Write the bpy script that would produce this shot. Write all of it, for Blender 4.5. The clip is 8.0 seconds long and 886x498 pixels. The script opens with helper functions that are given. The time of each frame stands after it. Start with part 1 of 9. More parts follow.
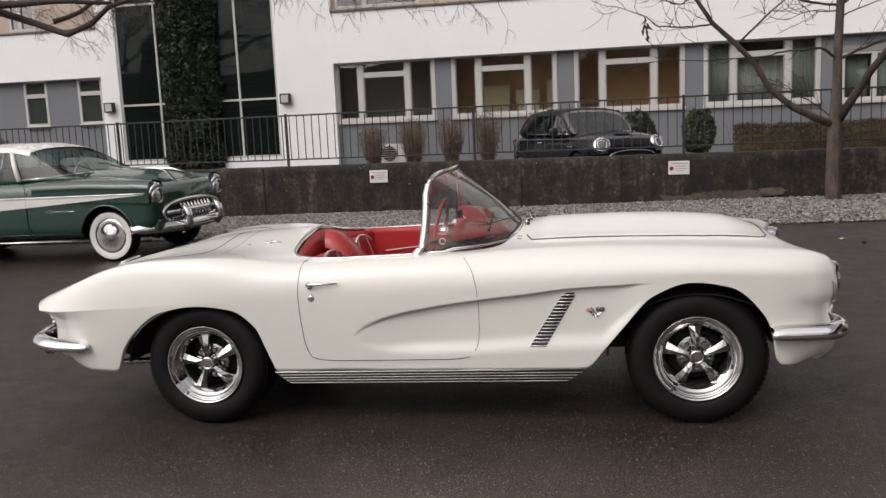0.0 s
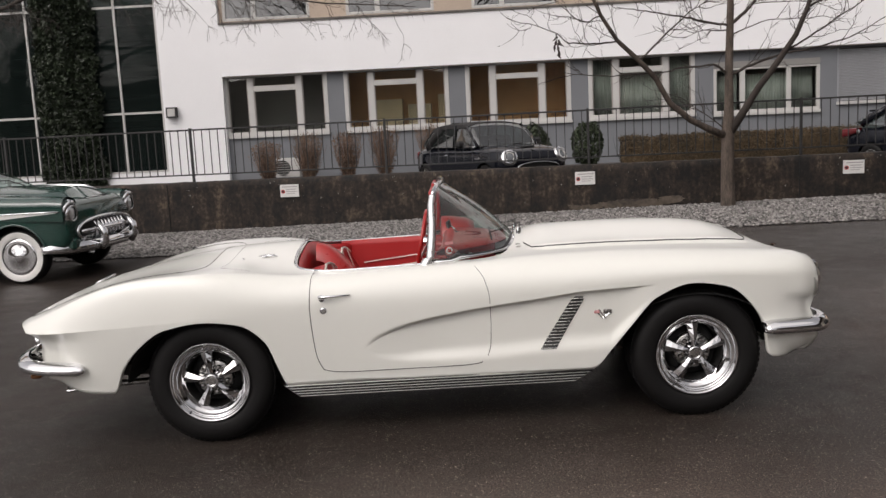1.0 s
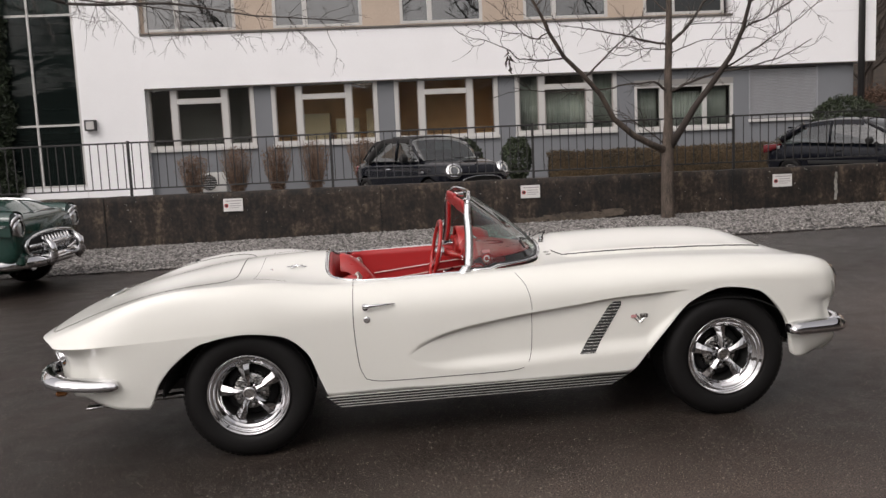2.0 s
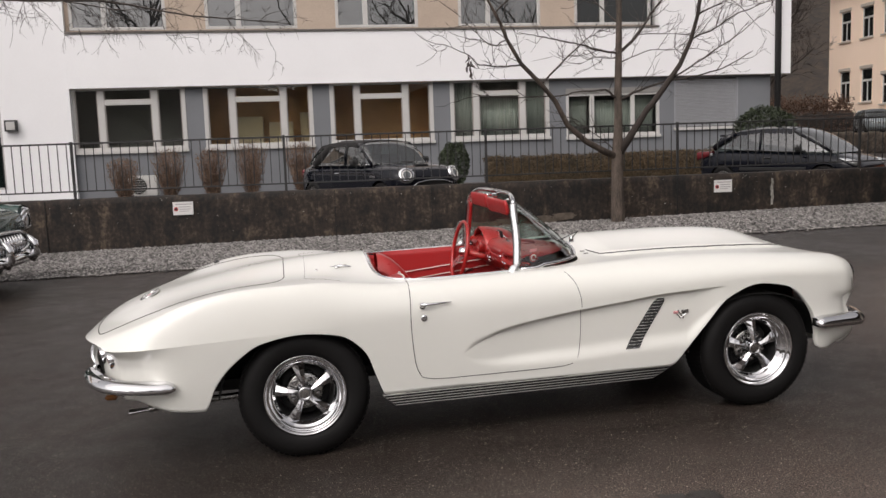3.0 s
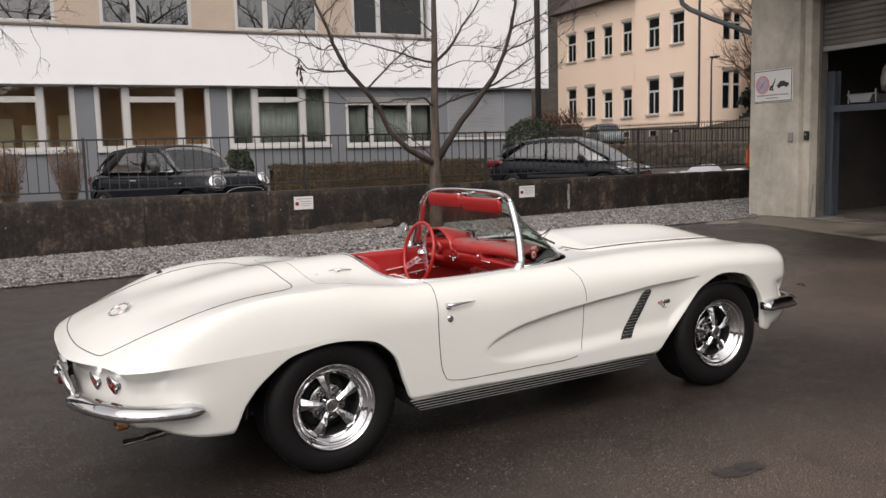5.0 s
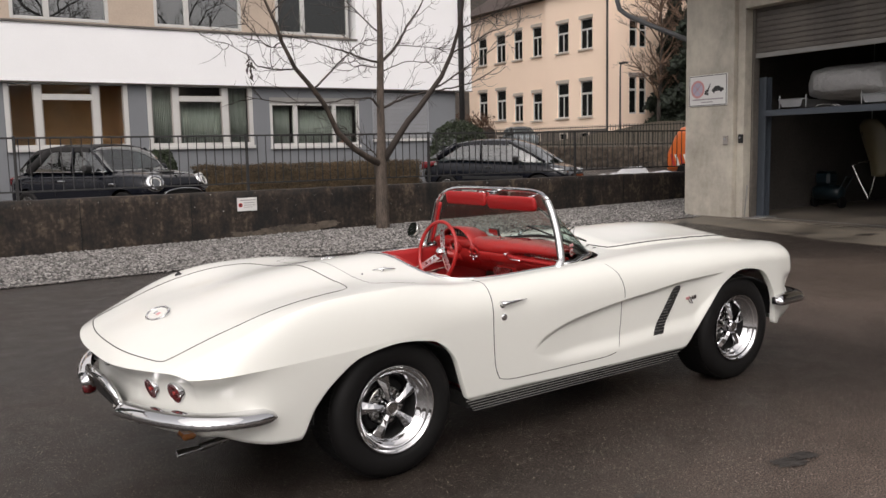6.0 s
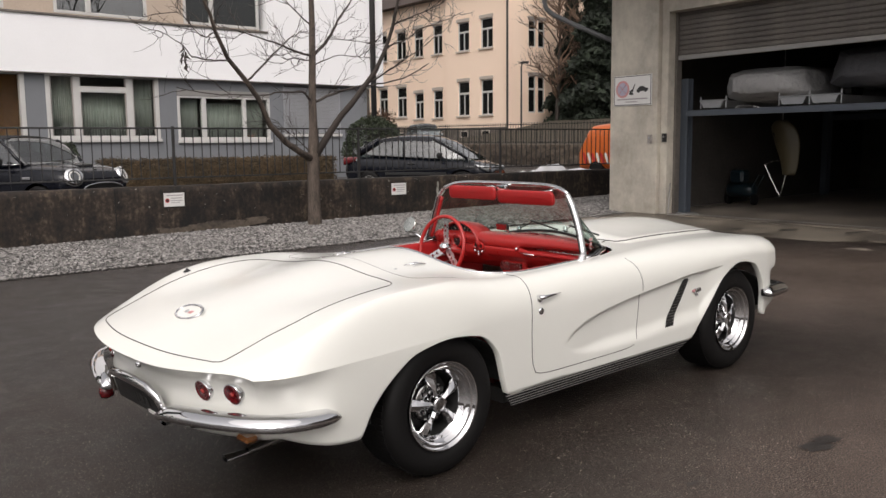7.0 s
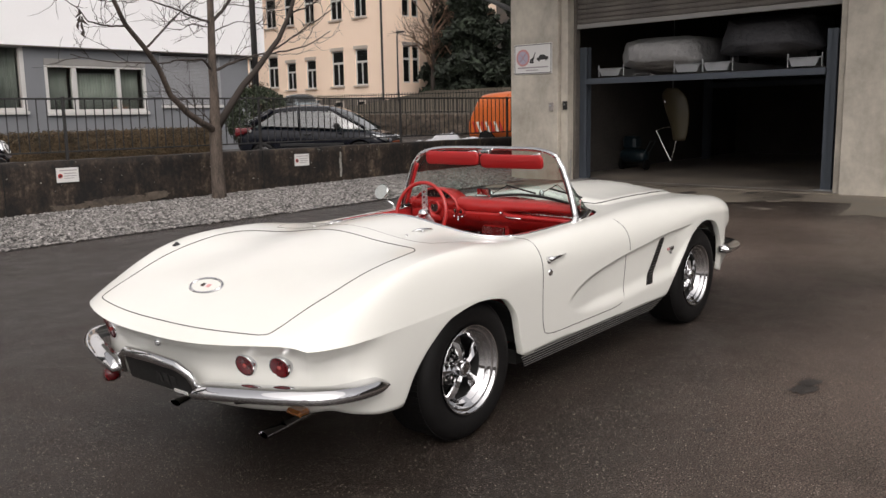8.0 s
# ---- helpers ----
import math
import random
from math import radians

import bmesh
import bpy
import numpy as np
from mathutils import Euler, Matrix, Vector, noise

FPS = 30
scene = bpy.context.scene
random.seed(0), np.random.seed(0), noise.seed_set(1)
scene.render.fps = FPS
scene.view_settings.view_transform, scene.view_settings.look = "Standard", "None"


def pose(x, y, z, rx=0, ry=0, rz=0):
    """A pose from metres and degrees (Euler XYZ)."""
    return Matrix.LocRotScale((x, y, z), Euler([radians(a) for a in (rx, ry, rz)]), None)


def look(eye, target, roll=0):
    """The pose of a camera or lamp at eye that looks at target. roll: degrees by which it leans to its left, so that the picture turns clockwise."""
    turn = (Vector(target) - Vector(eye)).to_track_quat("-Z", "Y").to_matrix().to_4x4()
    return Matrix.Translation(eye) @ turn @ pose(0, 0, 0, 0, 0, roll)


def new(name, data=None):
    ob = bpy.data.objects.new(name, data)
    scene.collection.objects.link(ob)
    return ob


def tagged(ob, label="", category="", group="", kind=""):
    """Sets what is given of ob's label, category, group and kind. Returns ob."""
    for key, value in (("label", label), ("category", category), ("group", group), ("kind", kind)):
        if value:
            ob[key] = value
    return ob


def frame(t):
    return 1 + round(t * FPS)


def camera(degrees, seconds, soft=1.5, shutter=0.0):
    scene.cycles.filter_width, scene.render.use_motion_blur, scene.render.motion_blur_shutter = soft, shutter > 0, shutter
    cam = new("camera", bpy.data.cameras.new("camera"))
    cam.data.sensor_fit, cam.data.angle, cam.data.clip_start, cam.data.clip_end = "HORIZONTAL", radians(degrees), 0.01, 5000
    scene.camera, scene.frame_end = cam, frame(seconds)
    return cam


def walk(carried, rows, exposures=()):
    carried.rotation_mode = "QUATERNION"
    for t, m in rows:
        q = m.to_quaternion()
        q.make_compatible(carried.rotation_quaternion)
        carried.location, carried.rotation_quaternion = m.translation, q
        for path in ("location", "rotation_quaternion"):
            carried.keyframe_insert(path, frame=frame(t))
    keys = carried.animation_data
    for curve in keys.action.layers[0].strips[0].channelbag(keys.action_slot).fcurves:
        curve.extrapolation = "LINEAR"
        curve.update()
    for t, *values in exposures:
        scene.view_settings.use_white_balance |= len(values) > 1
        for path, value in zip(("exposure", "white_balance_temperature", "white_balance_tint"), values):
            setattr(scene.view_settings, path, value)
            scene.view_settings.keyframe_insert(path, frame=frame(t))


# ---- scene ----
cam = camera(54.9, 8.0)
PATH = [
    (0, (0.777, -5.003, 1.534), (0.438, -3.053, 1.252), -3.4),
    (0.5, (0.445, -5.101, 1.552), (0.256, -3.128, 1.283), -3.4),
    (1, (0.095, -5.18, 1.571), (0.046, -3.198, 1.302), -3.7),
    (1.5, (-0.263, -5.205, 1.569), (-0.234, -3.222, 1.31), -3.7),
    (1.7, (-0.397, -5.211, 1.584), (-0.311, -3.228, 1.335), -3.5),
    (2.8, (-1.195, -5.185, 1.573), (-0.872, -3.227, 1.326), -3.3),
    (3, (-1.35, -5.179, 1.597), (-0.984, -3.228, 1.353), -2.9),
    (3.5, (-1.696, -5.099, 1.591), (-1.141, -3.193, 1.349), -3.0),
    (4, (-2.036, -4.977, 1.588), (-1.337, -3.12, 1.334), -3.1),
    (4.5, (-2.367, -4.813, 1.603), (-1.55, -3.004, 1.362), -2.4),
    (4.7, (-2.498, -4.741, 1.595), (-1.625, -2.958, 1.351), -2.4),
    (5.8, (-3.192, -4.275, 1.608), (-2.128, -2.6, 1.358), -2.0),
    (6, (-3.305, -4.182, 1.595), (-2.184, -2.545, 1.344), -2.0),
    (6.5, (-3.587, -3.957, 1.602), (-2.351, -2.407, 1.336), -2.1),
    (7, (-3.844, -3.695, 1.595), (-2.528, -2.212, 1.33), -1.3),
    (7.5, (-4.093, -3.444, 1.578), (-2.649, -2.09, 1.29), -1.2),
    (8, (-4.324, -3.178, 1.578), (-2.808, -1.917, 1.239), -1.7),
]
walk(cam, [(t, look(e, g, r)) for t, e, g, r in PATH], exposures=[(0, 0.15, 6780, 15), (3.5, 0.25, 6780, 15), (6.5, 0.35, 6780, 14), (8, 0.35, 6780, 14)])

# ---- light: an overcast winter day ----
world = bpy.data.worlds.new("overcast_sky")
scene.world = world
world.use_nodes = True
wn = world.node_tree
wn.nodes.clear()
w_out = wn.nodes.new("ShaderNodeOutputWorld")
w_bg = wn.nodes.new("ShaderNodeBackground")
w_sky = wn.nodes.new("ShaderNodeTexSky")
w_hsv = wn.nodes.new("ShaderNodeHueSaturation")
w_sky.sky_type = "NISHITA"
w_sky.sun_disc = False
w_sky.sun_elevation = radians(48)
w_sky.sun_rotation = radians(219)
w_sky.air_density = 1.0
w_sky.dust_density = 4.0
w_hsv.inputs["Saturation"].default_value = 0.12
w_bg.inputs["Strength"].default_value = 0.15
wn.links.new(w_sky.outputs[0], w_hsv.inputs["Color"])
wn.links.new(w_hsv.outputs[0], w_bg.inputs["Color"])
wn.links.new(w_bg.outputs[0], w_out.inputs["Surface"])

sun_data = bpy.data.lights.new("sun", "SUN")
sun_data.energy = 0.6
sun_data.angle = radians(90)
sun_data.color = (1.0, 0.975, 0.94)
sun = new("sun", sun_data)
sun.matrix_world = look((-4.5, -5.5, 14), (0, 0, 0))

# ---- small tools ----
def frame_of(turn, tilt):
    return Matrix.Rotation(radians(turn), 4, "Z") @ Matrix.Rotation(radians(tilt), 4, "Y")


SITE = frame_of(-4.5, 0.9)      # retaining wall, fence, garage, street
FAC = frame_of(-1.0, 0.9)       # office building


def thing(name, m, label, category, group="", kind=""):
    ob = new(name)
    ob.matrix_world = m
    ob.empty_display_size = 0.2
    return tagged(ob, label, category, group, kind)


def mesh_of(name, bm, material, smooth=False):
    me = bpy.data.meshes.new(name)
    bm.to_mesh(me)
    bm.free()
    for m in material if isinstance(material, (list, tuple)) else [material]:
        me.materials.append(m)
    if smooth:
        for p in me.polygons:
            p.use_smooth = True
    return me


def part(name, bm, material, parent=None, label="", smooth=False, m=None):
    ob = new(name, mesh_of(name, bm, material, smooth))
    if parent is not None:
        ob.parent = parent
    if m is not None:
        ob.matrix_basis = m
    return tagged(ob, label)


def solid(name, bm, material, m, label, category, group="", kind="", smooth=False):
    """A top-level thing of one mesh."""
    ob = new(name, mesh_of(name, bm, material, smooth))
    ob.matrix_world = m
    return tagged(ob, label, category, group, kind)


def share(name, me, parent, m):
    ob = new(name, me)
    ob.parent = parent
    ob.matrix_basis = m
    return ob


def box(x0, x1, y0, y1, z0, z1, bevel=0.0, bm=None):
    bm = bm or bmesh.new()
    v = [bm.verts.new((x, y, z)) for x in (x0, x1) for y in (y0, y1) for z in (z0, z1)]
    faces = [bm.faces.new([v[i] for i in f]) for f in
             ((0, 1, 3, 2), (4, 6, 7, 5), (0, 4, 5, 1), (2, 3, 7, 6), (0, 2, 6, 4), (1, 5, 7, 3))]
    if bevel:
        edges = list({e for f in faces for e in f.edges})
        bmesh.ops.bevel(bm, geom=edges, offset=bevel, segments=1, affect="EDGES", profile=0.7)
    return bm


def boxes(rows, bevel=0.0):
    bm = bmesh.new()
    for r in rows:
        box(*r, bm=bm, bevel=bevel)
    return bm


def holed(u0, u1, z0, z1, d0, d1, openings, across="y"):
    """One solid wall slab between depths d0 and d1, pierced by openings (u0, u1, z0, z1)."""
    us = sorted({u0, u1, *(q for o in openings for q in o[:2])})
    zs = sorted({z0, z1, *(q for o in openings for q in o[2:4])})
    bm = bmesh.new()
    known = {}

    def vert(i, j, k):
        if (i, j, k) not in known:
            a, d = us[i], (d0, d1)[k]
            known[i, j, k] = bm.verts.new((a, d, zs[j]) if across == "y" else (d, a, zs[j]))
        return known[i, j, k]

    def full(i, j):
        if not (0 <= i < len(us) - 1 and 0 <= j < len(zs) - 1):
            return False
        mu, mz = (us[i] + us[i + 1]) / 2, (zs[j] + zs[j + 1]) / 2
        return not any(a < mu < b and c < mz < d for a, b, c, d in openings)
    for i in range(len(us) - 1):
        for j in range(len(zs) - 1):
            if full(i, j):
                for k in (0, 1):
                    bm.faces.new([vert(p, q, k) for p, q in ((i, j), (i + 1, j), (i + 1, j + 1), (i, j + 1))])
                for di, dj, e in ((-1, 0, ((i, j), (i, j + 1))), (1, 0, ((i + 1, j), (i + 1, j + 1))), (0, -1, ((i, j), (i + 1, j))), (0, 1, ((i, j + 1), (i + 1, j + 1)))):
                    if not full(i + di, j + dj):
                        (p, q), (r, s) = e
                        bm.faces.new((vert(p, q, 0), vert(r, s, 0), vert(r, s, 1), vert(p, q, 1)))
    bmesh.ops.recalc_face_normals(bm, faces=bm.faces)
    return bm


def each(name, rows, material, parent, label="", bevel=0.0):
    """One part for each box."""
    for r in rows:
        part(name, box(*r, bevel=bevel), material, parent, label)


def tube(points, radius, sides=8, closed=False, caps=True, bm=None, flat=1.0):
    """A round bar along a line of points. radius: a number, or one for each point."""
    bm = bm or bmesh.new()
    pts = [Vector(p) for p in points]
    n = len(pts)
    radii = radius if isinstance(radius, (list, tuple)) else [radius] * n
    rings, up = [], None
    for i, p in enumerate(pts):
        a = pts[(i - 1) % n] if closed or i else p
        b = pts[(i + 1) % n] if closed or i < n - 1 else p
        d = (b - a).normalized()
        if up is None:
            up = Vector((0, 0, 1)) if abs(d.z) < 0.9 else Vector((1, 0, 0))
        side = d.cross(up)
        if side.length < 1e-4:
            side = d.orthogonal()
        side.normalize()
        up = side.cross(d).normalized()
        rings.append([bm.verts.new(p + radii[i] * (math.cos(t) * side + flat * math.sin(t) * up))
                      for t in (math.tau * k / sides for k in range(sides))])
    for i in range(n if closed else n - 1):
        r0, r1 = rings[i], rings[(i + 1) % n]
        for k in range(sides):
            bm.faces.new((r0[k], r0[(k + 1) % sides], r1[(k + 1) % sides], r1[k]))
    if caps and not closed:
        bm.faces.new(rings[0][::-1])
        bm.faces.new(rings[-1])
    return bm


def lathe(profile, sides=48, axis="y", bm=None, centre=(0, 0, 0), close=False):
    """A turned form: profile of (radius, along) pairs, round the axis."""
    bm = bm or bmesh.new()
    c = Vector(centre)
    rings = []
    for r, a in profile:
        ring = []
        for k in range(sides):
            t = math.tau * k / sides
            x, y = r * math.cos(t), r * math.sin(t)
            co = {"y": (x, a, y), "z": (x, y, a), "x": (a, x, y)}[axis]
            ring.append(bm.verts.new(c + Vector(co)))
        rings.append(ring)
    for r0, r1 in zip(rings, rings[1:] + ([rings[0]] if close else [])):
        for k in range(sides):
            bm.faces.new((r0[k], r0[(k + 1) % sides], r1[(k + 1) % sides], r1[k]))
    return bm


def grid(rows, bm=None, loop=False):
    """Quads over rows of points."""
    bm = bm or bmesh.new()
    vs = [[bm.verts.new(p) for p in r] for r in rows]
    for a, b in zip(vs, vs[1:]):
        m = len(a)
        for k in range(m if loop else m - 1):
            f = (a[k], a[(k + 1) % m], b[(k + 1) % m], b[k])
            bm.faces.new(f)
    return bm


def weld(bm, d=1e-4):
    bmesh.ops.remove_doubles(bm, verts=bm.verts, dist=d)
    bmesh.ops.dissolve_degenerate(bm, dist=d * 0.5, edges=bm.edges)
    bmesh.ops.recalc_face_normals(bm, faces=bm.faces)
    return bm


def mirrored(bm):
    """Adds the mirror image across y = 0."""
    g = bmesh.ops.duplicate(bm, geom=bm.verts[:] + bm.edges[:] + bm.faces[:])["geom"]
    vs = [e for e in g if isinstance(e, bmesh.types.BMVert)]
    fs = [e for e in g if isinstance(e, bmesh.types.BMFace)]
    for v in vs:
        v.co.y = -v.co.y
    bmesh.ops.reverse_faces(bm, faces=fs)
    return bm


def through_points(xs, ys):
    """A smooth curve that keeps to its points without overshoot."""
    xs, ys = np.array(xs, float), np.array(ys, float)
    h, d = np.diff(xs), np.diff(ys) / np.diff(xs)
    m = np.zeros_like(ys)
    for i in range(1, len(xs) - 1):
        if d[i - 1] * d[i] > 0:
            w1, w2 = 2 * h[i] + h[i - 1], h[i] + 2 * h[i - 1]
            m[i] = (w1 + w2) / (w1 / d[i - 1] + w2 / d[i])
    m[0], m[-1] = d[0], d[-1]

    def f(x):
        x = min(max(x, xs[0]), xs[-1])
        i = min(int(np.searchsorted(xs, x, "right")) - 1, len(xs) - 2)
        i = max(i, 0)
        t = (x - xs[i]) / h[i]
        t2, t3 = t * t, t * t * t
        return float((2 * t3 - 3 * t2 + 1) * ys[i] + (t3 - 2 * t2 + t) * h[i] * m[i]
                     + (3 * t2 - 2 * t3) * ys[i + 1] + (t3 - t2) * h[i] * m[i + 1])
    return f


def smoothstep(a, b, x):
    t = min(max((x - a) / (b - a), 0.0), 1.0)
    return t * t * (3 - 2 * t)


# ---- materials ----
def surface(name, colour, rough=0.6, metal=0.0, dark=None, scale=4.0, fine=60.0, amount=0.5, bump=0.15,
            bump_scale=None, coat=0.0, rough_vary=0.1, stretch=(1, 1, 1), vary=0.0, distance=0.01, spec=0.5, sheen=0.0):
    """A surface whose colour wanders between two tones at two sizes, with fine relief and uneven gloss."""
    m = bpy.data.materials.new(name)
    m.use_nodes = True
    t = m.node_tree
    b = t.nodes["Principled BSDF"]
    b.inputs["Metallic"].default_value = metal
    b.inputs["Coat Weight"].default_value = coat
    b.inputs["Coat Roughness"].default_value = 0.06
    b.inputs["Specular IOR Level"].default_value = spec
    b.inputs["Sheen Weight"].default_value = sheen
    co = t.nodes.new("ShaderNodeTexCoord")
    mp = t.nodes.new("ShaderNodeMapping")
    mp.inputs["Scale"].default_value = stretch
    t.links.new(co.outputs["Object"], mp.inputs["Vector"])
    n1, n2 = t.nodes.new("ShaderNodeTexNoise"), t.nodes.new("ShaderNodeTexNoise")
    for n, s, d in ((n1, scale, 5.0), (n2, fine, 3.0)):
        n.inputs["Scale"].default_value = s
        n.inputs["Detail"].default_value = d
        n.inputs["Roughness"].default_value = 0.6
        t.links.new(mp.outputs[0], n.inputs["Vector"])
    mixf = t.nodes.new("ShaderNodeMix")
    mixf.data_type = "FLOAT"
    mixf.inputs[0].default_value = 0.4
    t.links.new(n1.outputs["Fac"], mixf.inputs[2])
    t.links.new(n2.outputs["Fac"], mixf.inputs[3])
    ramp = t.nodes.new("ShaderNodeValToRGB")
    lo = 0.5 - 0.22 / max(amount, 0.05) * 0.5
    ramp.color_ramp.elements[0].position = max(0.0, lo)
    ramp.color_ramp.elements[1].position = min(1.0, 1 - lo)
    dark = dark or tuple(c * (1 - 0.45 * amount) for c in colour)
    ramp.color_ramp.elements[0].color = (*dark, 1)
    ramp.color_ramp.elements[1].color = (*colour, 1)
    t.links.new(mixf.outputs[0], ramp.inputs["Fac"])
    last = ramp.outputs["Color"]
    if vary:
        info, hsv = t.nodes.new("ShaderNodeObjectInfo"), t.nodes.new("ShaderNodeHueSaturation")
        rng = t.nodes.new("ShaderNodeMapRange")
        rng.inputs[3].default_value, rng.inputs[4].default_value = 1 - vary, 1 + vary
        t.links.new(info.outputs["Random"], rng.inputs[0])
        t.links.new(rng.outputs[0], hsv.inputs["Value"])
        t.links.new(last, hsv.inputs["Color"])
        last = hsv.outputs[0]
    t.links.new(last, b.inputs["Base Color"])
    rr = t.nodes.new("ShaderNodeMapRange")
    rr.inputs[1].default_value, rr.inputs[2].default_value = 0.3, 0.7
    rr.inputs[3].default_value = max(0.02, rough - rough_vary)
    rr.inputs[4].default_value = min(1.0, rough + rough_vary)
    t.links.new(mixf.outputs[0], rr.inputs[0])
    t.links.new(rr.outputs[0], b.inputs["Roughness"])
    if bump:
        n3 = t.nodes.new("ShaderNodeTexNoise")
        n3.inputs["Scale"].default_value = bump_scale or fine
        n3.inputs["Detail"].default_value = 4.0
        t.links.new(mp.outputs[0], n3.inputs["Vector"])
        bp = t.nodes.new("ShaderNodeBump")
        bp.inputs["Strength"].default_value = bump
        bp.inputs["Distance"].default_value = distance
        t.links.new(n3.outputs["Fac"], bp.inputs["Height"])
        t.links.new(bp.outputs[0], b.inputs["Normal"])
    return m


def glass(name, tint=(0.9, 0.95, 0.93), rough=0.0, see=1.0, base=(0.02, 0.025, 0.025), gloss=0.08):
    """Thin glass: a mirror at grazing angles, clear or dark behind."""
    m = bpy.data.materials.new(name)
    m.use_nodes = True
    t = m.node_tree
    t.nodes.remove(t.nodes["Principled BSDF"])
    out = t.nodes["Material Output"]
    gl, tr = t.nodes.new("ShaderNodeBsdfGlossy"), t.nodes.new("ShaderNodeBsdfTransparent")
    gl.inputs["Roughness"].default_value = rough
    tr.inputs["Color"].default_value = (*tint, 1)
    lw, pw, fr = t.nodes.new("ShaderNodeLayerWeight"), t.nodes.new("ShaderNodeMath"), t.nodes.new("ShaderNodeMath")
    lw.inputs["Blend"].default_value = 0.5
    pw.operation, fr.operation = "POWER", "MULTIPLY_ADD"
    pw.inputs[1].default_value = 4.0
    fr.inputs[1].default_value, fr.inputs[2].default_value = 0.85, gloss
    t.links.new(lw.outputs["Facing"], pw.inputs[0])
    t.links.new(pw.outputs[0], fr.inputs[0])
    mx = t.nodes.new("ShaderNodeMixShader")
    back = tr.outputs[0]
    if see < 1:
        df, mx2 = t.nodes.new("ShaderNodeBsdfDiffuse"), t.nodes.new("ShaderNodeMixShader")
        df.inputs["Color"].default_value = (*base, 1)
        mx2.inputs[0].default_value = see
        t.links.new(df.outputs[0], mx2.inputs[1])
        t.links.new(tr.outputs[0], mx2.inputs[2])
        back = mx2.outputs[0]
    t.links.new(fr.outputs[0], mx.inputs[0])
    t.links.new(back, mx.inputs[1])
    t.links.new(gl.outputs[0], mx.inputs[2])
    t.links.new(mx.outputs[0], out.inputs["Surface"])
    return m


# site
def asphalt(name, dark, light, rough):
    """Wet asphalt: dark binder, paler grit, large damp patches that change the gloss."""
    m = bpy.data.materials.new(name)
    m.use_nodes = True
    t = m.node_tree
    b = t.nodes["Principled BSDF"]
    b.inputs["Specular IOR Level"].default_value = 0.30
    co = t.nodes.new("ShaderNodeTexCoord")

    def tex(kind, scale, detail=2.0):
        n = t.nodes.new(kind)
        n.inputs["Scale"].default_value = scale
        if kind == "ShaderNodeTexNoise":
            n.inputs["Detail"].default_value = detail
        t.links.new(co.outputs["Object"], n.inputs["Vector"])
        return n
    grit, patch, speck, fine = tex("ShaderNodeTexNoise", 120, 4), tex("ShaderNodeTexNoise", 0.45, 5), tex("ShaderNodeTexVoronoi", 165), tex("ShaderNodeTexNoise", 5, 8)
    ramp = t.nodes.new("ShaderNodeValToRGB")
    ramp.color_ramp.elements[0].position, ramp.color_ramp.elements[1].position = 0.44, 0.57
    ramp.color_ramp.elements[0].color, ramp.color_ramp.elements[1].color = (*dark, 1), (*light, 1)
    t.links.new(grit.outputs["Fac"], ramp.inputs["Fac"])
    mul = t.nodes.new("ShaderNodeMix")
    mul.data_type, mul.blend_type = "RGBA", "MULTIPLY"
    mul.inputs[0].default_value = 1.0
    tone = t.nodes.new("ShaderNodeValToRGB")
    tone.color_ramp.elements[0].position, tone.color_ramp.elements[1].position = 0.32, 0.68
    tone.color_ramp.elements[0].color, tone.color_ramp.elements[1].color = (0.55, 0.54, 0.53, 1), (1.32, 1.29, 1.27, 1)
    mixp = t.nodes.new("ShaderNodeMix")
    mixp.inputs[0].default_value = 0.35
    t.links.new(patch.outputs["Fac"], mixp.inputs[2])
    t.links.new(fine.outputs["Fac"], mixp.inputs[3])
    t.links.new(mixp.outputs[0], tone.inputs["Fac"])
    t.links.new(ramp.outputs[0], mul.inputs[6])
    t.links.new(tone.outputs[0], mul.inputs[7])
    # wet, and shaded in the colour, beside the car; dried off in two broad patches of the open yard with ragged borders
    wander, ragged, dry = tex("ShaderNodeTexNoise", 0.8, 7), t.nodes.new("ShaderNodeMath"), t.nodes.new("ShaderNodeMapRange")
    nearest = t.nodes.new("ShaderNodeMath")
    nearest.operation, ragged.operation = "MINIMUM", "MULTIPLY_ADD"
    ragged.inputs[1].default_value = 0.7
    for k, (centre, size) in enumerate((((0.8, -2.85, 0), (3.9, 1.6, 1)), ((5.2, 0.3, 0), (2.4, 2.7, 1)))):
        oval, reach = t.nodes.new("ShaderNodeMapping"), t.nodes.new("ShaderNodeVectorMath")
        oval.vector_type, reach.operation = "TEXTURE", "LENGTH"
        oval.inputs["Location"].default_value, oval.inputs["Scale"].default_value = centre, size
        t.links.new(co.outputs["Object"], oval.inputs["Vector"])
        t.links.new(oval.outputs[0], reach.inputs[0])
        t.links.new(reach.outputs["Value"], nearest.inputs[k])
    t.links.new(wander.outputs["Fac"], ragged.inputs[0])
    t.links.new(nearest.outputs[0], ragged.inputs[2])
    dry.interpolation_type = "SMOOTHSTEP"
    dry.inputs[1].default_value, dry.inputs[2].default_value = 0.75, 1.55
    # paler factor also paints in the car's shade falling off
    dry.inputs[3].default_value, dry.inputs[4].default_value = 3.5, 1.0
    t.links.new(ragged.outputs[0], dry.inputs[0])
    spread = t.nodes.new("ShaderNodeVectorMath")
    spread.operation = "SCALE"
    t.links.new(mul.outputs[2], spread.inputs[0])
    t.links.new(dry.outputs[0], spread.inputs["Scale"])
    # pale specks in the colour: real grit, and painted glints of the wet
    stone = t.nodes.new("ShaderNodeMix")
    stone.data_type = "RGBA"
    stone.inputs[7].default_value = (0.62, 0.55, 0.47, 1)
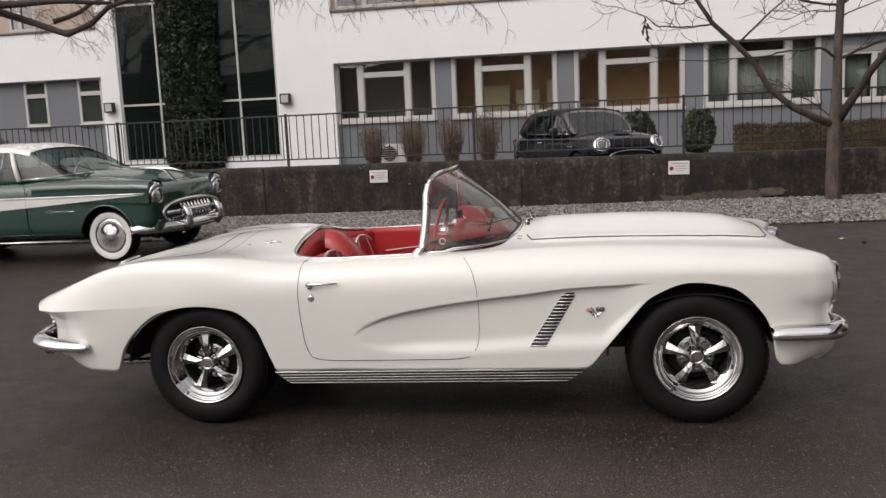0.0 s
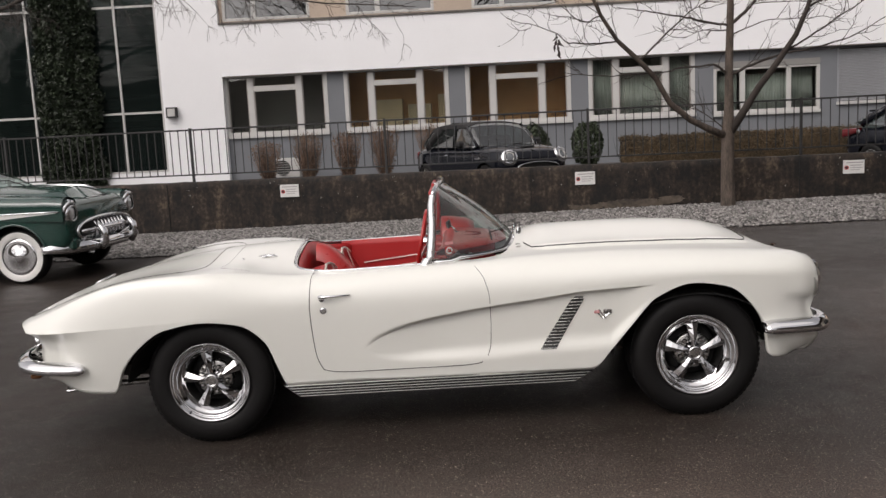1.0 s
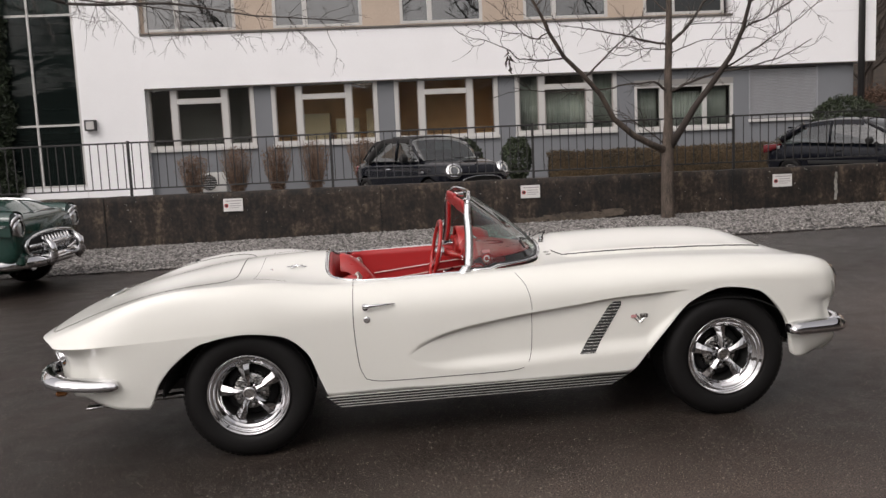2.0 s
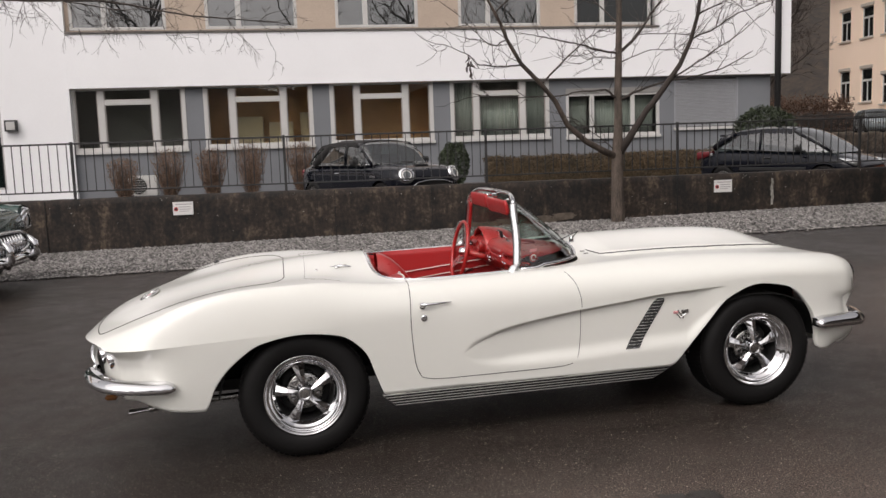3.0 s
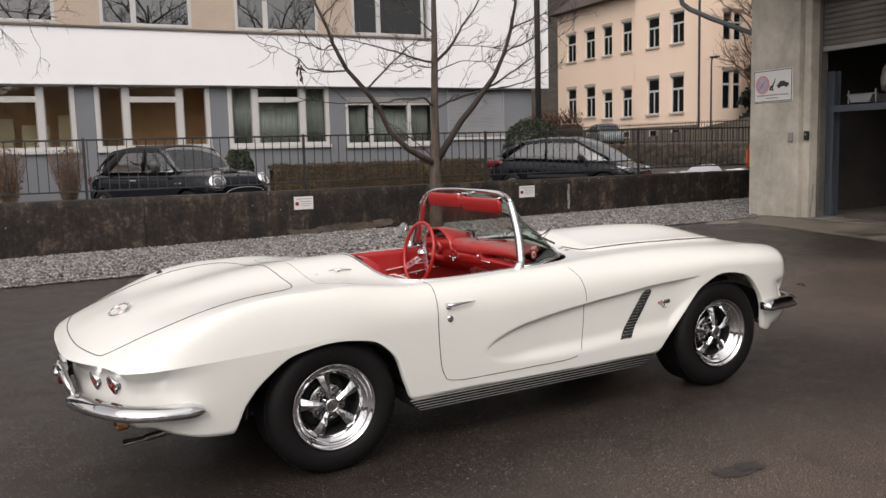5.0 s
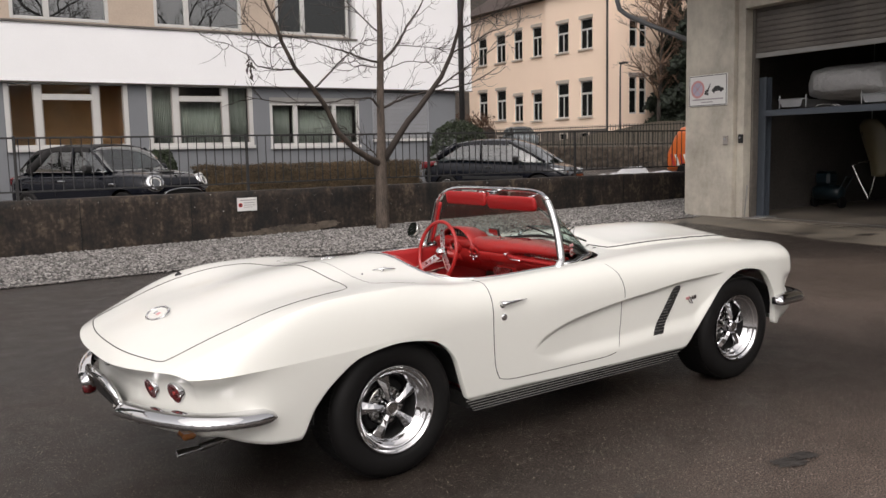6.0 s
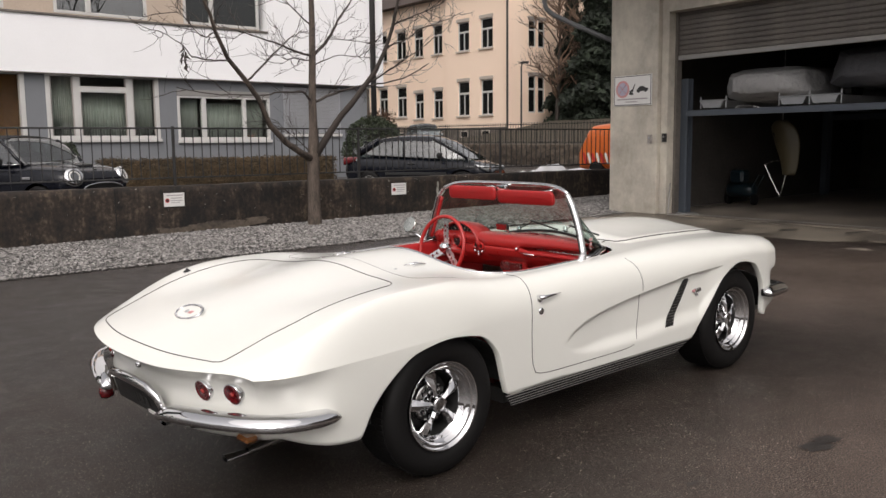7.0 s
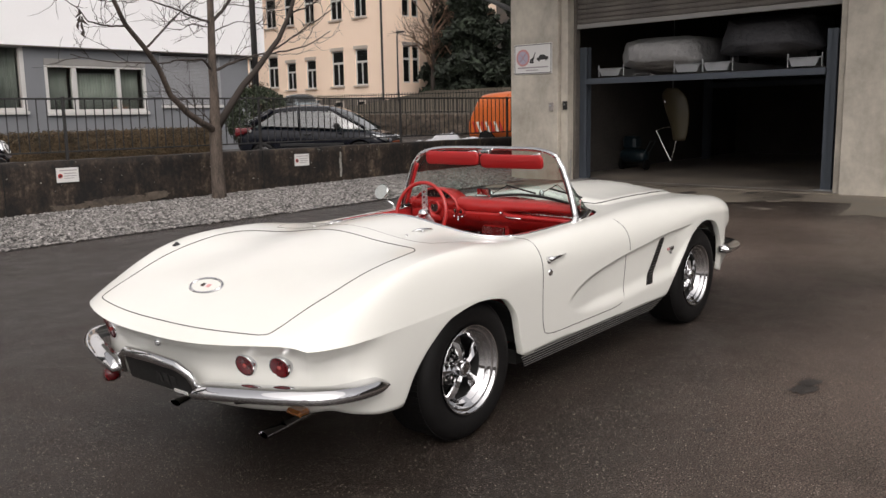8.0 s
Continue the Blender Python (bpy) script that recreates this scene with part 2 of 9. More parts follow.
    pick = t.nodes.new("ShaderNodeMapRange")
    pick.inputs[1].default_value, pick.inputs[2].default_value = 0.83, 0.93
    sep = t.nodes.new("ShaderNodeSeparateColor")
    t.links.new(speck.outputs["Color"], sep.inputs[0])
    t.links.new(sep.outputs[0], pick.inputs[0])
    dot, seen = t.nodes.new("ShaderNodeMapRange"), t.nodes.new("ShaderNodeMath")
    dot.inputs[1].default_value, dot.inputs[2].default_value = 0.40, 0.20
    seen.operation = "MULTIPLY"
    t.links.new(speck.outputs["Distance"], dot.inputs[0])
    t.links.new(dot.outputs[0], seen.inputs[0])
    t.links.new(pick.outputs[0], seen.inputs[1])
    # sparse larger crumbs, a few millimetres across
    crumb, which, size, split = tex("ShaderNodeTexVoronoi", 52), t.nodes.new("ShaderNodeMapRange"), t.nodes.new("ShaderNodeMapRange"), t.nodes.new("ShaderNodeSeparateColor")
    big, both = t.nodes.new("ShaderNodeMath"), t.nodes.new("ShaderNodeMath")
    which.inputs[1].default_value, which.inputs[2].default_value = 0.925, 1.0
    size.inputs[1].default_value, size.inputs[2].default_value = 0.26, 0.14
    big.operation, both.operation = "MULTIPLY", "MAXIMUM"
    t.links.new(crumb.outputs["Color"], split.inputs[0])
    t.links.new(split.outputs[1], which.inputs[0])
    t.links.new(crumb.outputs["Distance"], size.inputs[0])
    t.links.new(which.outputs[0], big.inputs[0])
    t.links.new(size.outputs[0], big.inputs[1])
    t.links.new(big.outputs[0], both.inputs[0])
    t.links.new(seen.outputs[0], both.inputs[1])
    t.links.new(both.outputs[0], stone.inputs[0])
    t.links.new(spread.outputs[0], stone.inputs[6])
    t.links.new(stone.outputs[2], b.inputs["Base Color"])
    rr = t.nodes.new("ShaderNodeMapRange")
    rr.inputs[1].default_value, rr.inputs[2].default_value = 0.35, 0.65
    rr.inputs[3].default_value, rr.inputs[4].default_value = rough - 0.12, rough + 0.14
    t.links.new(mixp.outputs[0], rr.inputs[0])
    t.links.new(rr.outputs[0], b.inputs["Roughness"])
    bp = t.nodes.new("ShaderNodeBump")
    bp.inputs["Strength"].default_value, bp.inputs["Distance"].default_value = 0.9, 0.006
    t.links.new(grit.outputs["Fac"], bp.inputs["Height"])
    t.links.new(bp.outputs[0], b.inputs["Normal"])
    return m


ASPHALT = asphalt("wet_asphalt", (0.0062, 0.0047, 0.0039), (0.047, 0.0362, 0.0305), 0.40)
APRON = surface("damp_concrete", (0.24, 0.205, 0.165), 0.5, dark=(0.04, 0.034, 0.029), scale=1.3, fine=50, amount=0.9, bump=0.3, rough_vary=0.2, distance=0.004)
LOT = surface("upper_asphalt", (0.07, 0.066, 0.064), 0.6, scale=0.7, fine=90, bump=0.3, distance=0.004)
TERRACE = surface("brown_grass_ground", (0.075, 0.058, 0.036), 0.95, dark=(0.03, 0.025, 0.016), scale=0.8, fine=20, bump=0.6, distance=0.05)
def weathered(name, black, brown, pale, runs_share=0.24, low=0.445, mid_at=0.53, high=0.635, size=1.0):
    """Old damp concrete: near-black algae, brown blotches and thin runs down the face."""
    m = bpy.data.materials.new(name)
    m.use_nodes = True
    t = m.node_tree
    b = t.nodes["Principled BSDF"]
    co = t.nodes.new("ShaderNodeTexCoord")

    def tex(scale, stretch, detail=5.0):
        mp, n = t.nodes.new("ShaderNodeMapping"), t.nodes.new("ShaderNodeTexNoise")
        mp.inputs["Scale"].default_value = stretch
        n.inputs["Scale"].default_value, n.inputs["Detail"].default_value, n.inputs["Roughness"].default_value = scale * size, detail, 0.65
        t.links.new(co.outputs["Object"], mp.inputs["Vector"])
        t.links.new(mp.outputs[0], n.inputs["Vector"])
        return n.outputs["Fac"]

    def add(a, b_, wa, wb):
        n, k = t.nodes.new("ShaderNodeMath"), t.nodes.new("ShaderNodeMath")
        n.operation, k.operation = "MULTIPLY", "MULTIPLY_ADD"
        n.inputs[1].default_value, k.inputs[1].default_value = wa, wb
        t.links.new(a, n.inputs[0])
        t.links.new(b_, k.inputs[0])
        t.links.new(n.outputs[0], k.inputs[2])
        return k.outputs[0]
    blotch, runs, grain, cloud = tex(3.2, (1, 1, 1)), tex(6.5, (1, 1, 0.16), 6), tex(17, (1, 1, 0.8)), tex(0.5, (1, 1, 0.6), 2)
    mix = add(add(blotch, runs, 0.54 - runs_share, runs_share), add(grain, cloud, 0.26, 0.20), 1.0, 1.0)
    ramp = t.nodes.new("ShaderNodeValToRGB")
    e = ramp.color_ramp.elements
    e[0].position, e[0].color = low, (*black, 1)
    e[1].position, e[1].color = high, (*pale, 1)
    mid = e.new(mid_at)
    mid.color = (*brown, 1)
    t.links.new(mix, ramp.inputs["Fac"])
    t.links.new(ramp.outputs[0], b.inputs["Base Color"])
    b.inputs["Roughness"].default_value = 0.8
    bp = t.nodes.new("ShaderNodeBump")
    bp.inputs["Strength"].default_value, bp.inputs["Distance"].default_value = 0.6, 0.012
    t.links.new(grain, bp.inputs["Height"])
    t.links.new(bp.outputs[0], b.inputs["Normal"])
    return m


OLD_CONCRETE = weathered("weathered_concrete", (0.0048, 0.0036, 0.0031), (0.026, 0.0175, 0.0122), (0.125, 0.092, 0.065), low=0.44, mid_at=0.525, high=0.625)
GRAVEL_BED = surface("gravel_bed", (0.05, 0.046, 0.042), 0.9, dark=(0.03, 0.027, 0.025), scale=12, fine=60, bump=0.8, distance=0.02)
STONE = surface("grey_gravel_stone", (0.40, 0.38, 0.36), 0.75, dark=(0.075, 0.07, 0.066), scale=9, fine=120, amount=0.6, bump=0.3, distance=0.004)
RENDER_WHITE = surface("white_render", (0.90, 0.90, 0.91), 0.85, dark=(0.83, 0.83, 0.835), scale=0.5, fine=30, amount=0.4, bump=0.12, distance=0.004)
RENDER_GREY = surface("grey_render", (0.20, 0.21, 0.225), 0.85, dark=(0.158, 0.166, 0.177), scale=0.7, fine=30, amount=0.5, bump=0.15, distance=0.004)
SAND_PANEL = surface("sandstone_panel", (0.53, 0.43, 0.345), 0.8, dark=(0.41, 0.33, 0.265), scale=0.8, fine=18, amount=0.6, bump=0.15)
RENDER_YELLOW = surface("cream_render", (0.93, 0.735, 0.585), 0.9, dark=(0.88, 0.685, 0.535), scale=0.3, fine=12, amount=0.4, bump=0.1)
FRAME_WHITE = surface("white_window_paint", (0.56, 0.55, 0.53), 0.45, scale=3, fine=40, amount=0.3, bump=0.05)
FRAME_GREY = surface("grey_window_stone", (0.34, 0.31, 0.29), 0.7, scale=2, fine=30, amount=0.4)
SHUTTER = surface("roller_shutter_slats", (0.29, 0.28, 0.265), 0.55, scale=1.5, fine=30, amount=0.5, bump=0.1)
SHUTTER_PALE = surface("grey_window_shutter", (0.33, 0.335, 0.35), 0.55, scale=1.5, fine=30, amount=0.5, bump=0.1)
SHUTTER_DIRTY = surface("dirty_shutter_steel", (0.165, 0.146, 0.128), 0.55, dark=(0.07, 0.063, 0.057), scale=1.2, fine=25, amount=0.7, bump=0.1)
IRON = surface("dark_fence_iron", (0.028, 0.027, 0.027), 0.55, scale=10, fine=80, amount=0.6, bump=0.1)
COLUMN = weathered("cast_concrete", (0.30, 0.27, 0.22), (0.43, 0.395, 0.335), (0.60, 0.555, 0.47), 0.12, 0.38, 0.48, 0.60, 0.24)
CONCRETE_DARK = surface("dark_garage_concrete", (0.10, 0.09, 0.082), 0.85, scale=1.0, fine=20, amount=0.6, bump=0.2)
# inner walls, darker in base tone than the outer concrete
GARAGE_WALL = surface("dark_garage_wall", (0.075, 0.067, 0.06), 0.85, dark=(0.026, 0.023, 0.02), scale=1.0, fine=20, amount=0.7, bump=0.2)
GARAGE_FLOOR = surface("garage_floor", (0.27, 0.232, 0.19), 0.42, dark=(0.05, 0.043, 0.037), scale=1.1, fine=30, amount=0.8, bump=0.15)
LIFT_STEEL = surface("blue_grey_steel", (0.085, 0.10, 0.12), 0.45, metal=0.3, scale=4, fine=60, amount=0.4, bump=0.05)
GALV = surface("galvanised_steel", (0.40, 0.41, 0.42), 0.4, metal=0.8, scale=8, fine=70, amount=0.5, bump=0.05)
SHEET = surface("grey_plastic_sheet", (0.36, 0.355, 0.35), 0.5, scale=2, fine=16, amount=0.4, bump=0.9, bump_scale=9, distance=0.05)
SHEET_DARK = surface("dark_car_cover", (0.11, 0.11, 0.12), 0.65, scale=2, fine=16, amount=0.4, bump=0.8, bump_scale=7, distance=0.05)
SIGN_WHITE = surface("sign_enamel_white", (0.74, 0.73, 0.71), 0.45, scale=4, fine=60, amount=0.25, bump=0.03)
SIGN_RED = surface("sign_red", (0.45, 0.03, 0.03), 0.45, scale=4, amount=0.2, bump=0.0)
SIGN_DARK = surface("sign_print_dark", (0.03, 0.03, 0.03), 0.5, scale=4, amount=0.2, bump=0.0)
SIGN_FADED = surface("sign_print_grey", (0.36, 0.33, 0.34), 0.5, scale=4, amount=0.2, bump=0.0)
SIGN_PINK = surface("sign_faded_red", (0.62, 0.30, 0.30), 0.5, scale=6, amount=0.3, bump=0.0)
SIGN_MAUVE = surface("sign_faded_blue", (0.45, 0.42, 0.52), 0.5, scale=6, amount=0.3, bump=0.0)
BARK = surface("grey_bark", (0.145, 0.112, 0.09), 0.9, dark=(0.022, 0.017, 0.014), scale=9, fine=60, amount=0.7, bump=0.7, stretch=(1, 1, 0.25), distance=0.02)
BARK_DARK = surface("dark_twig_bark", (0.055, 0.044, 0.038), 0.9, scale=10, fine=60, amount=0.5, bump=0.3)
IVY = surface("ivy_leaf", (0.030, 0.044, 0.022), 0.5, dark=(0.010, 0.016, 0.008), scale=1.5, fine=7, amount=0.8, bump=0.1)
BOX_LEAF = surface("dark_green_leaf", (0.040, 0.055, 0.025), 0.6, dark=(0.015, 0.022, 0.011), scale=3, fine=12, amount=0.8, bump=0.1)
HEDGE_LEAF = surface("brown_green_leaf", (0.125, 0.086, 0.046), 0.9, dark=(0.038, 0.029, 0.017), scale=2.0, fine=9, amount=0.8, bump=0.1)
DRY_LEAF = surface("dry_russet_twig", (0.20, 0.125, 0.082), 0.8, dark=(0.085, 0.056, 0.04), scale=3, fine=14, amount=0.8, bump=0.1)
FIR = surface("fir_needles", (0.022, 0.032, 0.018), 0.8, dark=(0.008, 0.012, 0.007), scale=1, fine=5, amount=0.8, bump=0.1)
WOODS = surface("winter_woods", (0.05, 0.036, 0.026), 0.95, dark=(0.010, 0.009, 0.007), scale=0.6, fine=3.5, amount=0.9, bump=0.0)
SNOW = surface("old_snow", (0.70, 0.70, 0.72), 0.7, scale=4, fine=30, amount=0.3, bump=0.4, distance=0.03)
LINTEL = surface("pale_lintel_stone", (0.50, 0.44, 0.38), 0.8, scale=1, fine=12, amount=0.4)
ROOF = surface("dark_roof_tiles", (0.075, 0.055, 0.048), 0.8, scale=1, fine=10, amount=0.6, bump=0.3)
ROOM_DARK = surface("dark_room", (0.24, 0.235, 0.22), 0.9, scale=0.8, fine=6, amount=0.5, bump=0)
ROOM_WARM = surface("wood_panelled_room", (0.74, 0.42, 0.19), 0.7, dark=(0.46, 0.24, 0.105), scale=0.9, fine=6, amount=0.6, bump=0)
CURTAIN = surface("pale_green_curtain", (0.44, 0.465, 0.435), 0.9, dark=(0.24, 0.27, 0.25), scale=5, fine=30, amount=0.8, bump=0, stretch=(3, 1, 0.2))
ROOM_CREAM = surface("cream_cupboard", (0.78, 0.64, 0.42), 0.7, scale=2, fine=20, amount=0.4, bump=0)
PANE = glass("window_pane", tint=(0.92, 0.94, 0.92), gloss=0.085)
PANE_DARK = glass("dark_window_pane", tint=(0.5, 0.55, 0.55), see=0.25, base=(0.012, 0.014, 0.014), gloss=0.06)
PANE_SKY = glass("sky_reflecting_pane", tint=(0.5, 0.55, 0.55), see=0.25, base=(0.02, 0.022, 0.022), gloss=0.24)
PANE_GREY = glass("grey_green_pane", tint=(0.5, 0.55, 0.55), see=0.3, base=(0.05, 0.062, 0.055), gloss=0.07)
STAIR_PANE = glass("stair_glass", tint=(0.45, 0.52, 0.50), see=0.55, base=(0.010, 0.015, 0.014), gloss=0.022)
# cars
CREAM = surface("ermine_white_paint", (0.785, 0.785, 0.735), 0.22, scale=0.8, fine=6, dark=(0.755, 0.755, 0.705), amount=0.3, bump=0.015, bump_scale=8, coat=0.45, rough_vary=0.04)
SEAM = surface("panel_gap", (0.045, 0.042, 0.038), 0.9, bump=0)
CHROME = surface("chrome", (0.74, 0.74, 0.75), 0.035, metal=1.0, dark=(0.68, 0.68, 0.69), scale=6, fine=50, amount=0.3, bump=0.0, rough_vary=0.015)
CHROME_DULL = surface("brushed_steel_trim", (0.46, 0.455, 0.44), 0.26, metal=1.0, scale=9, fine=90, amount=0.3, bump=0.02)
TYRE = surface("tyre_rubber", (0.007, 0.0065, 0.0065), 0.6, scale=4, fine=60, amount=0.5, bump=0.15, distance=0.003, spec=0.25)
WELL = surface("black_wheel_well", (0.012, 0.012, 0.012), 0.9, bump=0.1)
UNDER = surface("underbody", (0.02, 0.019, 0.018), 0.8, bump=0.2)
RED_VINYL = surface("red_vinyl", (0.40, 0.02, 0.02), 0.42, dark=(0.36, 0.015, 0.016), scale=5, fine=160, amount=0.4, bump=0.12, bump_scale=260, distance=0.002)
RED_PAINT = surface("red_dash_paint", (0.42, 0.022, 0.02), 0.32, scale=5, fine=60, amount=0.25, bump=0.02, coat=0.3)
RED_CARPET = surface("dark_red_carpet", (0.16, 0.012, 0.014), 0.95, scale=6, fine=120, amount=0.6, bump=0.6, distance=0.004)
PIPING = surface("white_piping", (0.72, 0.68, 0.62), 0.5, bump=0)
DIAL = surface("black_dial", (0.02, 0.02, 0.02), 0.3, bump=0)
DIAL_INK = surface("pale_green_dial_ink", (0.55, 0.62, 0.50), 0.5, bump=0)
LENS_RED = surface("red_lamp_lens", (0.15, 0.006, 0.009), 0.15, dark=(0.07, 0.003, 0.005), scale=30, fine=120, amount=0.6, coat=0.6, bump=0.2, bump_scale=70, distance=0.003)
LENS_AMBER = surface("amber_lamp_lens", (0.20, 0.07, 0.014), 0.15, scale=30, fine=120, amount=0.5, coat=0.5, bump=0.2, bump_scale=70, distance=0.003)
LENS_CLEAR = surface("headlamp_lens", (0.62, 0.64, 0.64), 0.08, metal=0.6, scale=20, fine=80, amount=0.3, coat=0.6, bump=0.15, bump_scale=50, distance=0.003)
WINDSCREEN = glass("windscreen_glass", tint=(0.70, 0.80, 0.76))
GREEN_PAINT = surface("dark_green_paint", (0.0065, 0.042, 0.031), 0.2, dark=(0.005, 0.035, 0.026), scale=0.7, fine=5, amount=0.4, bump=0.01, coat=0.9, rough_vary=0.04)
WHITE_PAINT = surface("white_car_paint", (0.76, 0.75, 0.72), 0.25, scale=0.8, fine=6, amount=0.2, bump=0.01, coat=0.6)
BLACK_PAINT = surface("black_car_paint", (0.006, 0.007, 0.011), 0.15, scale=0.8, fine=6, amount=0.3, bump=0.01, coat=0.22, rough_vary=0.05, spec=0.22)
GREY_PAINT = surface("grey_car_paint", (0.21, 0.24, 0.25), 0.25, scale=0.8, fine=6, amount=0.3, bump=0.01, coat=0.7)
ORANGE_PAINT = surface("orange_van_paint", (0.62, 0.13, 0.02), 0.35, scale=0.8, fine=6, amount=0.3, bump=0.01, coat=0.4)
FABRIC_BLACK = surface("black_soft_top", (0.014, 0.013, 0.013), 0.9, scale=6, fine=80, amount=0.4, bump=0.3)
CAR_GLASS = glass("car_side_glass", tint=(0.46, 0.56, 0.54), see=0.72, base=(0.02, 0.024, 0.024), gloss=0.2)
PLASTIC_BLACK = surface("black_plastic", (0.015, 0.015, 0.015), 0.5, bump=0.05)

# ---- ground ----
def sheet(u0, u1, v0, v1, z, nu=1, nv=1):
    return grid([[(u0 + (u1 - u0) * i / nu, v0 + (v1 - v0) * j / nv, z) for i in range(nu + 1)] for j in range(nv + 1)])


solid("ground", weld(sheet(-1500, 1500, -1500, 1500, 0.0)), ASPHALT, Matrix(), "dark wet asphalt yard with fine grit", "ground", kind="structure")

# concrete apron before the garage, with an uneven worn edge
bm = bmesh.new()
apron_edge = through_points((-6, -1, -0.12, 0.2, 0.40, 0.52, 0.70, 1.2, 1.8, 2.2, 2.6, 4.4, 6.23, 7.1), (6.6, 7.0, 7.32, 7.40, 7.20, 7.85, 8.55, 8.48, 8.18, 7.78, 7.72, 8.0, 8.33, 8.6))
edge = [(apron_edge(v) + 0.07 * noise.noise((v * 1.7, 3.1, 0)) + 0.07 * noise.noise((v * 5, 1, 0)) + 0.04 * noise.noise((v * 14, 2, 0)), v) for v in np.linspace(-6.0, 7.1, 260)]
grid([[(u, v, 0.004) for u, v in edge], [(9.75, v, 0.004) for u, v in edge]], bm)
solid("apron", weld(bm), APRON, Matrix.Rotation(radians(-4.5), 4, "Z"), "damp stained concrete apron before the garage", "pavement", kind="structure")

# oil and damp stains on the yard
def stain(name, x, y, r, stretch, z=0.004):
    bm = bmesh.new()
    ring = []
    for k in range(48):
        a = math.tau * k / 48
        q = r * (1 + 0.5 * noise.noise((math.cos(a) * 1.3 + x, math.sin(a) * 1.3 + y, 0)) + 0.4 * noise.noise((math.cos(a) * 4, math.sin(a) * 4, x)) + 0.25 * noise.noise((math.cos(a) * 9, math.sin(a) * 9, y)))
        ring.append(bm.verts.new((q * math.cos(a) * stretch, q * math.sin(a), 0)))
    bm.faces.new(ring)
    solid(name, bm, OIL, pose(x, y, z, 0, 0, -20), "dark oily damp stain on the asphalt", "stain", kind="structure")


OIL = surface("oil_damp", (0.048, 0.041, 0.037), 0.4, dark=(0.018, 0.016, 0.015), scale=6, fine=150, bump=0.4, bump_scale=190, distance=0.004)
# worn scraps of concrete that show through before the apron
def scrap(u, v, r, stretch):
    bm = bmesh.new()
    ring = []
    for k in range(40):
        a = math.tau * k / 40
        q = r * (1 + 0.7 * noise.noise((math.cos(a) * 1.5 + u, math.sin(a) * 1.5 + v, 0)) + 0.3 * noise.noise((math.cos(a) * 4, math.sin(a) * 4, u)))
        ring.append(bm.verts.new((q * math.cos(a), q * math.sin(a) * stretch, 0)))
    bm.faces.new(ring)
    solid("ground_patch", bm, SCRAP, SITE @ pose(u, v, 0.007 + 0.0157 * u, 0, -0.9, 0), "pale worn patch of old concrete in the yard", "ground patch", kind="structure")


SCRAP = surface("worn_concrete_scrap", (0.30, 0.26, 0.21), 0.6, dark=(0.12, 0.10, 0.085), scale=4, fine=50, amount=0.8, bump=0.3, distance=0.004)
stain("ground_stain", 0.27, -1.85, 0.06, 1.5)
stain("ground_stain", 0.40, -1.845, 0.05, 1.4, 0.0065)
for x, y, r, q in ((9.02, 0.95, 0.10, 1.6), (9.25, 1.7, 0.08, 2.4), (8.75, 1.32, 0.035, 1.8), (8.78, 1.05, 0.03, 2.2), (8.72, 0.78, 0.035, 1.7), (8.95, 2.6, 0.12, 1.6), (8.6, 3.3, 0.10, 1.5)):
    stain("ground_stain", x, y, r, q, 0.0085)
stain("ground_stain", -0.565, -1.67, 0.022, 1.6)

# upper parking lot and the street beyond
solid("parking_lot", weld(box(-60, 25.5, 10.45, 30, -0.6, 0.30)), LOT, SITE, "grey asphalt parking lot behind the wall", "ground", kind="structure")
def bank(v):
    """The garden rises beside the house and is level before it."""
    return smoothstep(49.6, 45.0, v)


VS = [-10, 0, 10, 20, 30, 38, 42, 44, 45, 46, 47, 48, 49, 50, 55, 60, 80, 100, 120]
bm = grid([[(26.25, v, -0.4) for v in VS], [(26.3, v, 1.25) for v in VS], [(34, v, 1.45 + 0.25 * bank(v)) for v in VS], [(40, v, 1.6 + 0.9 * bank(v)) for v in VS],
           [(44.4, v, 1.7 + 1.5 * bank(v)) for v in VS], [(75, v, 5.0) for v in VS], [(130, v, 16) for v in VS]])
solid("terrace", weld(bm), TERRACE, SITE, "brown winter grass rising to a cream house", "ground", kind="structure")

# gravel strip along the wall
bm = bmesh.new()
front = [(u, 7.1 + 0.10 * noise.noise((u * 0.9, 0, 0)) + 0.05 * noise.noise((u * 4, 0, 5))) for u in np.linspace(-17, 9.3, 120)]
grid([[(u, v, 0.005 + 0.0157 * u) for u, v in front], [(u, v + 0.12, 0.03 + 0.0157 * u) for u, v in front], [(u, 10.24, 0.05 + 0.0157 * u) for u, v in front]], bm)
grid([[(u, 7.66, 0.05 + 0.0157 * u) for u in (9.3, 11, 13)], [(u, 10.24, 0.05 + 0.0157 * u) for u in (9.3, 11, 13)]], bm)
solid("gravel_strip", weld(bm), GRAVEL_BED, SITE, "bed of loose gravel along the retaining wall", "gravel", kind="structure")


